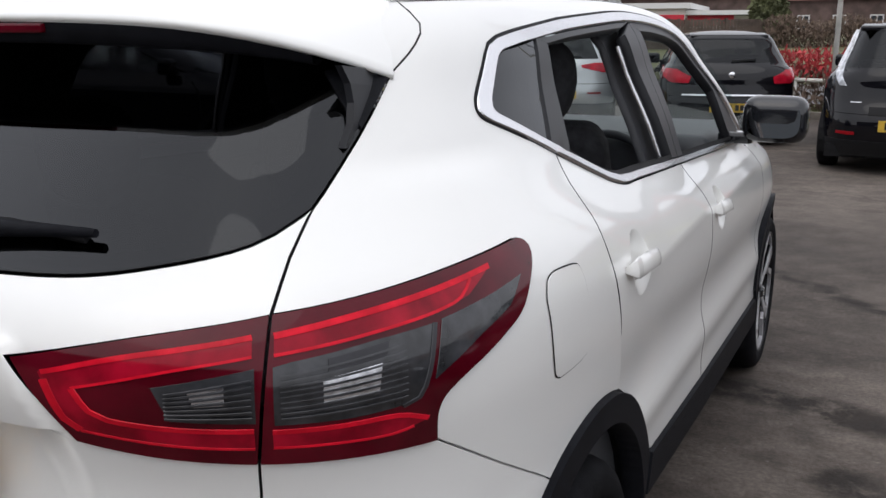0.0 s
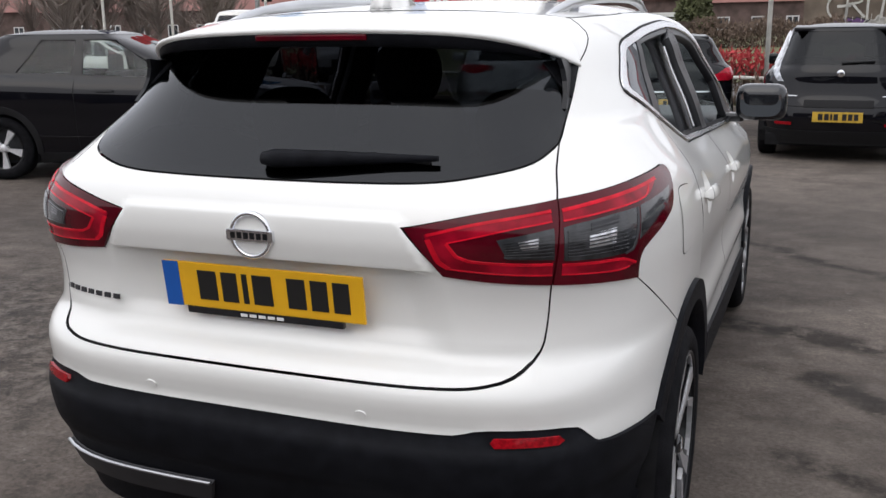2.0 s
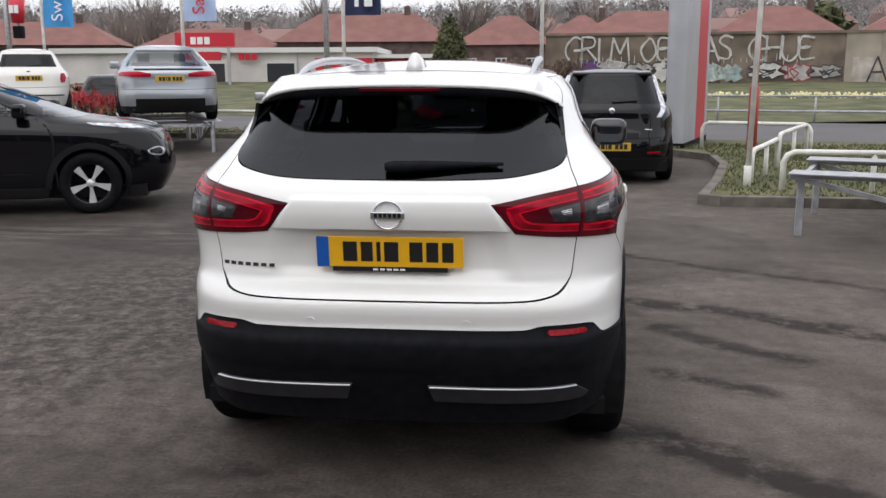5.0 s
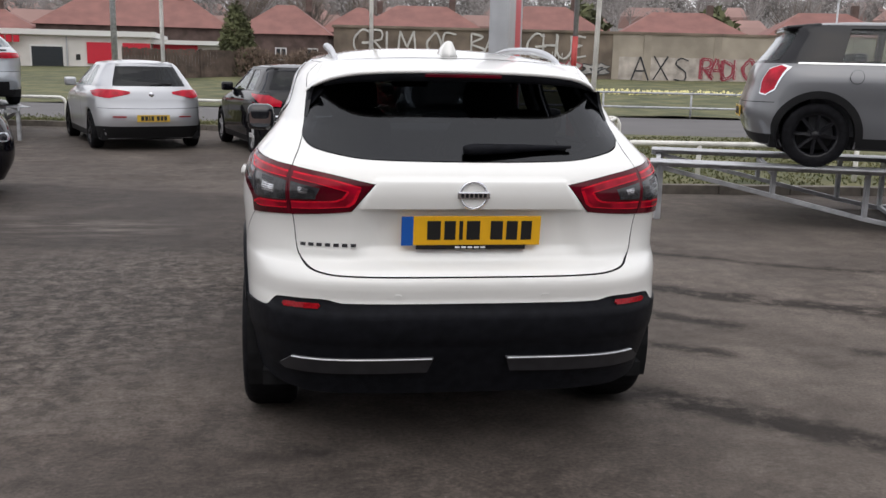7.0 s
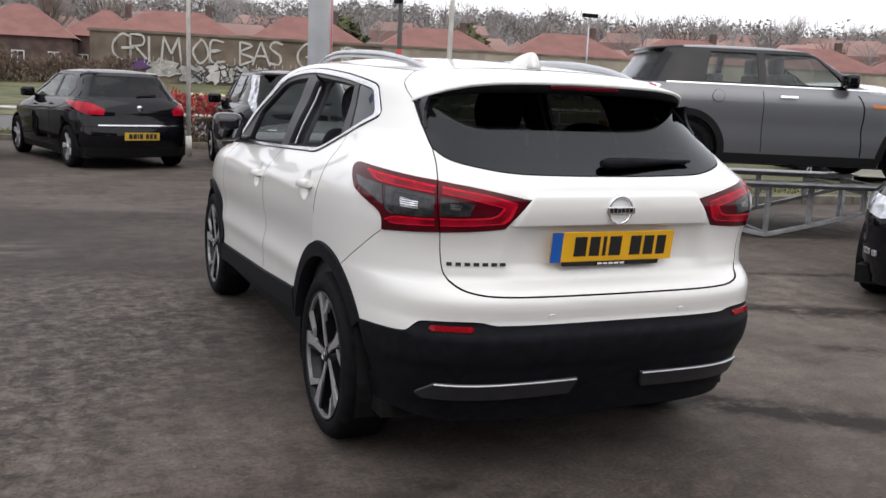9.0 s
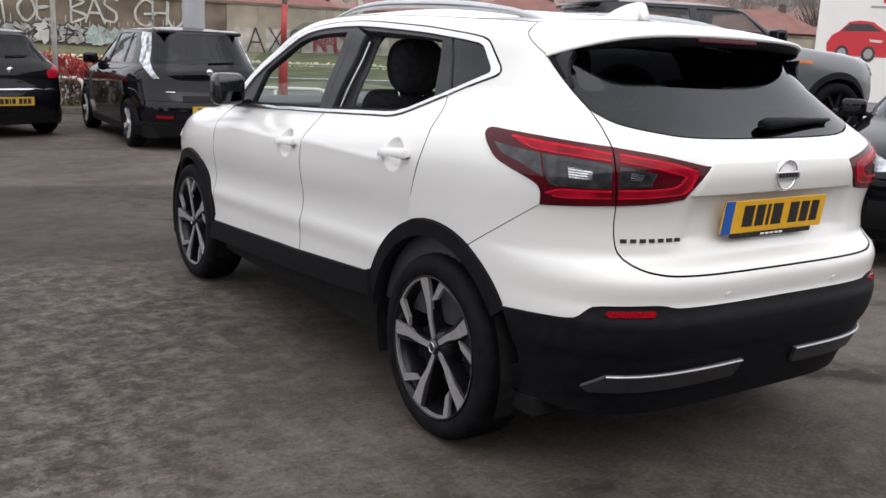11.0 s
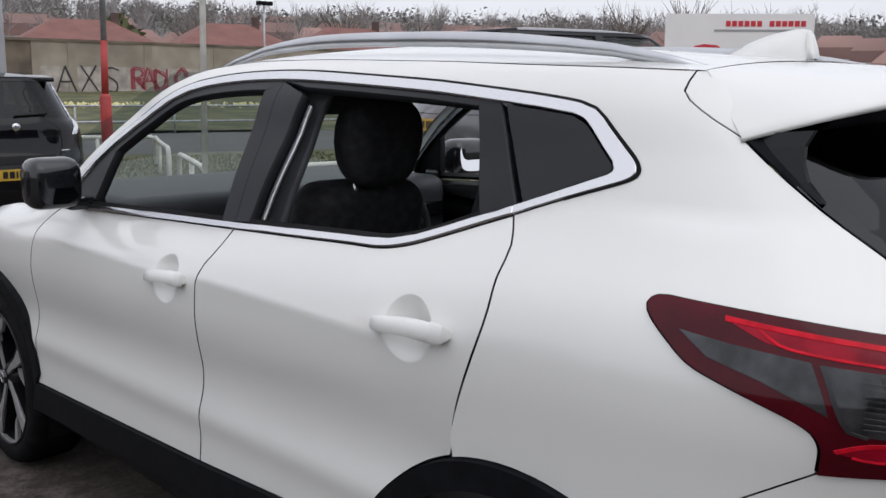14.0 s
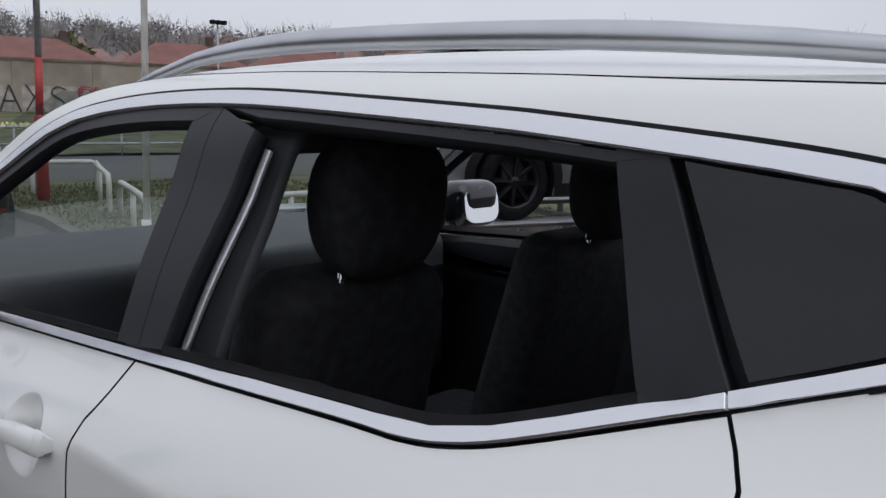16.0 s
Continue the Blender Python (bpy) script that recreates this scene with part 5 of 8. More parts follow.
# ---- the white SUV ----
LOW = [-0.95, -0.80, -0.65, -0.5, -0.38, -0.28, -0.2, -0.13, -0.07, -0.03, 0]
SUV = Skin(
    1.3, 3.0,
    ([0.3, 0.6, 1.0, 1.45, 1.93, 2.5, 3.0, 3.4, 4.4], [1.27, 1.265, 1.24, 1.165, 1.10, 1.075, 1.06, 1.04, 1.0]),
    (LOW, [0.835, 0.86, 0.865, 0.862, 0.866, 0.874, 0.874, 0.862, 0.835, 0.806, 0.786]),
    (LOW, [0.835, 0.86, 0.865, 0.866, 0.872, 0.876, 0.866, 0.836, 0.79, 0.757, 0.735]),
    ([1.0, 1.1, 1.24, 1.35, 1.47, 1.51, 1.54], [0.832, 0.786, 0.736, 0.687, 0.636, 0.60, 0.55]),
    ([0.2, 0.32, 0.40, 0.46, 0.55, 0.62, 0.66, 0.70, 0.735, 0.765, 0.79, 0.83, 0.90, 0.98, 1.05, 1.10, 1.14, 1.18, 1.25, 1.35, 1.42, 1.48, 1.56],
     [0.16, 0.11, 0.075, 0.05, 0.02, 0.018, 0.028, 0.022, 0.026, 0.05, 0.09, 0.105, 0.108, 0.09, 0.078, 0.09, 0.12, 0.178, 0.272, 0.395, 0.482, 0.555, 0.67]),
    ([0.2, 0.4, 0.55, 0.7, 0.85, 0.95, 1.0, 1.03, 1.1, 1.3, 1.5, 1.56], [4.25, 4.36, 4.38, 4.36, 4.28, 4.1, 3.9, 3.55, 3.35, 2.95, 2.45, 2.2]),
)
RW, FW, HUB = 0.86, 3.487, 0.343
R_ARCH, R_CLAD = 0.467, 0.405

# seams, as lines of (s, z)
LAMP_OUT = spline([(0.702, 0.944), (0.704, 0.99), (0.726, 1.016), (0.792, 1.048), (0.836, 1.070), (0.862, 1.098), (0.880, 1.122), (0.886, 1.134), (0.886, 1.144), (0.880, 1.152), (0.870, 1.157), (0.856, 1.1585)], 0.008)
LAMP_TOP = spline([(0.856, 1.1585), (0.72, 1.150), (0.54, 1.133)])
LAMP_TOP_IN = spline([(0.54, 1.133), (0.42, 1.112), (0.286, 1.078)])
LAMP_TIP = spline([(0.286, 1.078), (0.352, 0.978)])
LAMP_LOW_IN = spline([(0.352, 0.978), (0.43, 0.968), (0.526, 0.960)])
LAMP_LOW = spline([(0.526, 0.960), (0.62, 0.952), (0.702, 0.944)])
GATE_UP = spline([(0.54, 1.133), (0.556, 1.185), (0.580, 1.232)])
GATE_DOWN = spline([(0.526, 0.960), (0.524, 0.88), (0.512, 0.815), (0.478, 0.780), (0.416, 0.757), (0.312, 0.749), (0.0, 0.747)])
GLASS_LOW = spline([(0.580, 1.232), (0.516, 1.198), (0.42, 1.176), (0.318, 1.162), (0.16, 1.157), (0.0, 1.156)])
GLASS_SIDE = spline([(0.580, 1.232), (0.655, 1.322), (0.716, 1.398)])
SPOILER_SEAM = spline([(0.716, 1.398), (0.776, 1.440), (0.800, 1.472), (0.765, 1.508)])
DLO_TOP = spline([(0.972, 1.425), (1.026, 1.446), (1.272, 1.466), (1.818, 1.492), (2.262, 1.504), (2.628, 1.486), (2.862, 1.438), (3.144, 1.308), (3.348, 1.176), (3.44, 1.085)])
DLO_REAR = spline([(1.17, 1.238), (1.04, 1.278), (0.95, 1.305), (0.918, 1.3155), (0.902, 1.324), (0.896, 1.335), (0.900, 1.349), (0.914, 1.366), (0.972, 1.425)], 0.006)
DLO_LOW = spline([(1.17, 1.238), (1.392, 1.176), (1.50, 1.150), (1.60, 1.136), (1.734, 1.130), (2.262, 1.106), (2.73, 1.088), (3.27, 1.066), (3.44, 1.062)])
ROOF_EDGE = spline([(0.765, 1.508), (1.0, 1.515), (1.278, 1.521), (1.8, 1.532), (2.25, 1.537), (2.6, 1.526), (2.86, 1.478), (3.15, 1.345), (3.36, 1.215), (3.46, 1.13)])
GAP_C = spline([(1.17, 1.238), (1.154, 1.19), (1.168, 1.136), (1.180, 1.052), (1.245, 0.87), (1.26, 0.80)])
GAP_B = spline([(2.25, 1.107), (2.286, 1.036), (2.314, 0.984), (2.312, 0.82), (2.316, 0.648), (2.332, 0.476)])
GAP_A = spline([(3.44, 1.062), (3.52, 1.02), (3.576, 0.932), (3.588, 0.712), (3.618, 0.418)])
SILL = [(3.618, 0.418), (2.332, 0.476), (1.62, 0.520)]
BUMPER_SEAM = spline([(0.702, 0.944), (0.81, 0.85), (0.922, 0.762)])
COLOUR_EDGE = spline([(0.795, 0.592), (0.70, 0.600), (0.622, 0.606), (0.598, 0.616), (0.575, 0.643), (0.545, 0.655), (0.42, 0.661), (0.385, 0.654), (0.365, 0.649), (0.18, 0.648), (0.0, 0.648)], 0.012)


def gap_clip(line, lo, hi):
    return [q for q in line if lo <= q[1] <= hi]


def recess(s, z):
    """The sunk field for the number plate, under the badge strip, and the crease over it."""
    x = np.abs(s) * 1.2
    w = np.clip((0.46 + (z - 0.82) * -0.25 - x) / 0.10, 0, 1)
    w = w * w * (3 - 2 * w)
    h = np.clip((0.990 - z) / 0.012, 0, 1) * np.clip((z - 0.775) / 0.075, 0, 1)
    badge = np.clip((0.345 - x + (1.10 - z) * 0.55) / 0.02, 0, 1) * np.clip((1.102 - z) / 0.012, 0, 1) * np.clip((z - 0.984) / 0.005, 0, 1)
    return -0.024 * w * h + 0.012 * badge


HANDLES = [(1.375, 1.012), (2.49, 0.953)]


def door_form(s, z):
    """The swage low on the doors and the crease at the handles."""
    d = 0.0
    y = 1.3 + (s - math.pi / 2) * 0.88
    line = 0.655 - 0.035 * (y - 1.3)
    d = d - 0.012 * np.exp(-((z - line - 0.10) / 0.09) ** 2) + 0.010 * np.exp(-((z - line + 0.02) / 0.045) ** 2)
    crease = 0.985 - 0.02 * (y - 1.3)
    d = d + 0.008 * np.clip((s - 1.17) / 0.3, 0, 1) * np.exp(-np.clip(crease - z, 0, 1) / 0.03) * np.exp(-np.clip(z - crease, 0, 1) / 0.05)
    return d


def cup_ring(hs, hz, k=1.0, n=44):
    """The rim of the round hollow behind a door handle."""
    return [(hs + 0.012 + 0.080 * k * math.cos(2 * math.pi * i / n), hz - 0.002 + 0.064 * k * math.sin(2 * math.pi * i / n)) for i in range(n)]


def handle_cup(hs, hz, parent, side):
    verts, faces, n = [], [], 44
    rows = (1.0, 0.97, 0.93, 0.87, 0.78, 0.66, 0.5, 0.3, 0.1)
    for k in rows:
        ring = np.array(cup_ring(hs, hz, k, n)) * np.array([side, 1])
        dep = 0.031 * (1 - k**2.2) ** 1.25
        low = np.clip((hz - ring[:, 1]) / 0.06, 0, 1) * 0.45
        verts += [tuple(c) for c in SUV.at(ring[:, 0], ring[:, 1], 0.0, lambda s, z: door_form(s, z) - dep * (1 - low))]
    for i in range(len(rows) - 1):
        for j in range(n):
            f = (i * n + j, i * n + (j + 1) % n, (i + 1) * n + (j + 1) % n, (i + 1) * n + j)
            faces.append(f if side > 0 else f[::-1])
    faces.append(tuple((len(rows) - 1) * n + j for j in range(n))[:: side])
    raw("handle_cup", verts, faces, WHITE, parent, shade=True)


def wheel(parent, y, side, x_face=0.872, radius=HUB):
    """A wheel with a turned tyre, dark barrel and five cut blades. side -1: left."""
    hub = new("wheel")
    hub.parent = parent
    hub.location = (side * x_face, y, radius)
    hub.rotation_euler = (radians(-22), 0, 0 if side < 0 else math.pi)
    # built with its face towards -x
    bm = bmesh.new()
    lathe(bm, [(0.252, 0.035), (0.264, 0.012), (0.274, 0.004), (0.304, 0.000), (0.326, 0.012), (0.337, 0.030), (radius, 0.05), (radius, 0.19), (0.325, 0.215), (0.27, 0.222), (0.252, 0.20)], 96, "x", close=True)
    # tread: every second shoulder ring pressed in
    ring = [v for v in bm.verts if math.hypot(v.co.y, v.co.z) > radius - 0.004]
    for v in ring:
        k = int(round(math.atan2(v.co.z, v.co.y) / (2 * math.pi) * 96))
        if k % 2:
            v.co.y *= 0.982
            v.co.z *= 0.982
    bmesh.ops.recalc_face_normals(bm, faces=bm.faces)
    part("tyre", bm, TYRE, hub)
    bm = bmesh.new()
    lathe(bm, [(0.261, 0.010), (0.256, 0.016), (0.242, 0.05), (0.230, 0.10), (0.226, 0.19)], 56, "x")
    rim = part("rim", bm, RIM_DARK, hub)
    bm = bmesh.new()
    lathe(bm, [(0.2645, 0.013), (0.2635, 0.005), (0.2595, 0.004), (0.2565, 0.010)], 64, "x")
    part("rim_lip", bm, RIM_DARK, hub)
    bm = bmesh.new()
    lathe(bm, [(0.0, 0.10), (0.16, 0.10), (0.16, 0.122), (0.0, 0.122)], 40, "x")
    part("brake_disc", bm, BRAKE, hub)
    bm = bmesh.new()
    bm_box(bm, (0.075, 0.06, -0.085), (0.135, 0.165, 0.085), 0.012)
    part("brake_caliper", bm, CLADDING, hub)
    bm = bmesh.new()
    lathe(bm, [(0.0, 0.024), (0.034, 0.026), (0.052, 0.034), (0.070, 0.06), (0.075, 0.11)], 30, "x")
    part("hub", bm, RIM_DARK, hub)
    bm = bmesh.new()
    lathe(bm, [(0.0, 0.010), (0.022, 0.011), (0.028, 0.02)], 24, "x")
    cap = part("centre_cap", bm, GLOSS_BLACK, hub)
    bm = bmesh.new()
    lathe(bm, [(0.016, 0.0105), (0.018, 0.008), (0.0205, 0.0105)], 24, "x")
    part("cap_ring", bm, CHROME, cap)
    for k in range(5):
        turn = Matrix.Rotation(2 * math.pi * k / 5 + 0.25, 4, "X")
        # dark web that carries the cut face
        bm = bmesh.new()
        ring = []
        for r, w, x in ((0.045, 0.014, 0.030), (0.14, 0.022, 0.024), (0.256, 0.034, 0.016)):
            c, t = Vector((0, math.cos(0.13), math.sin(0.13))), Vector((0, -math.sin(0.13), math.cos(0.13)))
            ring.append([bm.verts.new(c * r + t * d + Vector((e, 0, 0))) for d, e in ((-w, x), (w, x), (w * 0.7, x + 0.06), (-w * 0.7, x + 0.06))])
        for r0, r1 in zip(ring, ring[1:]):
            for i in range(4):
                bm.faces.new((r0[i], r0[(i + 1) % 4], r1[(i + 1) % 4], r1[i]))
        bmesh.ops.recalc_face_normals(bm, faces=bm.faces)
        bmesh.ops.transform(bm, matrix=turn, verts=bm.verts)
        part("spoke_web", bm, RIM_DARK, hub)
        # the cut faces: blade, pocket edge and a line along the rim; (radius, arc length)
        for pts in ([(0.030, -0.009), (0.030, 0.009), (0.10, 0.024), (0.165, 0.050), (0.259, 0.072), (0.259, 0.018), (0.165, 0.016), (0.10, 0.001)],
                    [(0.172, -0.158), (0.182, -0.134), (0.259, -0.138), (0.259, -0.172)], [(0.249, -0.140), (0.259, -0.140), (0.259, 0.014), (0.252, 0.014)]):
            bm = bmesh.new()
            n = len(pts)
            ring = []
            for (r0, a0), (r1, a1) in zip(pts, pts[1:] + pts[:1]):
                ring += [(r0 + (r1 - r0) * q / 3, a0 + (a1 - a0) * q / 3) for q in range(3)]
            top = [bm.verts.new((0.026 - 0.06 * r, r * math.cos(a / r), r * math.sin(a / r))) for r, a in ring]
            bot = [bm.verts.new(v.co + Vector((0.014, 0, 0))) for v in top]
            bm.faces.new(top)
            for i in range(len(top)):
                j = (i + 1) % len(top)
                bm.faces.new((top[i], bot[i], bot[j], top[j]))
            bmesh.ops.recalc_face_normals(bm, faces=bm.faces)
            bmesh.ops.transform(bm, matrix=turn, verts=bm.verts)
            part("blade", bm, RIM_CUT, hub)
    return hub


def lamp_line(pts):
    return spline(pts, 0.012)


def suv():
    car = thing("suv", "white family SUV with black cladding and silver roof rails", "car")
    P = lambda *a, **k: panel(a[0], SUV, a[1], a[2], car, **k)
    for sd in (1, -1):
        # body side with roof side rail
        quarter = loop_of(LAMP_OUT, LAMP_TOP, GATE_UP, GLASS_SIDE, SPOILER_SEAM, ROOF_EDGE, DLO_TOP[::-1], DLO_REAR[::-1],
                          gap_clip(GAP_C, 0.81, 1.3), arc(SUV, RW, HUB, R_ARCH, 71, 116), BUMPER_SEAM[::-1])
        # edge=SEAL paints the gaps' shade onto the rims of white panels
        P("quarter_panel", quarter, WHITE, side=sd, res=0.03, thick=0.006, gap=0.0035, edge=SEAL)
        rear_door = loop_of(DLO_LOW[: next(i for i, q in enumerate(DLO_LOW) if q[0] >= 2.25)], GAP_B, SILL[1:2], SILL[2:3],
                            arc(SUV, RW, HUB, R_ARCH, 25, 69), gap_clip(GAP_C, 0.80, 1.3)[::-1])
        door = P("rear_door", rear_door, WHITE, side=sd, res=0.02, relief=door_form, thick=0.006, gap=0.0055, edge=SEAL, holes=(cup_ring(*HANDLES[0]),))
        front_door = loop_of([q for q in DLO_LOW if q[0] > 2.25], GAP_A, SILL[0:2], GAP_B[::-1])
        door2 = P("front_door", front_door, WHITE, side=sd, res=0.02, relief=door_form, thick=0.006, gap=0.0055, edge=SEAL, holes=(cup_ring(*HANDLES[1]),))
        for d, (hs, hz), tilt in ((door, HANDLES[0], 0.03), (door2, HANDLES[1], 0.03)):
            h = lamp_line([(hs - 0.115, hz + 0.012 - tilt * 0.2), (hs - 0.03, hz + 0.006), (hs + 0.05, hz - 0.002), (hs + 0.118, hz - 0.008)])
            handle_cup(hs, hz, d, sd)
            n = len(h)
            lp = strip(SUV, h, [(0.036 - 0.010 * (k / (n - 1))) * min(1, (0.72 + 0.28 * min(k, n - 1 - k))) for k in range(n)])
            panel("door_handle", SUV, lp, WHITE, d, side=sd, off=0.028, thick=0.022, gap=0, res=0.007,
                  relief=lambda s, z, hs=hs, hz=hz: -0.018 * np.clip(np.abs((s - hs) / 0.125), 0, 1) ** 3 + 0.012 * np.sqrt(np.clip(1 - ((z - hz + 0.08 * (s - hs)) / 0.020) ** 2, 0, 1)) - 0.006)
            panel("handle_end", SUV, strip(SUV, [(hs - 0.120, hz + 0.0095), (hs - 0.108, hz + 0.009), (hs - 0.082, hz + 0.0075)], [0.028, 0.035, 0.036]), WHITE, d, side=sd, off=0.022, thick=0.03, gap=0, res=0.007,
                  relief=lambda s, z, hs=hs, hz=hz: 0.010 * np.sqrt(np.clip(1 - ((z - hz + 0.08 * (s - hs)) / 0.022) ** 2, 0, 1)) - 0.004)
        fender = loop_of(GAP_A[::-1], [(3.50, 1.075), (3.8, 1.045), (4.1, 1.01), (4.35, 0.96), (4.5, 0.88), (4.52, 0.72), (SUV.s_of(FW + 0.435, 0.6), 0.58)],
                         arc(SUV, FW, HUB, 0.435, 33, 160), [(3.618, 0.42)])
        P("front_wing", fender, WHITE, side=sd, relief=door_form, thick=0.006, gap=0.005, edge=SEAL)
        # tail lamp: the part on the body
        lamp = P("tail_lamp", loop_of(LAMP_LOW, LAMP_OUT, LAMP_TOP, spline([(0.54, 1.133), (0.533, 1.05), (0.526, 0.960)])), RED_LENS, side=sd, off=0.006, thick=0.03, gap=0.003, res=0.02, label="dark red tail lamp with smoked insert")
        Q = lambda nm, lp, m, pr, o=0.008, **k: panel(nm, SUV, lp, m, pr, side=sd, off=o, thick=k.pop("thick", 0.006), gap=0, res=0.014, **k)
        Q("red_band", loop_of([(0.543, 1.112), (0.62, 1.123), (0.708, 1.131), (0.79, 1.138), (0.75, 1.115), (0.702, 1.107), (0.636, 1.100), (0.543, 1.090)]), RED_MID, lamp, 0.0070)
        Q("light_bar", strip(SUV, lamp_line([(0.543, 1.111), (0.62, 1.122), (0.708, 1.131), (0.79, 1.139)]), 0.0065), RED_BAR, lamp)
        Q("light_bar", strip(SUV, lamp_line([(0.543, 1.092), (0.636, 1.102), (0.702, 1.108), (0.738, 1.115), (0.756, 1.132)]), 0.0035), RED_BAR, lamp)
        Q("red_band", loop_of([(0.540, 1.006), (0.60, 1.002), (0.655, 1.000), (0.69, 0.983), (0.648, 0.975), (0.594, 0.980), (0.540, 0.984)]), RED_MID, lamp, 0.0070)
        Q("light_bar", strip(SUV, lamp_line([(0.540, 1.005), (0.60, 1.002), (0.655, 0.999), (0.688, 0.984)]), 0.0055), RED_BAR, lamp)
        Q("light_bar", strip(SUV, lamp_line([(0.540, 0.984), (0.594, 0.980), (0.648, 0.976), (0.672, 0.979)]), 0.003), RED_BAR, lamp)
        Q("clear_insert", loop_of([(0.542, 1.080), (0.558, 1.084), (0.636, 1.094), (0.698, 1.097), (0.688, 1.040), (0.676, 1.018), (0.66, 1.011), (0.612, 1.010), (0.542, 1.014)]), SMOKED, lamp, 0.0075)
        Q("clear_insert", loop_of([(0.710, 1.099), (0.79, 1.108), (0.845, 1.116), (0.815, 1.086), (0.76, 1.066), (0.71, 1.040), (0.697, 1.032)]), SMOKED, lamp, 0.0075)
        Q("reflector", loop_of([(0.585, 1.062), (0.640, 1.068), (0.636, 1.034), (0.585, 1.036)]), LAMP_CLEAR, lamp, 0.0090)
        Q("reflector", loop_of([(0.590, 1.083), (0.648, 1.090), (0.645, 1.074), (0.590, 1.068)]), SKID, lamp, 0.0090)
        for k in range(9):
            Q("rib", strip(SUV, [(0.548, 1.022 + 0.006 * k), (0.665, 1.022 + 0.0076 * k)], 0.0024), SMOKED, lamp, 0.0110)
        Q("insert_rim", strip(SUV, lamp_line([(0.700, 1.097), (0.690, 1.045), (0.678, 1.016), (0.66, 1.010)]), 0.004), SKID, lamp, 0.0095)
        # wheel arch cladding and sill
        ring = loop_of(arc(SUV, RW, HUB, R_ARCH - 0.002, 24, 149, 30), arc(SUV, RW, HUB, R_CLAD, 150, 8, 30))
        P("wheel_arch_trim", ring, CLADDING, side=sd, off=0.012, thick=0.05, gap=0.002, res=0.03)
        ring = loop_of(arc(SUV, FW, HUB, 0.433, 30, 165, 30), arc(SUV, FW, HUB, 0.378, 172, 0, 30))
        P("wheel_arch_trim", ring, CLADDING, side=sd, off=0.012, thick=0.05, gap=0.002, res=0.03)
        P("under_sill", loop_of([(3.66, 0.36), (2.32, 0.42), (1.57, 0.47), (1.53, 0.27), (3.68, 0.25)]), SEAL, side=sd, off=-0.055, thick=0.02, gap=0, res=0.08)
        sill = loop_of([(3.63, 0.415), (2.332, 0.473), (1.60, 0.520), (1.57, 0.425), (2.32, 0.375), (3.67, 0.312)])
        P("sill_trim", sill, CLADDING, side=sd, off=0.010, thick=0.05, gap=0.002, res=0.05)
        for yy in (RW, FW):
            bm = bmesh.new()
            rings = []
            for x in (sd * 0.845, sd * 0.52):
                rings.append([bm.verts.new((x, yy + 0.415 * math.cos(radians(a)), HUB + 0.415 * math.sin(radians(a)))) for a in range(-20, 201, 10)])
            for i in range(len(rings[0]) - 1):
                bm.faces.new((rings[0][i], rings[0][i + 1], rings[1][i + 1], rings[1][i]))
            c = bm.verts.new((sd * 0.52, yy, HUB))
            for i in range(len(rings[1]) - 1):
                bm.faces.new((rings[1][i], rings[1][i + 1], c))
            part("wheel_well_liner", bm, SEAL, car)
        # strips behind the panel gaps, black for the shade inside; the bumper's is white
        for line in (GAP_A, GAP_B, GAP_C, BUMPER_SEAM, GATE_UP, SPOILER_SEAM, GATE_DOWN[:-8]):
            P("gap_backing", strip(SUV, line, 0.03), WHITE if line is BUMPER_SEAM else SEAL, side=sd, off=-0.007, thick=0.0, gap=0, res=0.05, relief=door_form if line in (GAP_A, GAP_B, GAP_C) else None)
        P("spoiler_side", loop_of(SPOILER_SEAM, [(0.74, 1.510), (0.72, 1.48), (0.71, 1.45), (0.71, 1.42)]), WHITE, side=sd, off=0.0, thick=0.006, gap=0.003, res=0.02)
        # window surround: satin black frames, chrome line, quarter pane
        top = lambda s: float(np.interp(s, [q[0] for q in DLO_TOP], [q[1] for q in DLO_TOP]))
        low = lambda s: float(np.interp(s, [q[0] for q in DLO_LOW], [q[1] for q in DLO_LOW]))
        tin = lambda a, b: [(s, top(s) - 0.022) for s in np.linspace(a, b, 24)]
        lin = lambda a, b: [(s, low(s) + 0.016) for s in np.linspace(a, b, 24)]
        # chrome
        chrome_up = loop_of(DLO_REAR, DLO_TOP, tin(3.36, 1.04), spline([(1.04, top(1.04) - 0.022), (1.005, 1.412), (0.962, 1.366), (0.944, 1.345), (0.941, 1.334), (0.950, 1.325), (0.985, 1.313), (1.08, 1.282), (1.172, 1.254)], 0.006))
        P("chrome_surround", chrome_up, SATIN_CHROME, side=sd, off=0.006, thick=0.012, gap=0.003, res=0.02)
        chrome_low = loop_of([q for q in DLO_LOW], lin(3.42, 1.172))
        P("chrome_sill_line", chrome_low, SATIN_CHROME, side=sd, off=0.007, thick=0.014, gap=0.003, res=0.02)
        # pillars
        def frame_piece(nm, lp, mat=SATIN_BLACK, o=-0.002):
            P(nm, lp, mat, side=sd, off=o, thick=0.03, gap=0.003, res=0.03)
        frame_piece("door_frame_post", loop_of([(2.244, top(2.23) - 0.022), (2.118, 1.452), (2.19, 1.13), (2.262, low(2.262) + 0.017)]))
        frame_piece("door_frame_post", loop_of([(2.262, low(2.262) + 0.017), (2.335, low(2.33) + 0.017), (2.318, 1.474), (2.244, top(2.23) - 0.022)]))
        frame_piece("door_frame_post", loop_of([(1.172, 1.254), (1.282, 1.447), (1.372, 1.452), (1.275, 1.222)]))
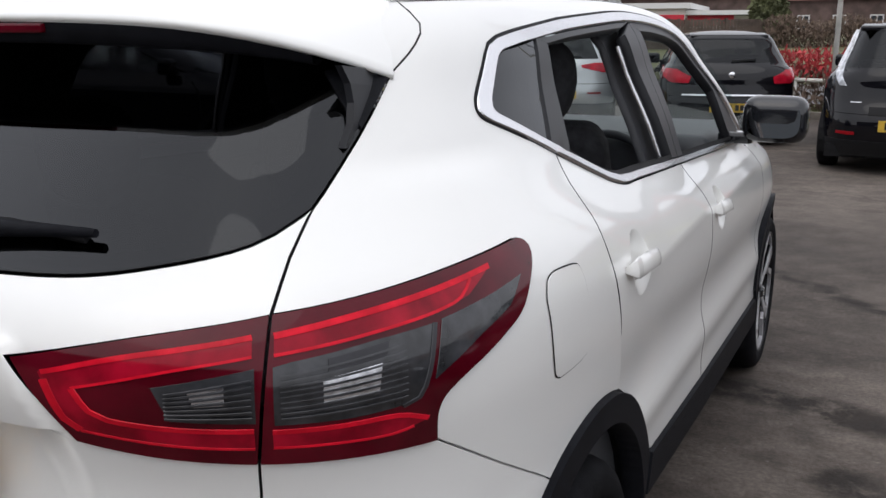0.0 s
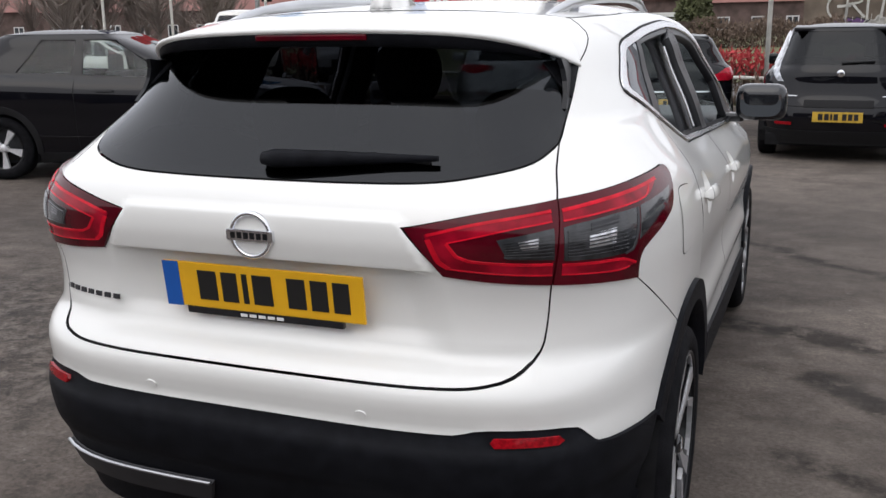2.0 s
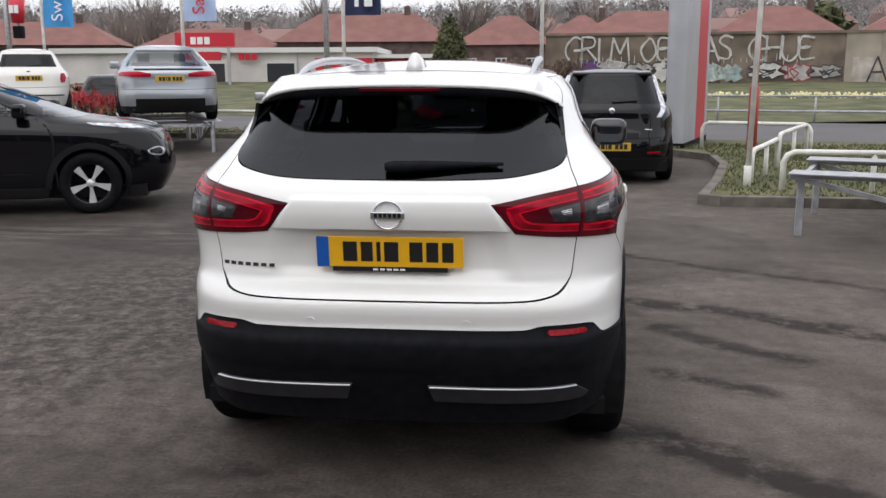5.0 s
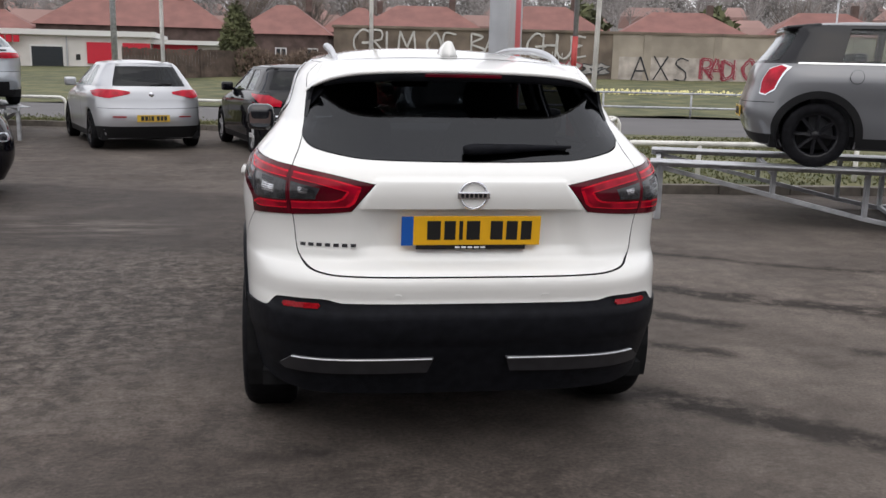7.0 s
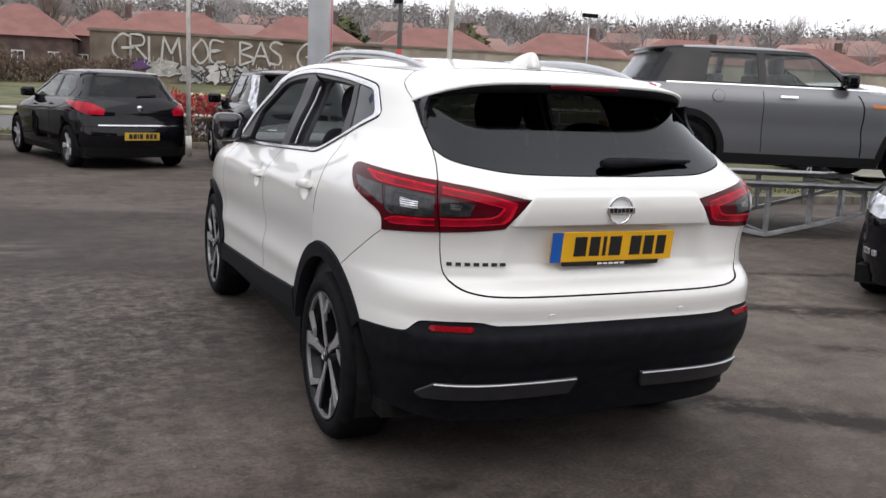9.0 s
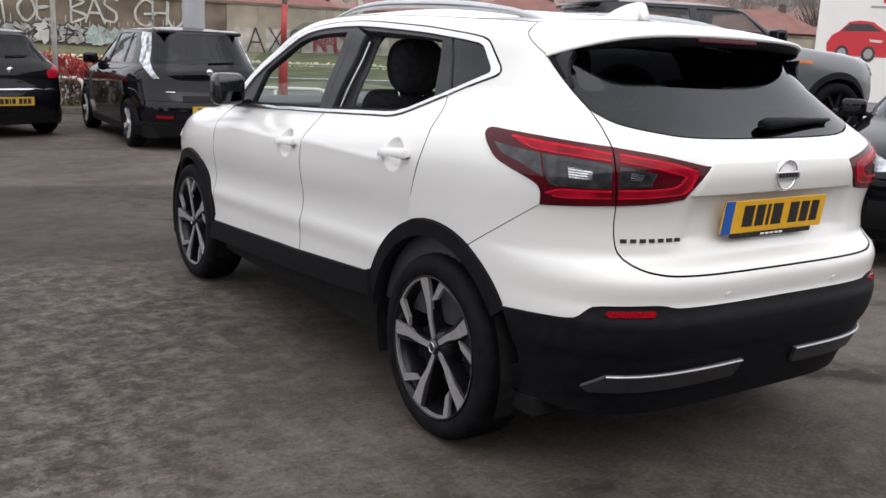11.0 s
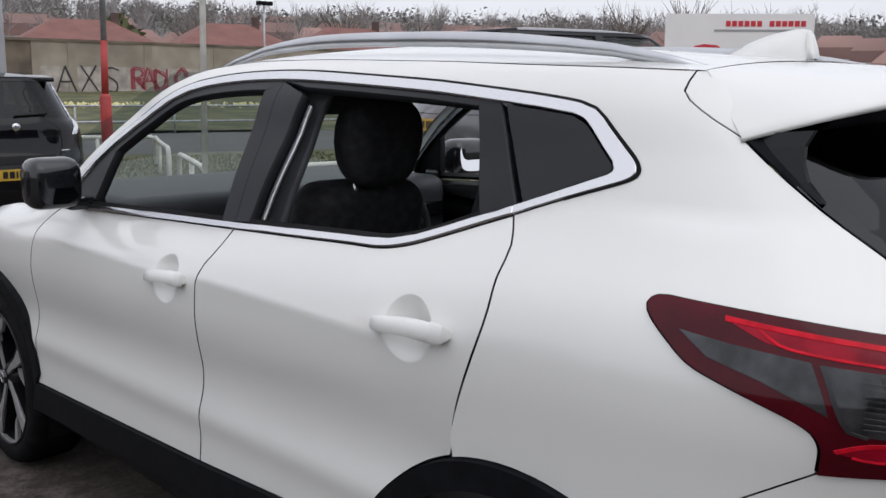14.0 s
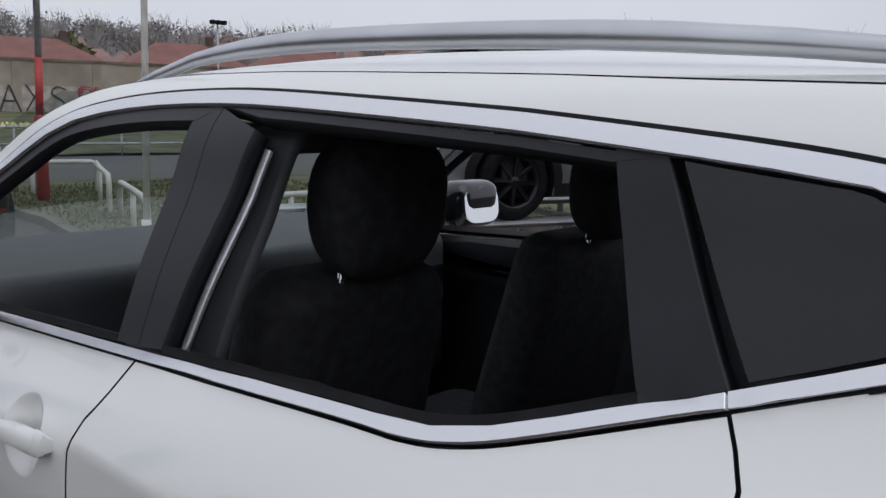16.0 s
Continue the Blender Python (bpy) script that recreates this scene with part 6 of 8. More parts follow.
        frame_piece("door_top_frame", loop_of([(s, top(s) - 0.022) for s in np.linspace(2.244, 1.282, 20)], [(s, top(s) - 0.036) for s in np.linspace(1.37, 2.12, 20)]))
        frame_piece("door_top_frame", loop_of([(s, top(s) - 0.022) for s in np.linspace(3.36, 2.25, 24)], [(s, top(s) - 0.045 - 0.02 * max(0, (s - 2.8))) for s in np.linspace(2.31, 3.14, 20)], [(3.20, 1.10), (3.42, low(3.42) + 0.017)]))
        frame_piece("window_seal", loop_of([(s, low(s) + 0.016) for s in np.linspace(1.275, 2.19, 24)], [(s, low(s) + 0.03) for s in np.linspace(2.19, 1.275, 24)]), SEAL)
        frame_piece("window_seal", loop_of([(s, low(s) + 0.016) for s in np.linspace(2.335, 3.3, 24)], [(s, low(s) + 0.03) for s in np.linspace(3.3, 2.335, 24)]), SEAL)
        quarter_glass = loop_of([(1.155, 1.262), (1.262, 1.444), (1.06, 1.428)], spline([(1.04, 1.424), (1.008, 1.408), (0.966, 1.364), (0.948, 1.344), (0.946, 1.335), (0.954, 1.327), (0.985, 1.316), (1.08, 1.285)], 0.006))
        P("quarter_window", quarter_glass, TINTED, side=sd, off=-0.003, thick=0.004, gap=0.004, res=0.05)
        # wheels
        wheel(car, RW - 0.02, sd)
        wheel(car, FW, sd)
        # mirror
        mir = new("door_mirror")
        mir.parent = car
        bm = bmesh.new()
        bm_box(bm, (0.822, 2.70, 1.078), (1.04, 2.83, 1.240), 0.062, segments=5)
        # the near-side mirror is turned in a little
        narrow = 1.0 if sd > 0 else 0.76
        for v in bm.verts:
            v.co.x = 0.822 + (v.co.x - 0.822) * narrow
            v.co.x *= sd
        bmesh.ops.recalc_face_normals(bm, faces=bm.faces)
        smooth(part("mirror_housing", bm, GLOSS_BLACK, mir))
        bm = bmesh.new()
        ring = []
        for k in range(28):
            a = 2 * math.pi * k / 28
            ca, sa = math.cos(a), math.sin(a)
            ring.append((sd * (0.822 + (0.108 + 0.086 * math.copysign(abs(ca) ** 0.55, ca)) * narrow), 2.699, 1.159 + 0.060 * math.copysign(abs(sa) ** 0.6, sa)))
        ring = [(q[0], q[1] + (q[2] - 1.107) * 0.12 - 0.004, q[2]) for q in ring]
        face = [bm.verts.new(q) for q in ring]
        bm.faces.new(face)
        back = [bm.verts.new((q[0], q[1] + 0.03, q[2])) for q in ring]
        for k in range(28):
            bm.faces.new((face[k], back[k], back[(k + 1) % 28], face[(k + 1) % 28]))
        bmesh.ops.recalc_face_normals(bm, faces=bm.faces)
        part("mirror_glass", bm, MIRROR, mir)
        bm = bmesh.new()
        bm_box(bm, (0.74, 2.74, 1.068), (0.86, 2.82, 1.11), 0.014)
        for v in bm.verts:
            v.co.x *= sd
        bmesh.ops.recalc_face_normals(bm, faces=bm.faces)
        part("mirror_stalk", bm, GLOSS_BLACK, mir)
        # roof rail
        path = [(sd * (0.478 + 0.03 * math.sin(math.pi * k / 14)), y, z) for k, (y, z) in enumerate(spline([(0.745, 1.508), (0.83, 1.528), (0.95, 1.548), (1.2, 1.570), (1.5, 1.582), (1.9, 1.585), (2.2, 1.566), (2.36, 1.537), (2.48, 1.508)], 0.10))]
        bm = bmesh.new()
        n = len(path)
        bm_tube(bm, path, [0.009 + 0.009 * min(1, 4 * k / n, 4 * (n - 1 - k) / n) for k in range(n)], 12)
        bmesh.ops.recalc_face_normals(bm, faces=bm.faces)
        part("roof_rail", bm, ALU, car)
        P("roof_gutter", strip(SUV, [(s - 0.004, z + 0.001) for s, z in DLO_REAR[20:-1]] + [(s, z + 0.003) for s, z in DLO_TOP[1:-6]], 0.005), SEAL, side=sd, off=0.002, thick=0.006, gap=0, res=0.03)
    # tail
    gate = loop_of(GLASS_LOW[::-1], GATE_UP[::-1], LAMP_TOP_IN, LAMP_TIP, LAMP_LOW_IN, GATE_DOWN)
    tailgate = P("tailgate", gate, WHITE, side=0, res=0.010, relief=recess, thick=0.008, gap=0.003, edge=SEAL)
    for sd in (1, -1):
        lamp = P("gate_lamp", loop_of(LAMP_TOP_IN, LAMP_TIP, LAMP_LOW_IN, spline([(0.526, 0.960), (0.533, 1.05), (0.54, 1.133)])), RED_LENS, side=sd, off=0.006, thick=0.03, gap=0.003, res=0.02, label="dark red tail lamp with smoked insert")
        Q = lambda nm, lp, m, pr, o=0.008, **k: panel(nm, SUV, lp, m, pr, side=sd, off=o, thick=k.pop("thick", 0.006), gap=0, res=0.014, **k)
        Q("red_band", loop_of([(0.524, 1.111), (0.408, 1.090), (0.322, 1.066), (0.345, 1.010), (0.36, 0.998), (0.444, 0.990), (0.524, 0.985), (0.524, 1.010), (0.41, 1.014), (0.376, 1.024), (0.358, 1.050), (0.45, 1.078), (0.524, 1.091)]), RED_MID, lamp, 0.0070)
        Q("light_bar", strip(SUV, lamp_line([(0.524, 1.111), (0.408, 1.090), (0.326, 1.066)]), 0.0055), RED_BAR, lamp)
        Q("light_bar", strip(SUV, lamp_line([(0.524, 1.092), (0.45, 1.078), (0.358, 1.052)]), 0.003), RED_BAR, lamp)
        Q("light_bar", strip(SUV, lamp_line([(0.358, 1.051), (0.374, 1.026), (0.392, 1.017), (0.45, 1.011), (0.524, 1.008)]), 0.0055), RED_BAR, lamp)
        Q("light_bar", strip(SUV, lamp_line([(0.328, 1.058), (0.346, 1.012), (0.362, 0.999)]), 0.008), RED_BAR, lamp)
        Q("light_bar", strip(SUV, lamp_line([(0.362, 0.998), (0.444, 0.989), (0.524, 0.984)]), 0.003), RED_BAR, lamp)
        Q("clear_insert", loop_of([(0.526, 1.080), (0.436, 1.060), (0.452, 1.022), (0.526, 1.018)]), SMOKED, lamp, 0.0075)
        Q("reflector", loop_of([(0.500, 1.064), (0.468, 1.058), (0.474, 1.040), (0.500, 1.042)]), LAMP_CLEAR, lamp, 0.0090)
        for k in range(7):
            Q("rib", strip(SUV, [(0.523, 1.026 + 0.007 * k), (0.448, 1.026 + 0.0045 * k)], 0.0022), SMOKED, lamp, 0.0110)
    bumper = loop_of([(0.0, 0.7435)], [(a, b - 0.0035) for a, b in GATE_DOWN[::-1]], LAMP_LOW, BUMPER_SEAM, arc(SUV, RW, HUB, R_ARCH, 117, 147), COLOUR_EDGE)
    P("rear_bumper", bumper, WHITE, side=0, res=0.022, gap=0.002, thick=0.008, edge=SEAL)
    lower = loop_of(COLOUR_EDGE[::-1], arc(SUV, RW, HUB, R_CLAD + 0.06, 148, 172), [(0.80, 0.36), (0.72, 0.30), (0.5, 0.27), (0.0, 0.27)])
    ledge = lambda s, z: 0.012 * np.clip((0.632 - z) / 0.02, 0, 1) - 0.006 * np.clip((0.50 - z) / 0.03, 0, 1)
    P("bumper_lower", lower, CLADDING, side=0, off=-0.004, res=0.03, gap=0.002, relief=ledge)
    for sd in (1, -1):
        refl = P("rear_reflector", loop_of([(0.428, 0.646), (0.532, 0.642), (0.540, 0.632), (0.530, 0.624), (0.428, 0.627), (0.422, 0.637)]), RED_REFLECTOR, side=sd, off=0.006, thick=0.02, gap=0, res=0.03)
        skid = P("skid_trim", loop_of([(0.11, 0.437), (0.52, 0.428), (0.575, 0.385), (0.555, 0.368), (0.13, 0.378)]), SKID, side=sd, off=0.016, thick=0.04, gap=0, res=0.04)
        P("skid_trim_edge", strip(SUV, [(0.115, 0.437), (0.30, 0.435), (0.52, 0.429)], 0.003), ALU, side=sd, off=0.019, thick=0.008, gap=0, res=0.04)
        sensor = P("parking_sensor", [(0.212 + 0.011 * math.cos(a), 0.676 + 0.010 * math.sin(a)) for a in np.linspace(0, 2 * math.pi, 16, endpoint=False)], WHITE, side=sd, off=0.004, thick=0.008, gap=0, res=0.02)
    # rear window and wiper
    glass = loop_of(GLASS_LOW[::-1], GLASS_SIDE, [(0.70, 1.42), (0.55, 1.452), (0.3, 1.46), (0.0, 1.462)])
    P("rear_window", glass, TINTED, side=0, off=0.001, thick=0.005, gap=0.004, res=0.04)
    P("rear_window_band", loop_of(spline([(0.0, 1.162), (0.318, 1.168), (0.42, 1.182), (0.516, 1.204), (0.574, 1.234), (0.70, 1.40)]), [(0.67, 1.40), (0.555, 1.245), (0.50, 1.216), (0.41, 1.194), (0.31, 1.180), (0.0, 1.175)]), SEAL, side=0, off=-0.004, thick=0.003, gap=0, res=0.03)
    return car


def mirrored(bm):
    bmesh.ops.mirror(bm, geom=bm.verts[:] + bm.edges[:] + bm.faces[:], axis="X", merge_dist=0.0005)


MIRROR = material("mirror_glass", (0.82, 0.84, 0.86), 0.02, 1.0)
car = suv()


def edge_at(s):
    return float(np.interp(s, [q[0] for q in ROOF_EDGE], [q[1] for q in ROOF_EDGE]))


def roof_and_spoiler():
    # roof skin: crowned between the two roof edges
    ys = np.linspace(0.72, 2.62, 44)
    us = np.linspace(-1, 1, 41)
    verts, faces = [], []
    for y in ys:
        s = SUV.s_of(y, 1.5) if y < 1.3 else SUV.sm + (y - 1.3) / SUV.K
        ze = edge_at(s)
        xe = abs(SUV.at(np.array([s]), np.array([ze]))[0][0])
        top = float(ease(y, [0.44, 0.77, 0.95, 1.5, 2.0, 2.45, 2.7], [1.497, 1.540, 1.554, 1.583, 1.580, 1.535, 1.47]))
        for u in us:
            verts.append((u * xe, y, ze + (top - ze) * (1 - abs(u) ** 2.6)))
    n = len(us)
    faces = [(i * n + j, i * n + j + 1, (i + 1) * n + j + 1, (i + 1) * n + j) for i in range(len(ys) - 1) for j in range(n - 1)]
    raw("roof", verts, faces, WHITE, car, shade=True)
    # spoiler: roof carried on over the glass, with a dark underside
    verts, faces, under = [], [], []
    vs = np.linspace(0, 1, 12)
    for u in us:
        a = abs(u)
        # back edge: from the middle out to the tip beside the glass
        by = 0.365 + 0.242 * a ** 6.5
        bx = u * 0.606
        bz = 1.487 - 0.022 * a ** 2 - 0.068 * a ** 7
        y0 = 0.716
        s = SUV.s_of(y0, 1.5)
        ze, xe = edge_at(s), abs(SUV.at(np.array([s]), np.array([edge_at(s)]))[0][0])
        z0 = ze + (1.533 - ze) * (1 - a ** 2.6)
        for v in vs:
            x = u * xe + (bx - u * xe) * v
            y = y0 + (by - y0) * v
            z = z0 + (bz - z0) * v + 0.010 * math.sin(math.pi * v) * (1 - a ** 4)
            verts.append((x, y, z))
    m = len(vs)
    faces = [(j * m + i, j * m + i + 1, (j + 1) * m + i + 1, (j + 1) * m + i) for j in range(len(us) - 1) for i in range(m - 1)]
    # rolled back edge
    k0 = len(verts)
    for j, u in enumerate(us):
        x, y, z = verts[j * m + m - 1]
        verts.append((x, y - 0.002, z - 0.008))
        verts.append((x * 0.995, y + 0.010, z - 0.016 + 0.008 * abs(u) ** 6))
    for j in range(len(us) - 1):
        a, b = j * m + m - 1, (j + 1) * m + m - 1
        c, d = k0 + 2 * j, k0 + 2 * j + 2
        faces += [(a, c, d, b), (c, c + 1, d + 1, d)]
    raw("rear_spoiler", verts, [f[::-1] for f in faces], WHITE, car, shade=True)
    uv, uf = [], []
    for j, u in enumerate(us):
        x, y, z = verts[k0 + 2 * j + 1]
        uv += [(x * 0.99, y + 0.002, z + 0.002), (x * 0.97, y + 0.13, z - 0.004 + 0.012 * (1 - abs(u))), (x * 0.95, 0.70, 1.462)]
    uf = [(3 * j + i, 3 * j + i + 1, 3 * j + i + 4, 3 * j + i + 3) for j in range(len(us) - 1) for i in (0, 1)]
    # black lip under the white edge
    lv, lf = [], []
    lip = [(j, u) for j, u in enumerate(us) if abs(u) < 0.91]
    for j, u in lip:
        x, y, z = verts[k0 + 2 * j + 1]
        h = 0.024 * (1 - abs(u) ** 5)
        for d, e in ((0.0, 0.004), (0.002, -h), (0.012, -h - 0.003), (0.030, -h + 0.004)):
            lv.append((x * 0.99, y - 0.006 + d, z + e))
    lf = [(4 * j + i, 4 * j + i + 1, 4 * j + i + 5, 4 * j + i + 4) for j in range(len(lip) - 1) for i in range(3)]
    raw("spoiler_lip", lv, lf, CLADDING, car, shade=True)
    raw("spoiler_underside", uv, uf, SATIN_BLACK, car, shade=True)
    # high brake lamp let into the back edge
    bm = bmesh.new()
    bm_box(bm, (-0.150, 0.362, 1.458), (0.150, 0.385, 1.473), 0.004)
    for v in bm.verts:
        v.co.y += 0.242 * abs(v.co.x / 0.606) ** 6.5
    part("high_brake_lamp", bm, RED_LENS, car)
    # black blades that close the gap between the spoiler tips and the glass
    line = [(0.0, 1.300), (0.25, 1.330), (0.5, 1.356), (0.75, 1.380), (1.0, 1.402)]
    for sd in (1, -1):
        verts = []
        for k, z in line:
            g = float(np.interp(z, [q[1] for q in GLASS_SIDE], [q[0] for q in GLASS_SIDE])) - 0.012
            b = SUV.at(np.array([sd * g]), np.array([z]), 0.0)[0]
            out = 0.006 + 0.105 * k ** 1.5
            for dx, dy in ((0.006, 0.0), (-0.006, 0.0), (-0.006, -out), (0.006, -out)):
                verts.append((b[0] + dx - sd * 0.012 * k, b[1] + dy, b[2] + 0.10 * -dy))
        n = len(line)
        faces = [(4 * i + j, 4 * i + (j + 1) % 4, 4 * i + 4 + (j + 1) % 4, 4 * i + 4 + j) for i in range(n - 1) for j in range(4)] + [(0, 1, 2, 3), (4 * n - 1, 4 * n - 2, 4 * n - 3, 4 * n - 4)]
        bm = bmesh.new()
        vs2 = [bm.verts.new(v) for v in verts]
        for f in faces:
            bm.faces.new([vs2[i] for i in f])
        bmesh.ops.recalc_face_normals(bm, faces=bm.faces)
        part("spoiler_blade", bm, SATIN_BLACK, car)
    # dark cheeks beside the glass, under the spoiler tips
    for sd in (1, -1):
        panel("spoiler_cheek", SUV, loop_of([(0.706, 1.388), (0.680, 1.394), (0.640, 1.404), (0.605, 1.40), (0.635, 1.345), (0.652, 1.322)]), CLADDING, car, side=sd, off=0.005, thick=0.006, gap=0, res=0.03)
    # shark fin aerial
    prof = [(0.965, 1.552), (0.92, 1.577), (0.87, 1.596), (0.82, 1.606), (0.793, 1.607), (0.781, 1.601), (0.775, 1.572), (0.772, 1.541)]
    verts, faces = [], []
    for y, z in prof:
        w = 0.033 * max(0.0, 1 - (z - 1.545) / 0.072) ** 0.8 + 0.004
        verts += [(-w, y, z), (w, y, z)]
    base = [(0.955, 1.545), (0.86, 1.545), (0.772, 1.535)]
    i0 = len(verts)
    for y, z in base:
        w = 0.036 if y < 0.93 else 0.012
        verts += [(-w, y, z), (w, y, z)]
    n = len(prof)
    faces = [(2 * i, 2 * i + 1, 2 * i + 3, 2 * i + 2) for i in range(n - 1)]
    for sd in (0, 1):
        side = [2 * i + sd for i in range(n)] + [i0 + 4 + sd, i0 + 2 + sd, i0 + sd]
        faces.append(side if sd else side[::-1])
    bm = bmesh.new()
    bvs = [bm.verts.new(v) for v in verts]
    for f in faces:
        bm.faces.new([bvs[i] for i in f])
    bmesh.ops.recalc_face_normals(bm, faces=bm.faces)
    bmesh.ops.bevel(bm, geom=list(bm.edges), offset=0.004, segments=2, affect="EDGES")
    smooth(part("aerial_fin", bm, WHITE, car))


roof_and_spoiler()


def tail_details():
    # number plate with bars for its characters
    tilt = pose(0, 0.094, 0.909, 7)
    plate = part("number_plate", bmesh.new(), PLATE_YELLOW, car)
    bm = bmesh.new()
    bm_box(bm, (-0.26, -0.004, -0.0555), (0.26, 0.004, 0.0555), 0.003, tilt)
    bm.to_mesh(plate.data)
    bm.free()
    box("blue_band", (-0.26, -0.0052, -0.0555), (-0.216, -0.0038, 0.0555), PLATE_BLUE, plate, m=tilt)
    x = -0.165
    for w in (0.05, 0.042, 0.014, 0.05, 0.0, 0.046, 0.042, 0.04):
        if not w:
            x += 0.026
            continue
        box("character_bar", (x, -0.0055, -0.034), (x + w, -0.0038, 0.038), INK, plate, m=tilt)
        x += w + 0.0135
    box("plate_surround", (-0.205, -0.005, -0.071), (0.205, 0.006, -0.0545), GLOSS_BLACK, plate, m=tilt)
    for k in range(5):
        box("lettering_bar", (-0.06 + 0.024 * k, -0.0062, -0.067), (-0.042 + 0.024 * k, -0.0048, -0.060), WHITE_INK, plate, m=tilt)
    # round chrome badge with a bar across
    m = pose(0, 0.070, 1.044, 2)
    bm = bmesh.new()
    lathe(bm, [(0.044, 0.0), (0.044, -0.007), (0.049, -0.0105), (0.054, -0.007), (0.054, 0.0)], 40, "y")
    bmesh.ops.recalc_face_normals(bm, faces=bm.faces)
    bmesh.ops.transform(bm, matrix=m, verts=bm.verts)
    badge = part("badge", bm, CHROME, car)
    box("badge_bar", (-0.0600, -0.013, -0.013), (0.0600, 0.0, 0.013), CHROME, badge, bevel=0.004, m=m)
    for k in range(6):
        box("badge_mark", (-0.047 + 0.0165 * k, -0.0142, -0.007), (-0.036 + 0.0165 * k, -0.0125, 0.007), SEAL, badge, m=m)
    # model name: plain bars
    for k in range(7):
        s0 = 0.506 - k * 0.0245
        panel("name_bar", SUV, [(s0, 0.843), (s0 - 0.015, 0.843), (s0 - 0.015, 0.855), (s0, 0.855)], SKID, car, side=-1, off=0.004, thick=0.004, gap=0, res=0.03)
    # rear wiper
    wiper = new("rear_wiper")
    wiper.parent = car
    a = SUV.at(np.array([0.005]), np.array([1.184]), 0.02)[0]
    b = SUV.at(np.array([0.345]), np.array([1.197]), 0.016)[0]
    a, b = Vector(a), Vector(b)
    bm = bmesh.new()
    bm_tube(bm, [a + (b - a) * k for k in (-0.08, 0, 0.35, 0.7, 1.0)], [0.014, 0.022, 0.018, 0.011, 0.006], 8)
    bmesh.ops.recalc_face_normals(bm, faces=bm.faces)
    part("wiper_arm", bm, CLADDING, wiper)
    bm = bmesh.new()
    bm_tube(bm, [a + (b - a) * k + Vector((0, 0.004, -0.012 + 0.02 * math.sin(math.pi * k))) for k in (0.05, 0.3, 0.6, 0.95)], 0.007, 6)
    bmesh.ops.recalc_face_normals(bm, faces=bm.faces)
    part("wiper_blade", bm, SEAL, wiper)
    # fuel flap on the right flank
    flap = spline([(0.900, 1.064), (0.908, 1.088), (0.930, 1.099), (1.000, 1.094), (1.024, 1.084), (1.034, 1.058), (1.046, 0.972), (1.040, 0.944), (1.016, 0.932), (0.950, 0.930), (0.924, 0.936), (0.914, 0.962), (0.900, 1.064)], 0.01)[:-1]
    panel("fuel_flap_seam", SUV, flap, SEAL, car, side=1, off=0.0008, thick=0, gap=0, res=0.03)
    panel("fuel_flap", SUV, flap, WHITE, car, side=1, off=0.002, thick=0.003, gap=0.005, res=0.03)


tail_details()


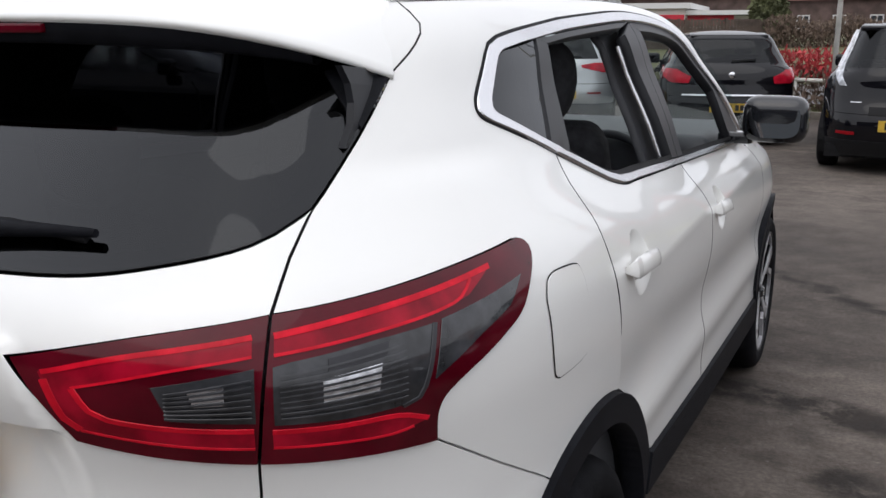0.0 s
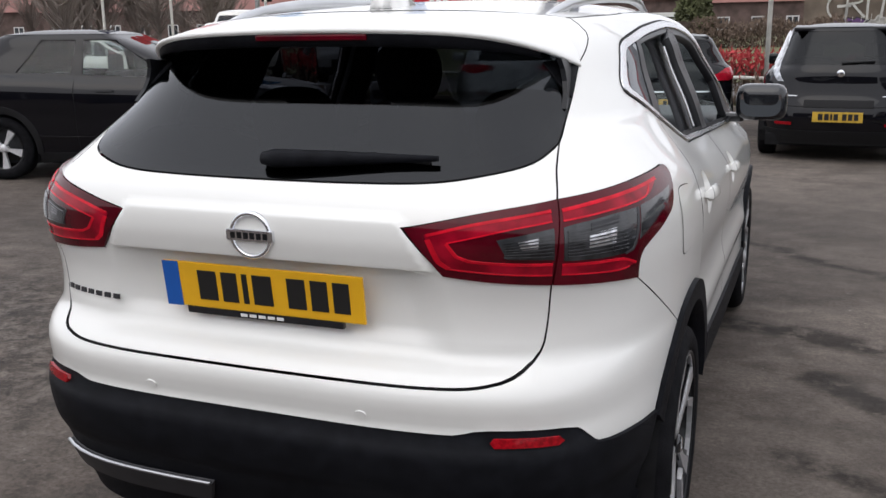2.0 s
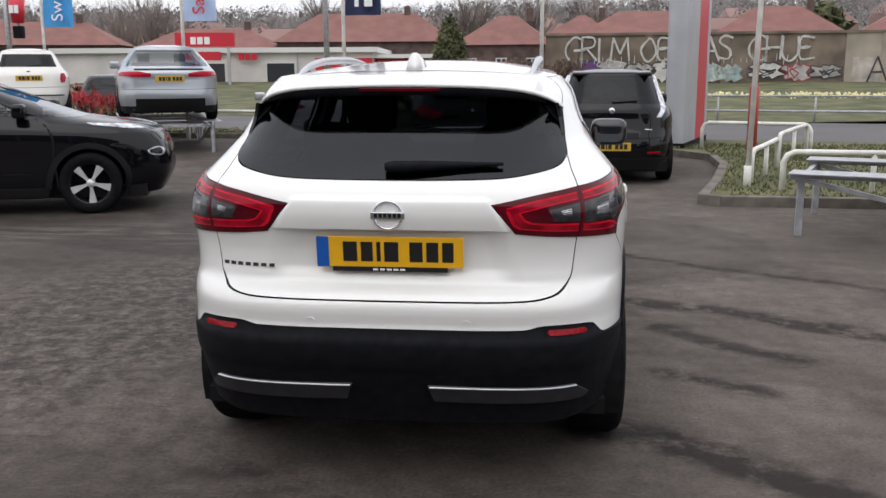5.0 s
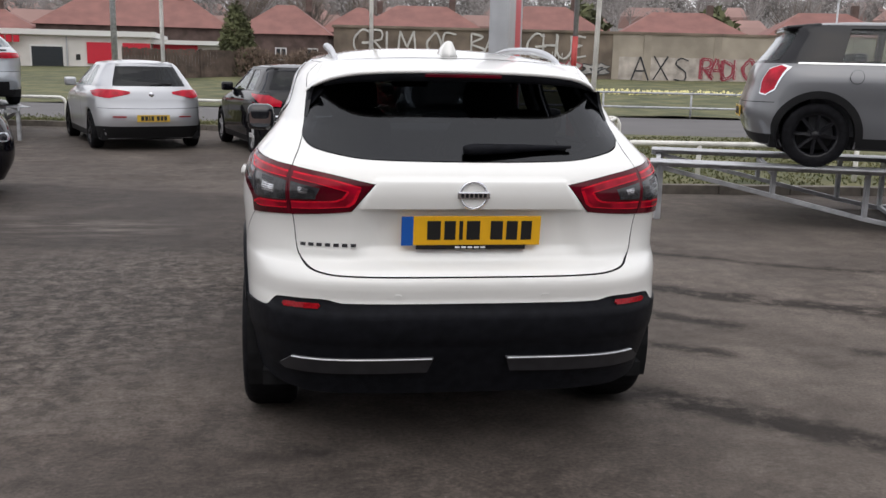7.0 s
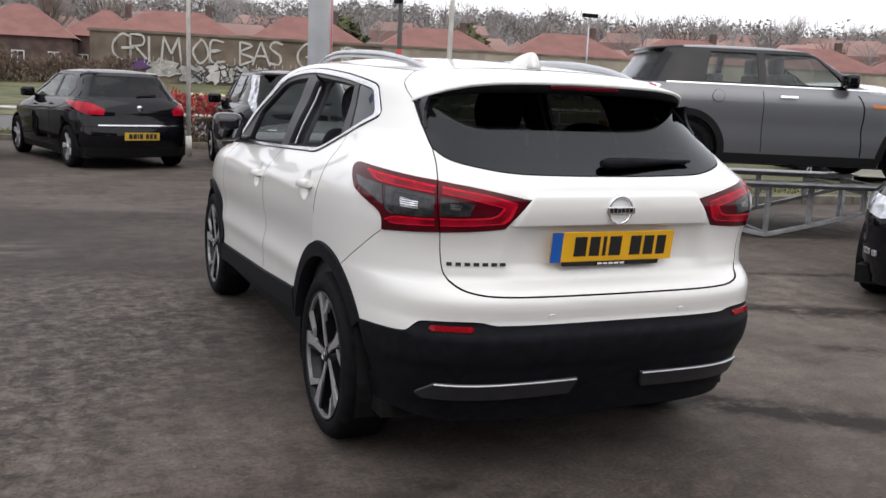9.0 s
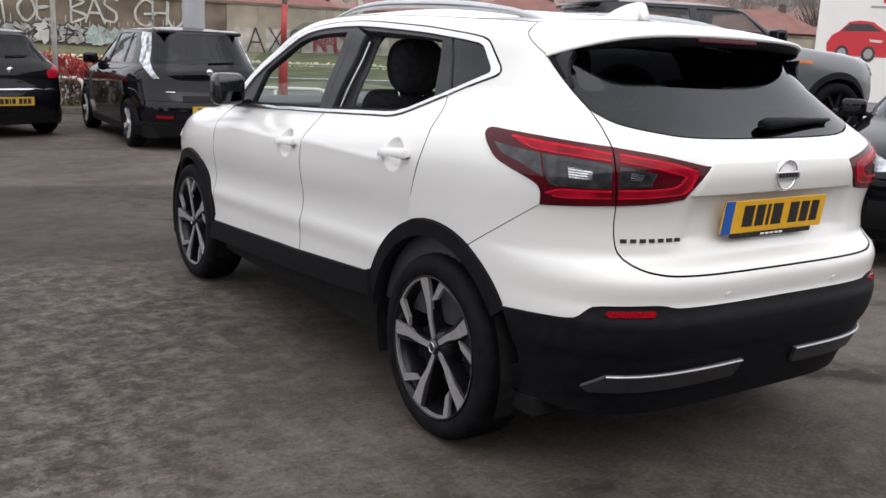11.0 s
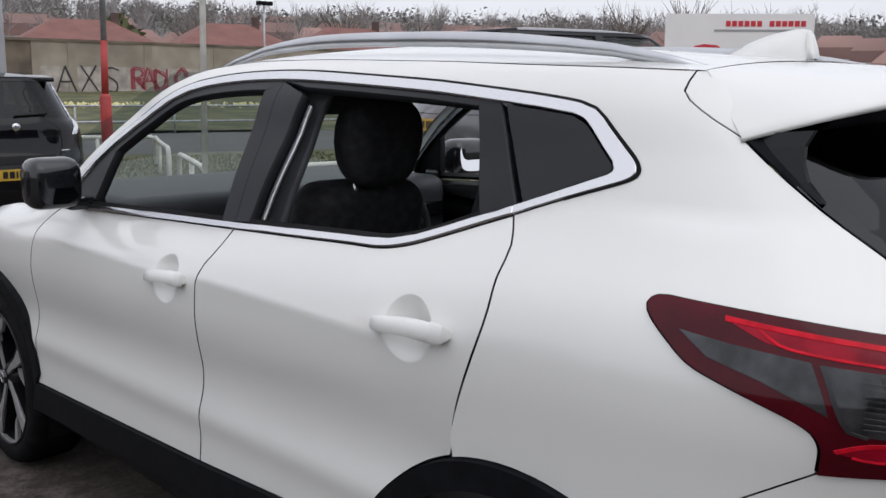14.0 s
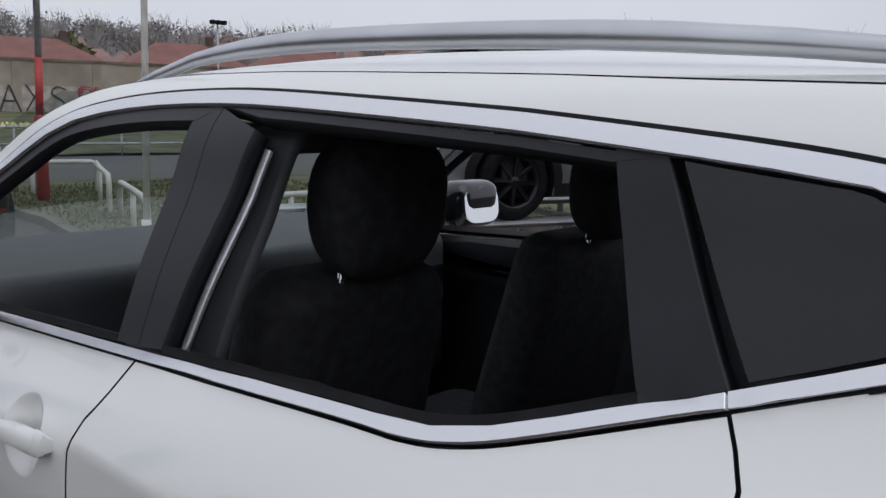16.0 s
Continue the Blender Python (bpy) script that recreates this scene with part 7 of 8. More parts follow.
def cabin():
    # floor pan, inner walls and roof lining
    box("floor_pan", (-0.78, 0.35, 0.24), (0.78, 3.9, 0.30), SEAL, car)
    for sd in (1, -1):
        inner = loop_of([(0.62, 0.42), (0.62, 1.20), (0.80, 1.25), (1.17, 1.225), (1.40, 1.165), (1.6, 1.125), (2.262, 1.095), (2.73, 1.078), (3.44, 1.05), (3.6, 0.42)])
        panel("inner_door_panel", SUV, inner, CABIN, car, side=sd, off=-0.055, thick=0.0, gap=0, res=0.08)
        bp = loop_of([(2.10, 1.50), (2.34, 1.50), (2.42, 1.08), (2.14, 1.08)])
        panel("centre_pillar", SUV, bp, CABIN, car, side=sd, off=-0.06, thick=0.02, gap=0, res=0.06)
        panel("pillar_seal_strip", SUV, strip(SUV, [(2.098, 1.43), (2.165, 1.13)], 0.012), SATIN_CHROME, car, side=sd, off=-0.022, thick=0.01, gap=0, res=0.04)
        cp = loop_of([(0.74, 1.48), (1.33, 1.49), (1.25, 1.21), (0.86, 1.27)])
        panel("tail_pillar_lining", SUV, cp, CABIN, car, side=sd, off=-0.07, thick=0.02, gap=0, res=0.06)
    ys, us = np.linspace(0.62, 2.62, 20), np.linspace(-1, 1, 13)
    verts = [(u * 0.56, y, float(ease(y, [0.44, 0.77, 0.95, 1.5, 2.0, 2.45, 2.7], [1.497, 1.540, 1.554, 1.583, 1.580, 1.535, 1.47])) - 0.045 - 0.03 * abs(u) ** 3) for y in ys for u in us]
    raw("roof_lining", verts, [(i * 13 + j, i * 13 + j + 1, (i + 1) * 13 + j + 1, (i + 1) * 13 + j) for i in range(19) for j in range(12)], CABIN, car, shade=True)

    def seat(x, y, front=True):
        st = new("front_seat" if front else "rear_seat")
        st.parent = car
        bm = bmesh.new()
        bm_box(bm, (x - 0.25, y, 0.48), (x + 0.25, y + 0.50, 0.64), 0.06, segments=3)
        smooth(part("cushion", bm, SEAT, st))
        bm = bmesh.new()
        bm_box(bm, (x - 0.25, -0.07, 0.0), (x + 0.25, 0.07, 0.645 if front else 0.56), 0.065, pose(0, y + 0.02, 0.58, 14), segments=4)
        for v in bm.verts:
            k = max(0.0, (v.co.z - 0.90) / 0.32)
            v.co.x = x + (v.co.x - x) * (1 - 0.30 * k * k)
        smooth(part("backrest", bm, SEAT, st))
        bm = bmesh.new()
        bmesh.ops.create_uvsphere(bm, u_segments=28, v_segments=18, radius=1.0)
        m = pose(x, y - 0.205, 1.318 if front else 1.19, 6)
        for v in bm.verts:
            q = [math.copysign(abs(c) ** 0.68, c) for c in v.co]
            w = 0.137 * (1 - 0.16 * max(0.0, -q[2]))
            v.co = m @ Vector((q[0] * w, q[1] * 0.068, q[2] * 0.126))
        hr = smooth(part("headrest", bm, SEAT, st))
        for dx in (-0.06, 0.06):
            tube("headrest_post", [(x + dx, y - 0.165, 1.12), (x + dx, y - 0.18, 1.23)], 0.007, CHROME, hr)

    for x in (-0.37, 0.37):
        seat(x, 2.02)
        seat(x, 1.12, False)
    # dashboard, wheel and console
    bm = bmesh.new()
    bm_box(bm, (-0.73, 2.66, 0.62), (0.73, 3.38, 1.098), 0.07, segments=4)
    smooth(part("dashboard", bm, DASH, car))
    for x in (-0.62, -0.18, 0.18, 0.62):
        box("air_vent", (x - 0.07, 2.648, 0.93), (x + 0.07, 2.67, 0.985), GLOSS_BLACK, car, bevel=0.006)
        box("air_vent_frame", (x - 0.075, 2.652, 0.983), (x + 0.075, 2.668, 0.990), CHROME, car)
    bm = bmesh.new()
    pts = [(0.37 + 0.18 * math.cos(a), 2.60 + 0.05 * math.sin(a), 0.92 + 0.175 * math.sin(a)) for a in np.linspace(0, 2 * math.pi, 33)]
    bm_tube(bm, pts, 0.016, 8, False)
    bm_box(bm, (0.29, 2.60, 0.86), (0.45, 2.66, 0.96), 0.02)
    bm_tube(bm, [(0.20, 2.61, 0.92), (0.54, 2.61, 0.92)], 0.014, 6)
    part("steering_wheel", bm, CABIN, car)
    for sd in (1, -1):
        panel("inner_door_armrest", SUV, strip(SUV, [(2.45, 0.99), (2.9, 1.0), (3.25, 1.02)], 0.05), DASH, car, side=sd, off=-0.10, thick=-0.05, gap=0, res=0.05)
        panel("inner_door_handle", SUV, strip(SUV, [(2.80, 1.035), (2.84, 1.022), (2.92, 1.022)], 0.014), CHROME, car, side=sd, off=-0.075, thick=0.006, gap=0, res=0.02)
    box("console", (-0.12, 1.75, 0.3), (0.12, 2.8, 0.66), CABIN, car, bevel=0.03)
    box("rear_view_mirror", (-0.11, 2.40, 1.37), (0.11, 2.43, 1.44), CABIN, car, bevel=0.012)
    # windscreen, bonnet and nose, seen only past the flank
    ys = np.linspace(2.55, 3.42, 14)
    us = np.linspace(-1, 1, 15)
    verts = []
    for y in ys:
        z = float(np.interp(y, [2.55, 3.0, 3.42], [1.505, 1.30, 1.055]))
        xe = abs(SUV.base(np.array([SUV.s_of(min(y, 2.9), z)]), np.array([min(z, 1.5)]))[0][0]) - 0.03
        verts += [(u * xe, y + 0.10 * (1 - u * u), z) for u in us]
    raw("windscreen", verts, [(i * 15 + j, i * 15 + j + 1, (i + 1) * 15 + j + 1, (i + 1) * 15 + j) for i in range(13) for j in range(14)], CLEAR, car, shade=True)
    ys = np.linspace(3.30, 4.34, 16)
    verts = []
    for y in ys:
        z = float(ease(y, [3.3, 3.6, 4.0, 4.2, 4.34], [1.035, 1.015, 0.965, 0.925, 0.875]))
        zz = min(z - 0.02, 1.03)
        ss = np.linspace(SUV.s2 - 0.2, SUV.send, 300)
        yy = SUV.base(ss, zz)
        xe = float(np.interp(y, yy[:, 1], yy[:, 0]))
        verts += [(u * xe, y, z - 0.035 * abs(u) ** 4 + 0.012 * math.exp(-((abs(u) - 0.6) / 0.12) ** 2)) for u in us]
    raw("bonnet", verts, [(i * 15 + j, i * 15 + j + 1, (i + 1) * 15 + j + 1, (i + 1) * 15 + j) for i in range(15) for j in range(14)], WHITE, car, shade=True)
    nose = loop_of([(4.52, 0.88), (4.75, 0.90), (SUV.send - 0.001, 0.90), (SUV.send - 0.001, 0.30), (4.3, 0.30), (SUV.s_of(FW + 0.435, 0.5), 0.5), (4.52, 0.72)])
    for sd in (1, -1):
        panel("front_bumper", SUV, nose, WHITE, car, side=sd, res=0.06)
        panel("headlamp", SUV, [(4.40, 0.80), (4.44, 0.90), (4.75, 0.86), (4.78, 0.76)], LAMP_CLEAR, car, side=sd, off=0.008, thick=0.02, gap=0, res=0.04)


cabin()

# ---- the parked cars ----
PAINT_BLACK = material("black_car_paint", (0.004, 0.004, 0.006), 0.5, 0, 0.75, spec=0.0)
PAINT_SILVER = material("silver_car_paint", (0.47, 0.48, 0.50), 0.3, 0.55, 0.8)
PAINT_GREY = material("grey_car_paint", (0.165, 0.17, 0.18), 0.32, 0.35, 0.8)
PAINT_PALE = material("pale_silver_car_paint", (0.40, 0.43, 0.46), 0.3, 0.5, 0.8)
PAINT_CREAM = material("cream_white_car_paint", (0.74, 0.73, 0.68), 0.3, 0, 0.8)
CAR_GLASS = glass_material("car_window_glass", (0.66, 0.71, 0.70), 1.46)
CAR_GLASS_DARK = glass_material("tinted_car_glass", (0.05, 0.055, 0.06), 1.40)
TAIL_RED = material("plain_red_tail_lamp", (0.42, 0.007, 0.024), 0.2, 0, 0.25, vary=0.3, scale=9, spec=0.15)
LAMP_WHITE = material("clear_white_lamp", (0.50, 0.52, 0.56), 0.12, 0.4, 1.0, vary=0.6, scale=14)
DARK_TRIM = material("dark_car_trim", (0.010, 0.010, 0.011), 0.6, spec=0.2)
RIM_SILVER = material("silver_alloy_wheel", (0.66, 0.66, 0.68), 0.36, 0.45, vary=0.1, scale=30)
PLATE_ROAD = material("weathered_yellow_plate", (0.56, 0.36, 0.04), 0.4, 0, 0.2, vary=0.12, scale=20)


def small_skin(length, width, height, belt, roof_half, rear, front, rise=0.0, n=4.2, nf=5.0):
    h = width / 2
    t = [-0.95, -0.8, -0.6, -0.4, -0.25, -0.12, -0.04, 0]
    prof = [h * k for k in (0.90, 0.95, 0.985, 0.99, 1.0, 0.985, 0.94, 0.90)]
    ys = [0.2, length * 0.25, length * 0.5, length * 0.7, length]
    bl = [belt + rise, belt + rise * 0.7, belt + rise * 0.25, belt, belt - 0.04]
    up = ([belt - 0.05, belt, belt + 0.1, (belt + height) / 2, height - 0.06, height], [h * 0.92, h * 0.90, h * 0.86, (h * 0.9 + roof_half) / 2, roof_half, roof_half - 0.07])
    return Skin(length * 0.29, length * 0.42, (ys, bl), (t, prof), (t, prof), up, rear, front, n, nf, (length * 0.4, length * 0.2))


def rear_s(sk, x, z):
    """The s on the tail at which the skin is x wide."""
    ss = np.linspace(0, sk.sm, 300)
    xs = sk.base(ss, z)[:, 0]
    k = int(xs.argmax())
    return float(np.interp(x, xs[: k + 1], ss[: k + 1]))


def front_s(sk, x, z):
    ss = np.linspace(sk.send, sk.s2, 300)
    return float(np.interp(x, sk.base(ss, z)[:, 0], ss))


def plain_wheel(parent, x, y, r, side, rim_mat, spokes=5, rim=0.66, width=0.20):
    w = new("wheel")
    w.parent = parent
    w.location = (side * x, y, r)
    w.rotation_euler = (rng.uniform(0, 1.2), 0, 0 if side < 0 else math.pi)
    bm = bmesh.new()
    q = r * rim
    lathe(bm, [(q, 0.03), (q + 0.012, 0.004), (r * 0.86, 0.0), (r * 0.96, 0.015), (r, 0.04), (r, width - 0.03), (r * 0.9, width), (q, width)], 36, "x", close=True)
    bmesh.ops.recalc_face_normals(bm, faces=bm.faces)
    part("tyre", bm, TYRE, w)
    bm = bmesh.new()
    lathe(bm, [(q + 0.006, 0.008), (q - 0.006, 0.012), (q - 0.02, 0.06), (q - 0.03, width - 0.02), (0.0, width - 0.03)], 30, "x")
    part("rim", bm, RIM_DARK, w)
    for k in range(spokes):
        bm = bmesh.new()
        wide = 0.19 if spokes < 7 else 0.07
        top = [bm.verts.new((0.016 + d, rr * math.sin(a), rr * math.cos(a))) for rr, a, d in ((0.03, -0.45, 0), (0.09, -0.20, 0.004), (q, -wide, -0.004), (q, wide, -0.004), (0.09, 0.20, 0.004), (0.03, 0.45, 0))]
        low = [bm.verts.new(v.co + Vector((0.03, 0, 0))) for v in top]
        bm.faces.new(top)
        for i in range(6):
            bm.faces.new((top[i], low[i], low[(i + 1) % 6], top[(i + 1) % 6]))
        bmesh.ops.recalc_face_normals(bm, faces=bm.faces)
        bmesh.ops.transform(bm, matrix=Matrix.Rotation(2 * math.pi * k / spokes, 4, "X"), verts=bm.verts)
        part("spoke", bm, rim_mat, w)
    bm = bmesh.new()
    lathe(bm, [(0.0, 0.006), (0.03, 0.008), (0.045, 0.02), (0.05, 0.06)], 16, "x")
    part("hub_cap", bm, rim_mat, w)


def parked_car(label, m, sk, length, width, height, wheelbase, rear_hang, paint, tyre=0.315, side=(), rear=(0.6, 0.5), screen=(0.66, 0.52), tail=(), head=(), plate_z=None, roof_paint=None, shell=None, trim_z=0.32,
               handles=(), mirror=None, rim_mat=None, spokes=5, badge_z=None, arch_trim=None, res=0.06, extra=(), glass=None, dark_rear=True, top_gap=0.10, seams=(), bumper_z=0.66, spoiler=0.0, wiper=True, detail=True):
    c = thing("parked_car", label, "car", group="parked cars")
    rw, fw = rear_hang, rear_hang + wheelbase
    ra = tyre + 0.055
    glass = glass or CAR_GLASS

    def belt_of(s):
        return float(sk.belt(sk.base(np.array([s]), np.array([1.0]))[0][1]))

    top = [(s, belt_of(s) + 0.004) for s in np.linspace(0, sk.send, 90)]
    zlo = lambda s: float(np.interp(s, [q[0] for q in top], [q[1] for q in top])) + 0.03
    zhi = height - top_gap
    z0 = 0.20
    arc_r = arc(sk, rw, tyre, ra, 200, -20, 20)
    arc_f = arc(sk, fw, tyre, ra, 200, -20, 20)
    low = loop_of(top[::-1], [(0.0, z0)], arc_r, arc_f, [(sk.send, z0)])
    # the edges of the panes, from the tail to the nose: (s low, s high)
    edges = [(rear_s(sk, rear[0], 1.1), rear_s(sk, rear[1], zhi))]
    for a, b, d, e in side:
        edges += [(sk.s_of(a, 1.1), sk.s_of(b, zhi)), (sk.s_of(e, 1.08), sk.s_of(d, zhi))]
    edges.append((front_s(sk, screen[0], 1.1), front_s(sk, screen[1], zhi)))
    run = lambda a, b: [(s, zlo(s)) for s in np.linspace(a, b, 12)]
    shell = shell or paint
    for sd in (1, -1):
        panel("body_side", sk, low, paint, c, side=sd, res=res, gap=0, thick=0.03)
        band = loop_of([(s, z - 0.012) for s, z in top], [(s, zlo(s)) for s, z in top[::-1]])
        panel("waist_band", sk, band, shell, c, side=sd, off=-0.002, res=res, gap=0, thick=0.02)
        panel("roof_side", sk, [(0.0, zhi), (sk.send, zhi), (sk.send, height - 0.05), (0.0, height - 0.05)], shell, c, side=sd, off=-0.002, res=res, gap=0, thick=0.02)
        for k in range(0, len(edges) - 1, 2):
            (a, b), (d, e) = edges[k], edges[k + 1]
            panel("window_post", sk, loop_of(run(a, d), [(e, zhi + 0.004), (b, zhi + 0.004)]), shell, c, side=sd, off=-0.002, res=res, gap=0, thick=0.03)
        for k in range(1, len(edges) - 1, 2):
            (a, b), (d, e) = edges[k], edges[k + 1]
            panel("side_window", sk, loop_of(run(a, d), [(e, zhi), (b, zhi)]), glass, c, side=sd, off=-0.012, res=0.08, gap=-0.02, thick=0)
        panel("windscreen", sk, loop_of(run(edges[-1][0], sk.send), [(sk.send, zhi), (edges[-1][1], zhi)]), CAR_GLASS, c, side=sd, off=-0.010, res=0.06, gap=0, thick=0)
        lower = loop_of([(0.0, trim_z), (sk.s_of(rw - ra - 0.01, 0.45), trim_z), (sk.s_of(rw - ra - 0.01, 0.45), z0), (0.0, z0)])
        panel("lower_valance", sk, lower, DARK_TRIM, c, side=sd, off=0.004, res=0.08, gap=0, thick=0.01)
        sill = loop_of([(sk.s_of(rw + ra, 0.45), 0.29), (sk.s_of(fw - ra, 0.45), 0.29), (sk.s_of(fw - ra, 0.45), z0 - 0.01), (sk.s_of(rw + ra, 0.45), z0 - 0.01)])
        panel("sill", sk, sill, DARK_TRIM, c, side=sd, off=0.006, res=0.1, gap=0, thick=0.02)
        for kind, lp in tail:
            if kind == "ringed":
                cx, cz = sum(q[0] for q in lp) / len(lp), sum(q[1] for q in lp) / len(lp)
                big = [(cx + (x - cx) * 1.16, cz + (z - cz) * 1.09) for x, z in lp]
                panel("lamp_ring", sk, loop_of([(rear_s(sk, x, z), z) if x < width / 2 - 0.04 else (rear_s(sk, width / 2 - 0.06, z) + (x - width / 2 + 0.06), z) for x, z in big]), CHROME, c, side=sd, off=0.006, res=0.025, gap=0, thick=0.02)
            mt = RED_LENS if kind == "dark" else (LAMP_WHITE if kind == "clear" else TAIL_RED)
            lens = panel("tail_lamp", sk, loop_of([(rear_s(sk, x, z), z) if x < width / 2 - 0.04 else (rear_s(sk, width / 2 - 0.06, z) + (x - width / 2 + 0.06), z) for x, z in lp]), mt, c, side=sd, off=0.010, res=0.025, gap=0, thick=0.02)
        for lp in head:
            panel("headlamp", sk, loop_of([(front_s(sk, x, z), z) for x, z in lp]), LAMP_WHITE, c, side=sd, off=0.008, res=0.03, gap=0, thick=0.02)
        for y, z in handles:
            panel("door_handle", sk, strip(sk, [(sk.s_of(y - 0.09, z), z), (sk.s_of(y + 0.09, z), z)], 0.020), paint if paint is not PAINT_GREY else CHROME, c, side=sd, off=0.028, res=0.03, gap=0, thick=0.03)
        for y in seams:
            panel("door_seam", sk, strip(sk, [(sk.s_of(y, 0.6) + dd, z) for dd, z in ((0.02, 0.30), (0.0, 0.55), (0.0, 0.8), (-0.01, belt_of(sk.s_of(y, 0.9))))], 0.008), SEAL, c, side=sd, off=0.0015, res=0.06, gap=0, thick=0)
        if detail:
            b = rear_s(sk, width / 2 - 0.09, bumper_z)
            panel("bumper_seam", sk, [(0.0, bumper_z), (b, bumper_z + 0.01), (b, bumper_z + 0.017), (0.0, bumper_z + 0.007)], SEAL, c, side=sd, off=0.0015, res=0.06, gap=0, thick=0)
        if mirror:
            y, z = mirror
            x = float(abs(sk.base(np.array([sk.s_of(y, z)]), np.array([z]))[0][0]))
            bm = bmesh.new()
            bm_box(bm, (x - 0.0, y - 0.04, z), (x + 0.20, y + 0.09, z + 0.15), 0.045, segments=4)
            bm_box(bm, (x - 0.06, y, z + 0.01), (x + 0.05, y + 0.05, z + 0.05), 0.01)
            for v in bm.verts:
                v.co.x *= sd
            bmesh.ops.recalc_face_normals(bm, faces=bm.faces)
            smooth(part("door_mirror", bm, paint if paint is not PAINT_GREY else PAINT_BLACK, c))
        for y in (rw, fw):
            plain_wheel(c, width / 2 - 0.012, y, tyre, sd, rim_mat or RIM_SILVER, spokes)
            bm = bmesh.new()
            rings = [[bm.verts.new((sd * x, y + (ra + 0.0) * math.cos(radians(a)), tyre + ra * math.sin(radians(a)))) for a in range(-20, 201, 20)] for x in (width / 2 - 0.03, width / 2 - 0.33)]
            for i in range(len(rings[0]) - 1):
                bm.faces.new((rings[0][i], rings[0][i + 1], rings[1][i + 1], rings[1][i]))
            bm.faces.new(rings[1])
            part("wheel_well", bm, SEAL, c)
        if arch_trim:
            for y in (rw, fw):
                ring = loop_of(arc(sk, y, tyre, ra + arch_trim, -8, 188, 20), arc(sk, y, tyre, ra - 0.01, 188, -8, 20))
                panel("wheel_arch_trim", sk, ring, DARK_TRIM if arch_trim > 0.04 else paint, c, side=sd, off=0.014, res=0.06, gap=0, thick=0.03)
        # front seats
        bm = bmesh.new()
        yb = length * 0.46
        bm_box(bm, (sd * 0.36 - 0.24, yb - 0.06, 0.55), (sd * 0.36 + 0.24, yb + 0.10, min(1.12, zhi - 0.16)), 0.05, segments=2)
        bm_box(bm, (sd * 0.36 - 0.12, yb - 0.07, min(1.12, zhi - 0.16)), (sd * 0.36 + 0.12, yb + 0.03, min(1.30, zhi - 0.01)), 0.04, segments=2)
        part("front_seat", bm, SEAT, c)
    a, b = edges[0]
    panel("rear_window", sk, loop_of([(s, zlo(0)) for s in np.linspace(0, a, 8)], [(b, zhi), (0.0, zhi)]), CAR_GLASS_DARK if dark_rear else CAR_GLASS, c, side=0, off=-0.006, res=0.05, gap=-0.01, thick=0)
    if wiper and detail:
        p = sk.at(np.array([0.0, 0.30]), np.array([zlo(0) + 0.01, zlo(0) + 0.03]), 0.014)
        tube("rear_wiper", [tuple(p[0]), tuple(p[1])], 0.011, DARK_TRIM, c)
    # rear bench, tub
    box("rear_seat", (-0.58, length * 0.255, 0.45), (0.58, length * 0.29, min(1.10, zhi - 0.2)), SEAT, c, bevel=0.03)
    box("cabin_tub", (-width / 2 + 0.14, 0.6, 0.30), (width / 2 - 0.14, length * 0.70, 0.74), CABIN, c)
    # roof dome
    ss = np.linspace(-sk.send, sk.send, 72, endpoint=False)
    ring = sk.base(ss, height - 0.056)
    cy = ring[:, 1].mean()
    verts, rows = [], 7
    for k in range(rows):
        q = 1 - k / (rows - 1) * 0.97
        for p in ring:
            verts.append((p[0] * q, cy + (p[1] - cy) * q, height - 0.056 + 0.056 * (1 - q**2.5)))
    n = len(ring)
    faces = [(k * n + i, k * n + (i + 1) % n, (k + 1) * n + (i + 1) % n, (k + 1) * n + i) for k in range(rows - 1) for i in range(n)]
    faces.append(tuple((rows - 1) * n + i for i in range(n)))
    raw("roof", verts, faces, roof_paint or paint, c, shade=True)
    if spoiler:
        yr = float(sk.base(np.array([0.0]), np.array([height - 0.06]))[0][1])
        bm = bmesh.new()
        hw = rear[1] - 0.01
        bm_box(bm, (-hw, yr - spoiler, height - 0.078), (hw, yr + 0.22, height - 0.032), 0.014, segments=2)
        for v in bm.verts:
            v.co.y += 0.10 * (abs(v.co.x) / hw) ** 3
            v.co.z += (v.co.y - yr) * 0.10 - 0.03 * (abs(v.co.x) / hw) ** 3
        smooth(part("roof_spoiler", bm, roof_paint or paint, c))
    box("underbody", (-width / 2 + 0.12, 0.25, 0.17), (width / 2 - 0.12, length - 0.25, 0.30), SEAL, c)
    if plate_z is not None:
        y = float(sk.base(np.array([0.0]), np.array([plate_z]))[0][1]) - 0.012
        pl = box("number_plate", (-0.26, y - 0.006, plate_z - 0.056), (0.26, y + 0.004, plate_z + 0.056), PLATE_ROAD, c, bevel=0.002)
        x = -0.2
        for w in (0.05, 0.05, 0.02, 0.045, 0.0, 0.045, 0.045, 0.045):
            if w:
                box("character_bar", (x, y - 0.009, plate_z - 0.034), (x + w, y - 0.005, plate_z + 0.036), INK, pl)
            x += w + 0.014 if w else 0.03
    if badge_z is not None:
        y = float(sk.base(np.array([0.0]), np.array([badge_z]))[0][1])
        bm = bmesh.new()
        lathe(bm, [(0.0, -0.012), (0.03, -0.012), (0.042, -0.006), (0.042, 0.0)], 20, "y", (0, y, badge_z))
        part("badge", bm, CHROME, c)
    for kind, lp, mt, sides in extra:
        for sd in sides:
            panel(kind, sk, lp(sk) if callable(lp) else lp, mt, c, side=sd, off=0.010 if kind == "fuel_cap" else 0.007, res=0.05, gap=0, thick=0.012)
    c.matrix_world = m
    return c


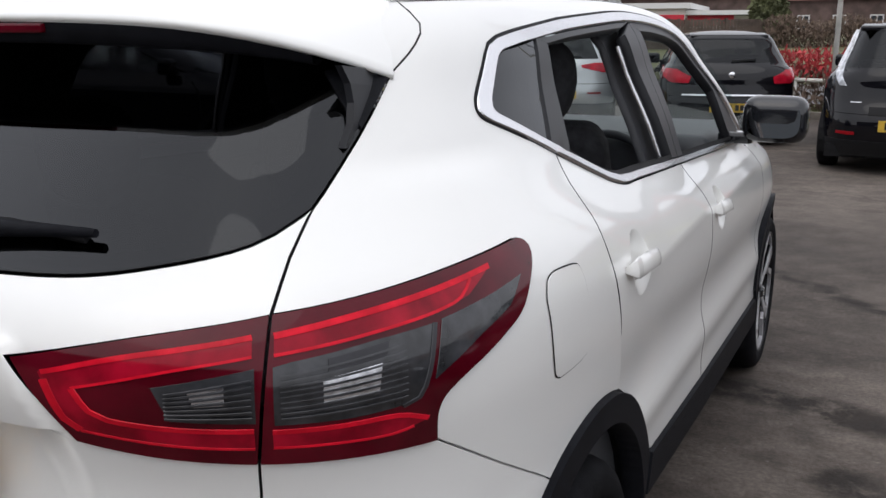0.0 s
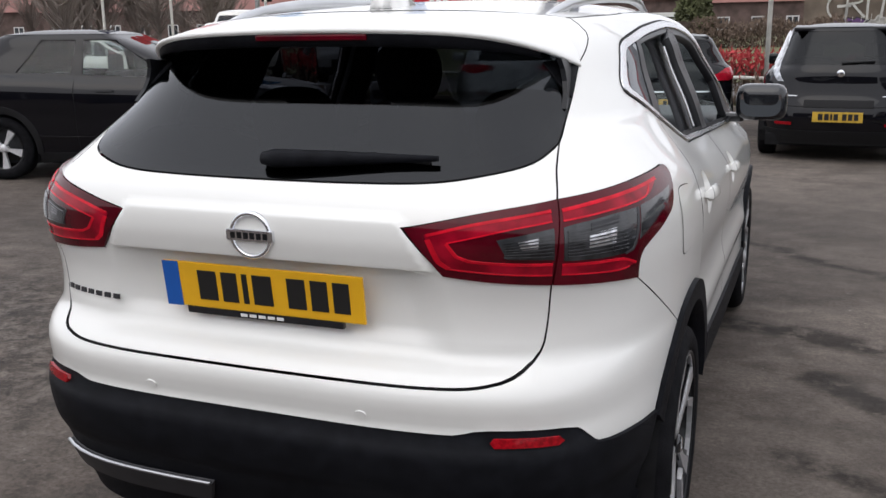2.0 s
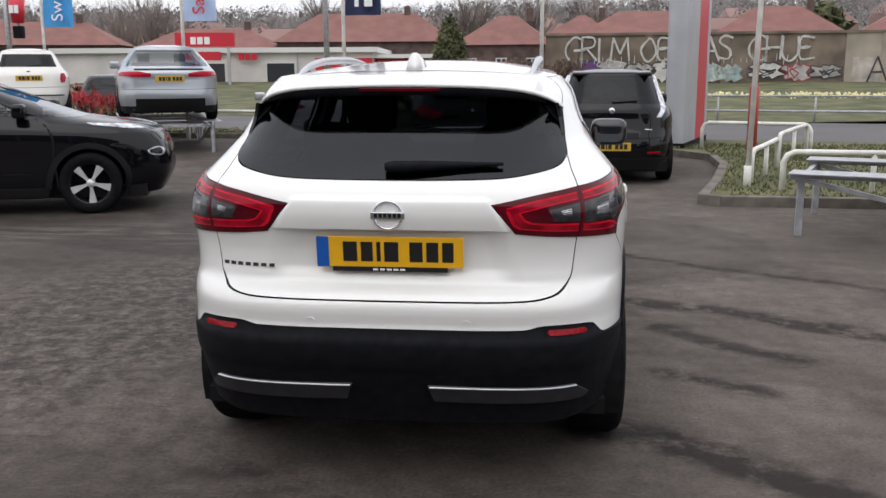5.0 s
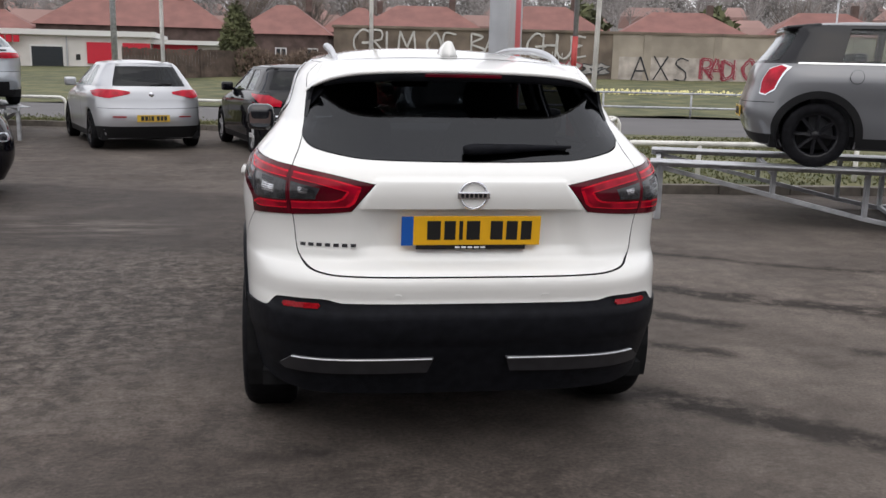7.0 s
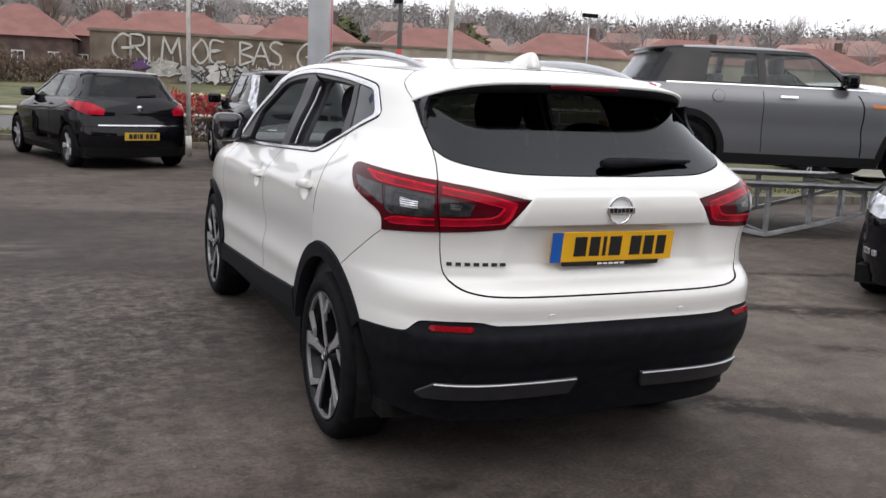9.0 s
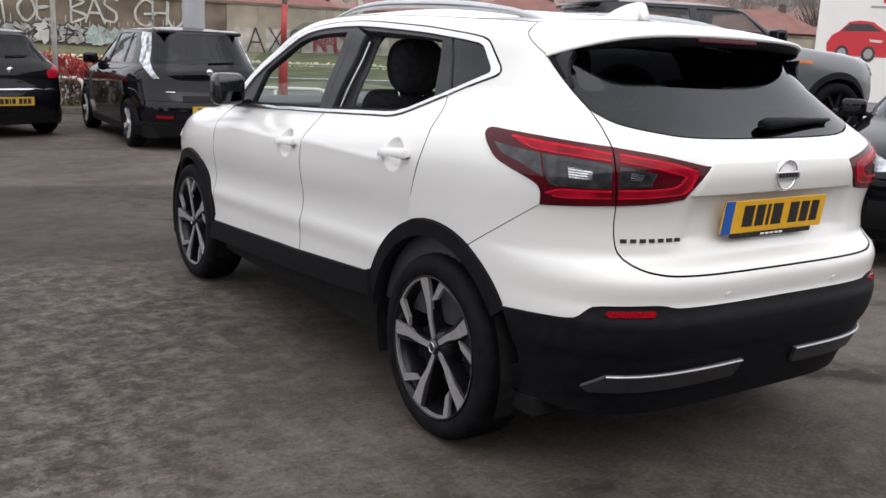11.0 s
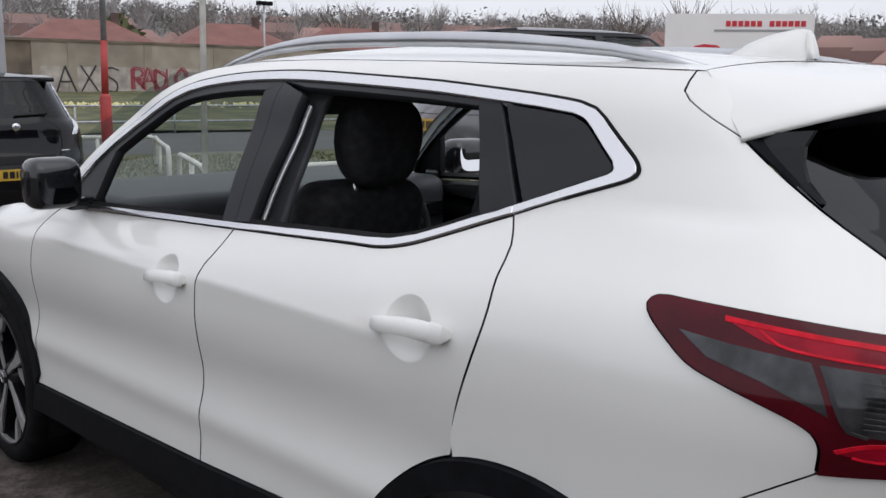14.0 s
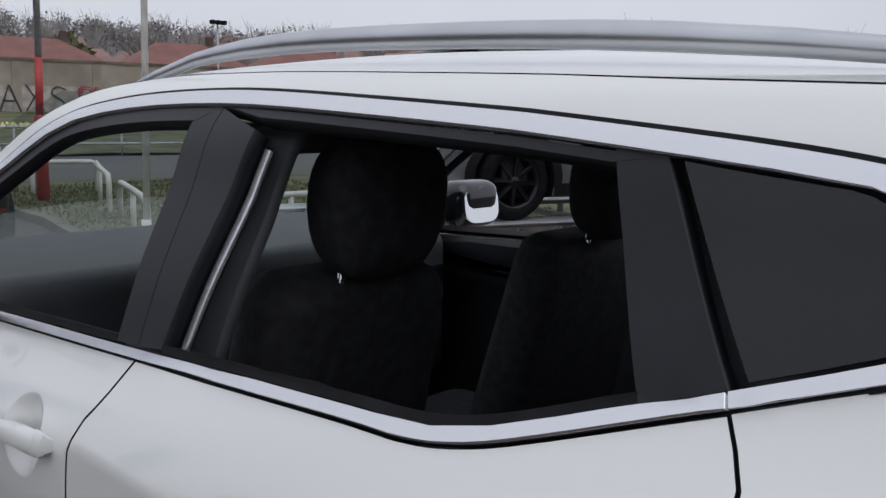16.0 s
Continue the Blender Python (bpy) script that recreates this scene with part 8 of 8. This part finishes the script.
def behind(x, y, rz, hang, z=0.0):
    """A pose that puts the middle of the rear axle at (x, y)."""
    a = radians(rz)
    return pose(x + math.sin(a) * hang, y - math.cos(a) * hang, z, 0, 0, rz)


def tail_box(x0, z0, x1, z1):
    """A field on the tail between two half-widths, for lamps, strips and grilles."""
    return lambda sk: [(rear_s(sk, x0, z0), z0), (rear_s(sk, x1, z0), z0), (rear_s(sk, x1, z1), z1), (rear_s(sk, x0, z1), z1)]


def nose_box(x0, z0, x1, z1):
    return lambda sk: [(front_s(sk, x1, z0), z0), (front_s(sk, x0, z0), z0), (front_s(sk, x0, z1), z1), (front_s(sk, x1, z1), z1)]


# black electric hatchback
sk = small_skin(4.445, 1.77, 1.55, 1.0, 0.58,
                ([0.2, 0.35, 0.5, 0.62, 0.75, 0.9, 1.0, 1.08, 1.2, 1.4, 1.5, 1.55], [0.10, 0.03, 0.0, 0.02, 0.08, 0.11, 0.12, 0.16, 0.25, 0.40, 0.47, 0.60]),
                ([0.2, 0.5, 0.75, 0.85, 0.93, 1.0, 1.1, 1.3, 1.5, 1.55], [4.35, 4.44, 4.38, 4.25, 3.95, 3.5, 3.25, 2.8, 2.2, 2.05]), 0.05, n=3.3)
parked_car("black electric hatchback with tall clear tail lamps", behind(1.47, 10.40, -2.0, 0.84), sk, 4.445, 1.77, 1.55, 2.70, 0.84, PAINT_BLACK,
           side=((0.95, 1.15, 1.40, 1.35), (1.42, 1.47, 2.12, 2.20), (2.28, 2.20, 2.42, 3.05)), rear=(0.63, 0.55), screen=(0.68, 0.54),
           tail=(("clear", [(0.60, 0.90), (0.655, 1.0), (0.655, 1.10), (0.60, 1.28), (0.56, 1.45), (0.60, 1.46), (0.66, 1.28), (0.725, 1.10), (0.72, 1.0), (0.66, 0.90)]),),
           plate_z=0.52, badge_z=0.99, handles=((1.6, 0.93), (2.55, 0.9)), mirror=(2.95, 1.0), trim_z=0.36, seams=(1.38, 2.25, 3.2), bumper_z=0.62, spoiler=0.07,
           extra=(("rear_reflector", tail_box(0.48, 0.42, 0.66, 0.45), RED_REFLECTOR, (1, -1)), ("plate_recess", tail_box(0.0, 0.62, 0.36, 0.70), DARK_TRIM, (1, -1)), ("name_bar", tail_box(0.44, 0.738, 0.54, 0.746), CHROME, (1, -1))))

# black small hatchback
sk = small_skin(4.06, 1.73, 1.45, 0.95, 0.55,
                ([0.2, 0.35, 0.5, 0.62, 0.75, 0.9, 0.98, 1.1, 1.25, 1.38, 1.45], [0.10, 0.03, 0.0, 0.02, 0.06, 0.08, 0.12, 0.24, 0.40, 0.53, 0.72]),
                ([0.2, 0.5, 0.7, 0.85, 0.95, 1.05, 1.25, 1.40, 1.45], [3.98, 4.05, 3.98, 3.7, 3.2, 2.95, 2.45, 2.0, 1.85]), 0.07)
parked_car("glossy black small hatchback with red tail lamps", behind(-0.75, 12.25, 16, 0.74), sk, 4.06, 1.73, 1.45, 2.59, 0.74, PAINT_BLACK, tyre=0.31,
           side=((0.95, 1.12, 1.55, 1.50), (1.58, 1.63, 1.95, 2.65)), rear=(0.62, 0.50), screen=(0.66, 0.5), dark_rear=True, spoiler=0.06,
           tail=(("red", [(0.52, 0.80), (0.50, 0.88), (0.66, 0.965), (0.86, 0.98), (0.88, 0.90), (0.72, 0.80)]),),
           plate_z=0.50, badge_z=0.90, handles=((1.5, 0.9), (2.3, 0.86)), mirror=(2.55, 0.97), trim_z=0.32, seams=(1.5, 2.5), bumper_z=0.62, rim_mat=RIM_SILVER,
           extra=(("chrome_strip", tail_box(0.0, 0.645, 0.60, 0.663), CHROME, (1, -1)),))

# silver hatchback
sk = small_skin(4.35, 1.80, 1.465, 0.97, 0.56,
                ([0.2, 0.35, 0.5, 0.62, 0.75, 0.9, 1.0, 1.12, 1.25, 1.38, 1.465], [0.12, 0.04, 0.0, 0.01, 0.05, 0.08, 0.12, 0.22, 0.36, 0.50, 0.68]),
                ([0.2, 0.5, 0.7, 0.85, 0.95, 1.05, 1.25, 1.40, 1.465], [4.27, 4.34, 4.25, 3.9, 3.4, 3.1, 2.55, 2.1, 1.95]), 0.04)
parked_car("silver hatchback with slim red tail lamps", behind(-3.45, 13.28, 21, 0.80), sk, 4.35, 1.80, 1.465, 2.634, 0.80, PAINT_SILVER,
           side=((0.95, 1.18, 1.60, 1.56), (1.64, 1.68, 2.05, 2.80)), rear=(0.56, 0.47), screen=(0.68, 0.52), spoiler=0.08,
           tail=(("red", [(0.34, 0.92), (0.33, 0.955), (0.52, 0.985), (0.76, 0.985), (0.90, 0.95), (0.84, 0.88), (0.66, 0.85), (0.50, 0.885)]),),
           plate_z=0.53, badge_z=0.91, handles=((2.2, 0.88),), mirror=(2.75, 0.98), trim_z=0.40, rim_mat=RIM_DARK, seams=(1.6, 2.75), bumper_z=0.68,
           extra=(("rear_reflector", tail_box(0.42, 0.545, 0.62, 0.565), RED_REFLECTOR, (1, -1)),))

# black crossover seen from its side
sk = small_skin(4.135, 1.765, 1.565, 1.03, 0.57,
                ([0.2, 0.4, 0.55, 0.7, 0.85, 1.0, 1.1, 1.25, 1.4, 1.5, 1.565], [0.12, 0.05, 0.0, 0.02, 0.05, 0.10, 0.18, 0.35, 0.52, 0.62, 0.9]),
                ([0.2, 0.4, 0.55, 0.7, 0.82, 0.90, 0.97, 1.03, 1.08, 1.2, 1.38, 1.5, 1.565], [4.02, 4.12, 4.13, 4.10, 4.04, 3.95, 3.70, 3.25, 3.05, 2.72, 2.25, 1.93, 1.8]), 0.08)
crossover_m = behind(-7.06, 6.63, -72.7, 0.78)
parked_car("black crossover with raised wheel arches and silver wheels", crossover_m, sk, 4.135, 1.765, 1.565, 2.53, 0.78, PAINT_BLACK, tyre=0.335, arch_trim=0.055,
           side=((0.95, 1.2, 1.58, 1.56), (1.68, 1.66, 2.08, 2.80)), rear=(0.6, 0.5), screen=(0.70, 0.55), top_gap=0.11,
           head=([(0.48, 0.905), (0.55, 0.955), (0.74, 0.985), (0.76, 0.965), (0.68, 0.92)],), handles=((1.95, 0.93),), mirror=(2.62, 1.05), trim_z=0.4, spokes=5, res=0.045, seams=(1.62, 2.95),
           extra=(("sill_crease", lambda k: strip(k, [(k.s_of(1.2, 0.4), 0.46), (k.s_of(2.7, 0.4), 0.44)], 0.02), PAINT_BLACK, (1, -1)), ("round_lamp", lambda k: [(front_s(k, 0.62, 0.66) + 0.05 * math.cos(a), 0.66 + 0.05 * math.sin(a)) for a in np.linspace(0, 6.283, 18, endpoint=False)], LAMP_WHITE, (1, -1))))

# grey compact on the steel ramp
sk = small_skin(3.82, 1.727, 1.414, 0.985, 0.60,
                ([0.2, 0.35, 0.5, 0.62, 0.75, 0.9, 0.985, 1.1, 1.25, 1.36, 1.414], [0.14, 0.05, 0.0, 0.02, 0.06, 0.09, 0.13, 0.22, 0.32, 0.36, 0.5]),
                ([0.2, 0.45, 0.65, 0.78, 0.86, 0.92, 0.955, 0.985, 1.02, 1.15, 1.30, 1.36, 1.414], [3.72, 3.81, 3.80, 3.76, 3.68, 3.52, 3.25, 2.85, 2.68, 2.48, 2.22, 2.1, 1.9]), 0.0)
RAMP_DIR = Vector((0.934, -0.358, 0))
RAMP_SIDE = Vector((0.358, 0.934, 0))
compact_axle = Vector((4.26, 5.25, 0)) + RAMP_SIDE * 0.80
parked_car("grey compact hatchback with a dark roof, standing on a steel ramp", behind(compact_axle.x, compact_axle.y, -111, 0.66, 0.60), sk, 3.82, 1.727, 1.414, 2.495, 0.66, PAINT_GREY, tyre=0.31, arch_trim=0.06, rim_mat=RIM_DARK, roof_paint=PAINT_BLACK, shell=PAINT_BLACK,
           side=((0.86, 0.93, 1.42, 1.42), (1.50, 1.50, 2.08, 2.50)), rear=(0.60, 0.54), screen=(0.68, 0.56), top_gap=0.085, dark_rear=False, spoiler=0.10, wiper=False,
           tail=(("ringed", [(0.655, 0.70), (0.635, 0.80), (0.655, 0.93), (0.70, 0.965), (0.745, 0.945), (0.765, 0.86), (0.755, 0.74), (0.71, 0.69)]),),
           head=([(0.42, 0.74), (0.42, 0.86), (0.56, 0.90), (0.66, 0.84), (0.66, 0.74), (0.54, 0.70)],), handles=((1.72, 0.88),), mirror=(2.32, 1.0), trim_z=0.30, spokes=8, plate_z=0.5, seams=(1.46, 2.52), bumper_z=0.60,
           extra=(("beltline_chrome", lambda k: strip(k, [(k.s_of(0.45, 0.98), 0.992), (k.s_of(1.5, 0.98), 0.990), (k.s_of(2.75, 0.98), 0.986)], 0.014), CHROME, (1, -1)),
                  ("fuel_cap_ring", lambda k: [(k.s_of(0.98, 0.85) + 0.075 * math.cos(a), 0.87 + 0.066 * math.sin(a)) for a in np.linspace(0, 6.283, 20, endpoint=False)], SEAL, (1,)),
                  ("fuel_cap", lambda k: [(k.s_of(0.98, 0.85) + 0.070 * math.cos(a), 0.87 + 0.061 * math.sin(a)) for a in np.linspace(0, 6.283, 20, endpoint=False)], PAINT_GREY, (1,)),
                  ("side_repeater", lambda k: strip(k, [(k.s_of(2.62, 0.8), 0.83), (k.s_of(2.80, 0.8), 0.825)], 0.035), material("amber_side_repeater", (0.55, 0.16, 0.02), 0.2, 0, 0.6), (1, -1))))

# dark hatchback facing the lot
sk = small_skin(4.36, 1.82, 1.47, 0.98, 0.55,
                ([0.2, 0.5, 0.8, 1.0, 1.2, 1.38, 1.47], [0.1, 0.0, 0.05, 0.14, 0.34, 0.55, 0.8]),
                ([0.2, 0.4, 0.55, 0.68, 0.78, 0.85, 0.91, 0.96, 1.0, 1.05, 1.25, 1.40, 1.47], [4.28, 4.35, 4.36, 4.34, 4.26, 4.12, 3.85, 3.5, 3.22, 3.08, 2.5, 2.1, 1.95]), 0.07)
parked_car("black hatchback with clear headlamps", pose(7.6, 3.3, 0, 0, 0, 116), sk, 4.36, 1.82, 1.47, 2.65, 0.80, PAINT_BLACK,
           side=((0.95, 1.2, 1.60, 1.55), (1.66, 1.70, 2.08, 2.75)), rear=(0.62, 0.5), screen=(0.68, 0.52), seams=(1.6, 2.8),
           head=([(0.46, 0.69), (0.42, 0.74), (0.56, 0.80), (0.76, 0.83), (0.84, 0.80), (0.80, 0.72), (0.62, 0.67)],), mirror=(2.68, 0.98), handles=((2.3, 0.9),),
           extra=(("lower_grille", nose_box(0.0, 0.28, 0.55, 0.48), DARK_TRIM, (1, -1)), ("fog_lamp", nose_box(0.62, 0.40, 0.74, 0.44), LAMP_WHITE, (1, -1)), ("upper_grille", nose_box(0.0, 0.64, 0.38, 0.71), DARK_TRIM, (1, -1)), ("grille_bar", nose_box(0.0, 0.70, 0.38, 0.715), CHROME, (1, -1))))

# pale silver saloon and cream small car on ramps
sk = small_skin(4.95, 1.88, 1.457, 1.0, 0.56,
                ([0.2, 0.35, 0.5, 0.65, 0.8, 0.95, 1.0, 1.06, 1.12, 1.25, 1.38, 1.457], [0.12, 0.04, 0.0, 0.02, 0.03, 0.05, 0.12, 0.35, 0.55, 0.85, 1.15, 1.42]),
                ([0.2, 0.5, 0.7, 0.85, 0.95, 1.05, 1.25, 1.40, 1.457], [4.85, 4.94, 4.88, 4.5, 3.9, 3.5, 2.9, 2.4, 2.2]), 0.0)
parked_car("pale silver saloon on a steel display ramp", pose(-6.36, 13.75, 0.60, 0, 0, 26), sk, 4.95, 1.88, 1.457, 2.96, 1.06, PAINT_PALE, tyre=0.33,
           side=((1.45, 1.62, 2.25, 2.28), (2.34, 2.34, 2.45, 3.30)), rear=(0.68, 0.54), screen=(0.70, 0.54), wiper=False, dark_rear=False, seams=(2.3, 3.3),
           tail=(("red", [(0.34, 0.84), (0.33, 0.90), (0.55, 0.935), (0.82, 0.93), (0.93, 0.90), (0.90, 0.86), (0.55, 0.835)]),), plate_z=0.80, trim_z=0.30, mirror=(3.2, 1.0), rim_mat=RIM_DARK, bumper_z=0.60,
           extra=(("boot_lip", tail_box(0.0, 0.965, 0.62, 0.985), DARK_TRIM, (1, -1)), ("diffuser", tail_box(0.0, 0.22, 0.62, 0.44), DARK_TRIM, (1, -1))))
sk = small_skin(3.57, 1.63, 1.49, 0.96, 0.50,
                ([0.2, 0.35, 0.5, 0.65, 0.8, 0.95, 1.05, 1.2, 1.35, 1.43, 1.49], [0.12, 0.04, 0.0, 0.03, 0.06, 0.10, 0.17, 0.30, 0.43, 0.50, 0.7]),
                ([0.2, 0.5, 0.7, 0.85, 0.95, 1.05, 1.25, 1.42, 1.49], [3.5, 3.56, 3.48, 3.2, 2.9, 2.65, 2.15, 1.75, 1.6]), 0.10, n=3.6)
parked_car("small cream-white car on a steel display ramp", pose(-10.15, 15.55, 0.55, 0, 0, 30), sk, 3.57, 1.63, 1.49, 2.30, 0.62, PAINT_CREAM, tyre=0.29,
           side=((0.75, 0.95, 1.36, 1.35), (1.43, 1.43, 1.72, 2.35)), rear=(0.56, 0.48), screen=(0.62, 0.47), top_gap=0.13, seams=(1.38, 2.3),
           tail=(("red", [(0.62, 0.76), (0.60, 0.84), (0.62, 0.95), (0.69, 0.96), (0.72, 0.86), (0.69, 0.77)]),), plate_z=0.86, trim_z=0.27, badge_z=1.0,
           extra=(("bumper_strip", tail_box(0.0, 0.49, 0.66, 0.515), DARK_TRIM, (1, -1)),))
# white van beside the poster board
sk = small_skin(4.4, 1.80, 1.84, 1.10, 0.74,
                ([0.2, 0.5, 0.9, 1.1, 1.5, 1.75, 1.84], [0.06, 0.0, 0.02, 0.05, 0.12, 0.18, 0.3]),
                ([0.2, 0.5, 0.8, 0.95, 1.05, 1.12, 1.4, 1.7, 1.84], [4.3, 4.4, 4.3, 4.1, 3.8, 3.5, 3.0, 2.5, 2.2]), 0.0)
parked_car("white van parked beside the poster board", pose(13.6, 12.9, 0, 0, 0, 150), sk, 4.4, 1.80, 1.84, 2.7, 0.8, PAINT_CREAM, side=((1.9, 1.9, 2.2, 2.9),), rear=(0.6, 0.6), screen=(0.72, 0.66), top_gap=0.22, mirror=(2.9, 1.05), res=0.08, detail=False)
# more parked cars beyond the crossover, nearly hidden
sk = small_skin(4.2, 1.75, 1.47, 0.95, 0.53,
                ([0.2, 0.5, 0.8, 1.0, 1.2, 1.38, 1.47], [0.1, 0.0, 0.05, 0.14, 0.34, 0.55, 0.8]),
                ([0.2, 0.5, 0.7, 0.85, 0.95, 1.05, 1.25, 1.40, 1.47], [4.1, 4.2, 4.1, 3.8, 3.3, 3.0, 2.5, 2.1, 1.9]), 0.07)
for x, y, rz, paint, lab in ((-18.4, 17.8, -60, PAINT_CREAM, "white parked car in the far row"), (-15.4, 21.3, 20, PAINT_BLACK, "dark parked car behind the ramps"), (-11.3, 21.5, 25, PAINT_BLACK, "dark parked car behind the ramps"), (-20.5, 11.0, -65, PAINT_SILVER, "silver parked car in the far row"), (-24.0, 20.5, 10, PAINT_SILVER, "silver parked car in the far row")):
    parked_car(lab, pose(x, y, 0, 0, 0, rz), sk, 4.2, 1.75, 1.47, 2.6, 0.78, paint, side=((0.95, 1.2, 1.60, 1.55), (1.66, 1.70, 2.02, 2.65)), rear=(0.6, 0.48),
               tail=(("red", [(0.52, 0.80), (0.50, 0.88), (0.66, 0.965), (0.84, 0.98), (0.86, 0.90), (0.72, 0.80)]),), plate_z=0.5, mirror=(2.6, 0.97), res=0.09, detail=False)


# ---- display ramps ----


def ramp(origin, direction, length, height, label, gauge=1.45, start=0.0):
    t = thing("display_ramp", label, "ramp", group="display ramps")
    d, u = Vector(direction).normalized(), Vector((0, 0, 1))
    s = Vector((-d.y, d.x, 0))
    o = Vector(origin)

    def bar(name, a, b, w=0.05, h=0.05):
        bm = bmesh.new()
        v = b - a
        ln = v.length
        rot = v.to_track_quat("X", "Z").to_matrix().to_4x4()
        bm_box(bm, (0, -w / 2, -h / 2), (ln, w / 2, h / 2), 0.006, Matrix.Translation(a) @ rot)
        part(name, bm, GREY_METAL, t)

    def chord(k):
        """Height of the lower chord along the ramp."""
        q = k / length
        return height * (0.92 - 0.90 * min(1, q / 0.61)) if q < 0.61 else height * (0.02 + 0.75 * (q - 0.61) / 0.39)

    for g in (0.0, gauge):
        a = o + s * g
        bar("top_beam", a + u * (height - 0.03), a + d * length + u * (height - 0.03), 0.05, 0.06)
        ks = [length * q for q in (0, 0.29, 0.50, 0.61, 0.72, 0.86, 1.0)]
        for k0, k1 in zip(ks, ks[1:]):
            bar("lower_beam", a + d * k0 + u * max(chord(k0), 0.03), a + d * k1 + u * max(chord(k1), 0.03), 0.045, 0.045)
        for k in ks[1:-1]:
            bar("upright", a + d * k + u * chord(k), a + d * k + u * (height - 0.05), 0.045, 0.045)
        bar("leg", a + d * 0.1 + u * 0.0, a + d * 0.1 + u * (height - 0.05), 0.06, 0.06)
        bar("leg", a + d * (length - 0.1), a + d * (length - 0.1) + u * (height - 0.05), 0.06, 0.06)
        # wheel track
        bm = bmesh.new()
        bm_box(bm, (0, -0.19, -0.012), (length, 0.19, 0.0), 0.003, Matrix.Translation(a + u * height) @ d.to_track_quat("X", "Z").to_matrix().to_4x4())
        part("wheel_track", bm, GREY_METAL, t)
    for q in (0.02, 0.29, 0.61, 0.86, 0.98):
        bar("cross_beam", o + d * length * q + u * (height - 0.08), o + s * gauge + d * length * q + u * (height - 0.08), 0.05, 0.05)
    bar("cross_beam", o + d * length * 0.61 + u * 0.04, o + s * gauge + d * length * 0.61 + u * 0.04, 0.04, 0.04)
    return t


ramp(Vector((2.82, 5.82, 0)) , RAMP_DIR, 4.15, 0.60, "galvanised steel lattice display ramp under the grey car", gauge=1.5)
jd = Vector((-math.sin(radians(26)), math.cos(radians(26)), 0))
js = Vector((-jd.y, jd.x, 0))
ramp(Vector((-6.36, 13.75, 0)) + jd * 0.1 - js * 0.75, jd, 4.9, 0.60, "galvanised steel lattice display ramp under the saloon", gauge=1.5)
fd = Vector((-math.sin(radians(30)), math.cos(radians(30)), 0))
fs = Vector((-fd.y, fd.x, 0))
ramp(Vector((-10.15, 15.55, 0)) + fd * 0.1 - fs * 0.66, fd, 3.6, 0.55, "galvanised steel lattice display ramp under the small car", gauge=1.32)
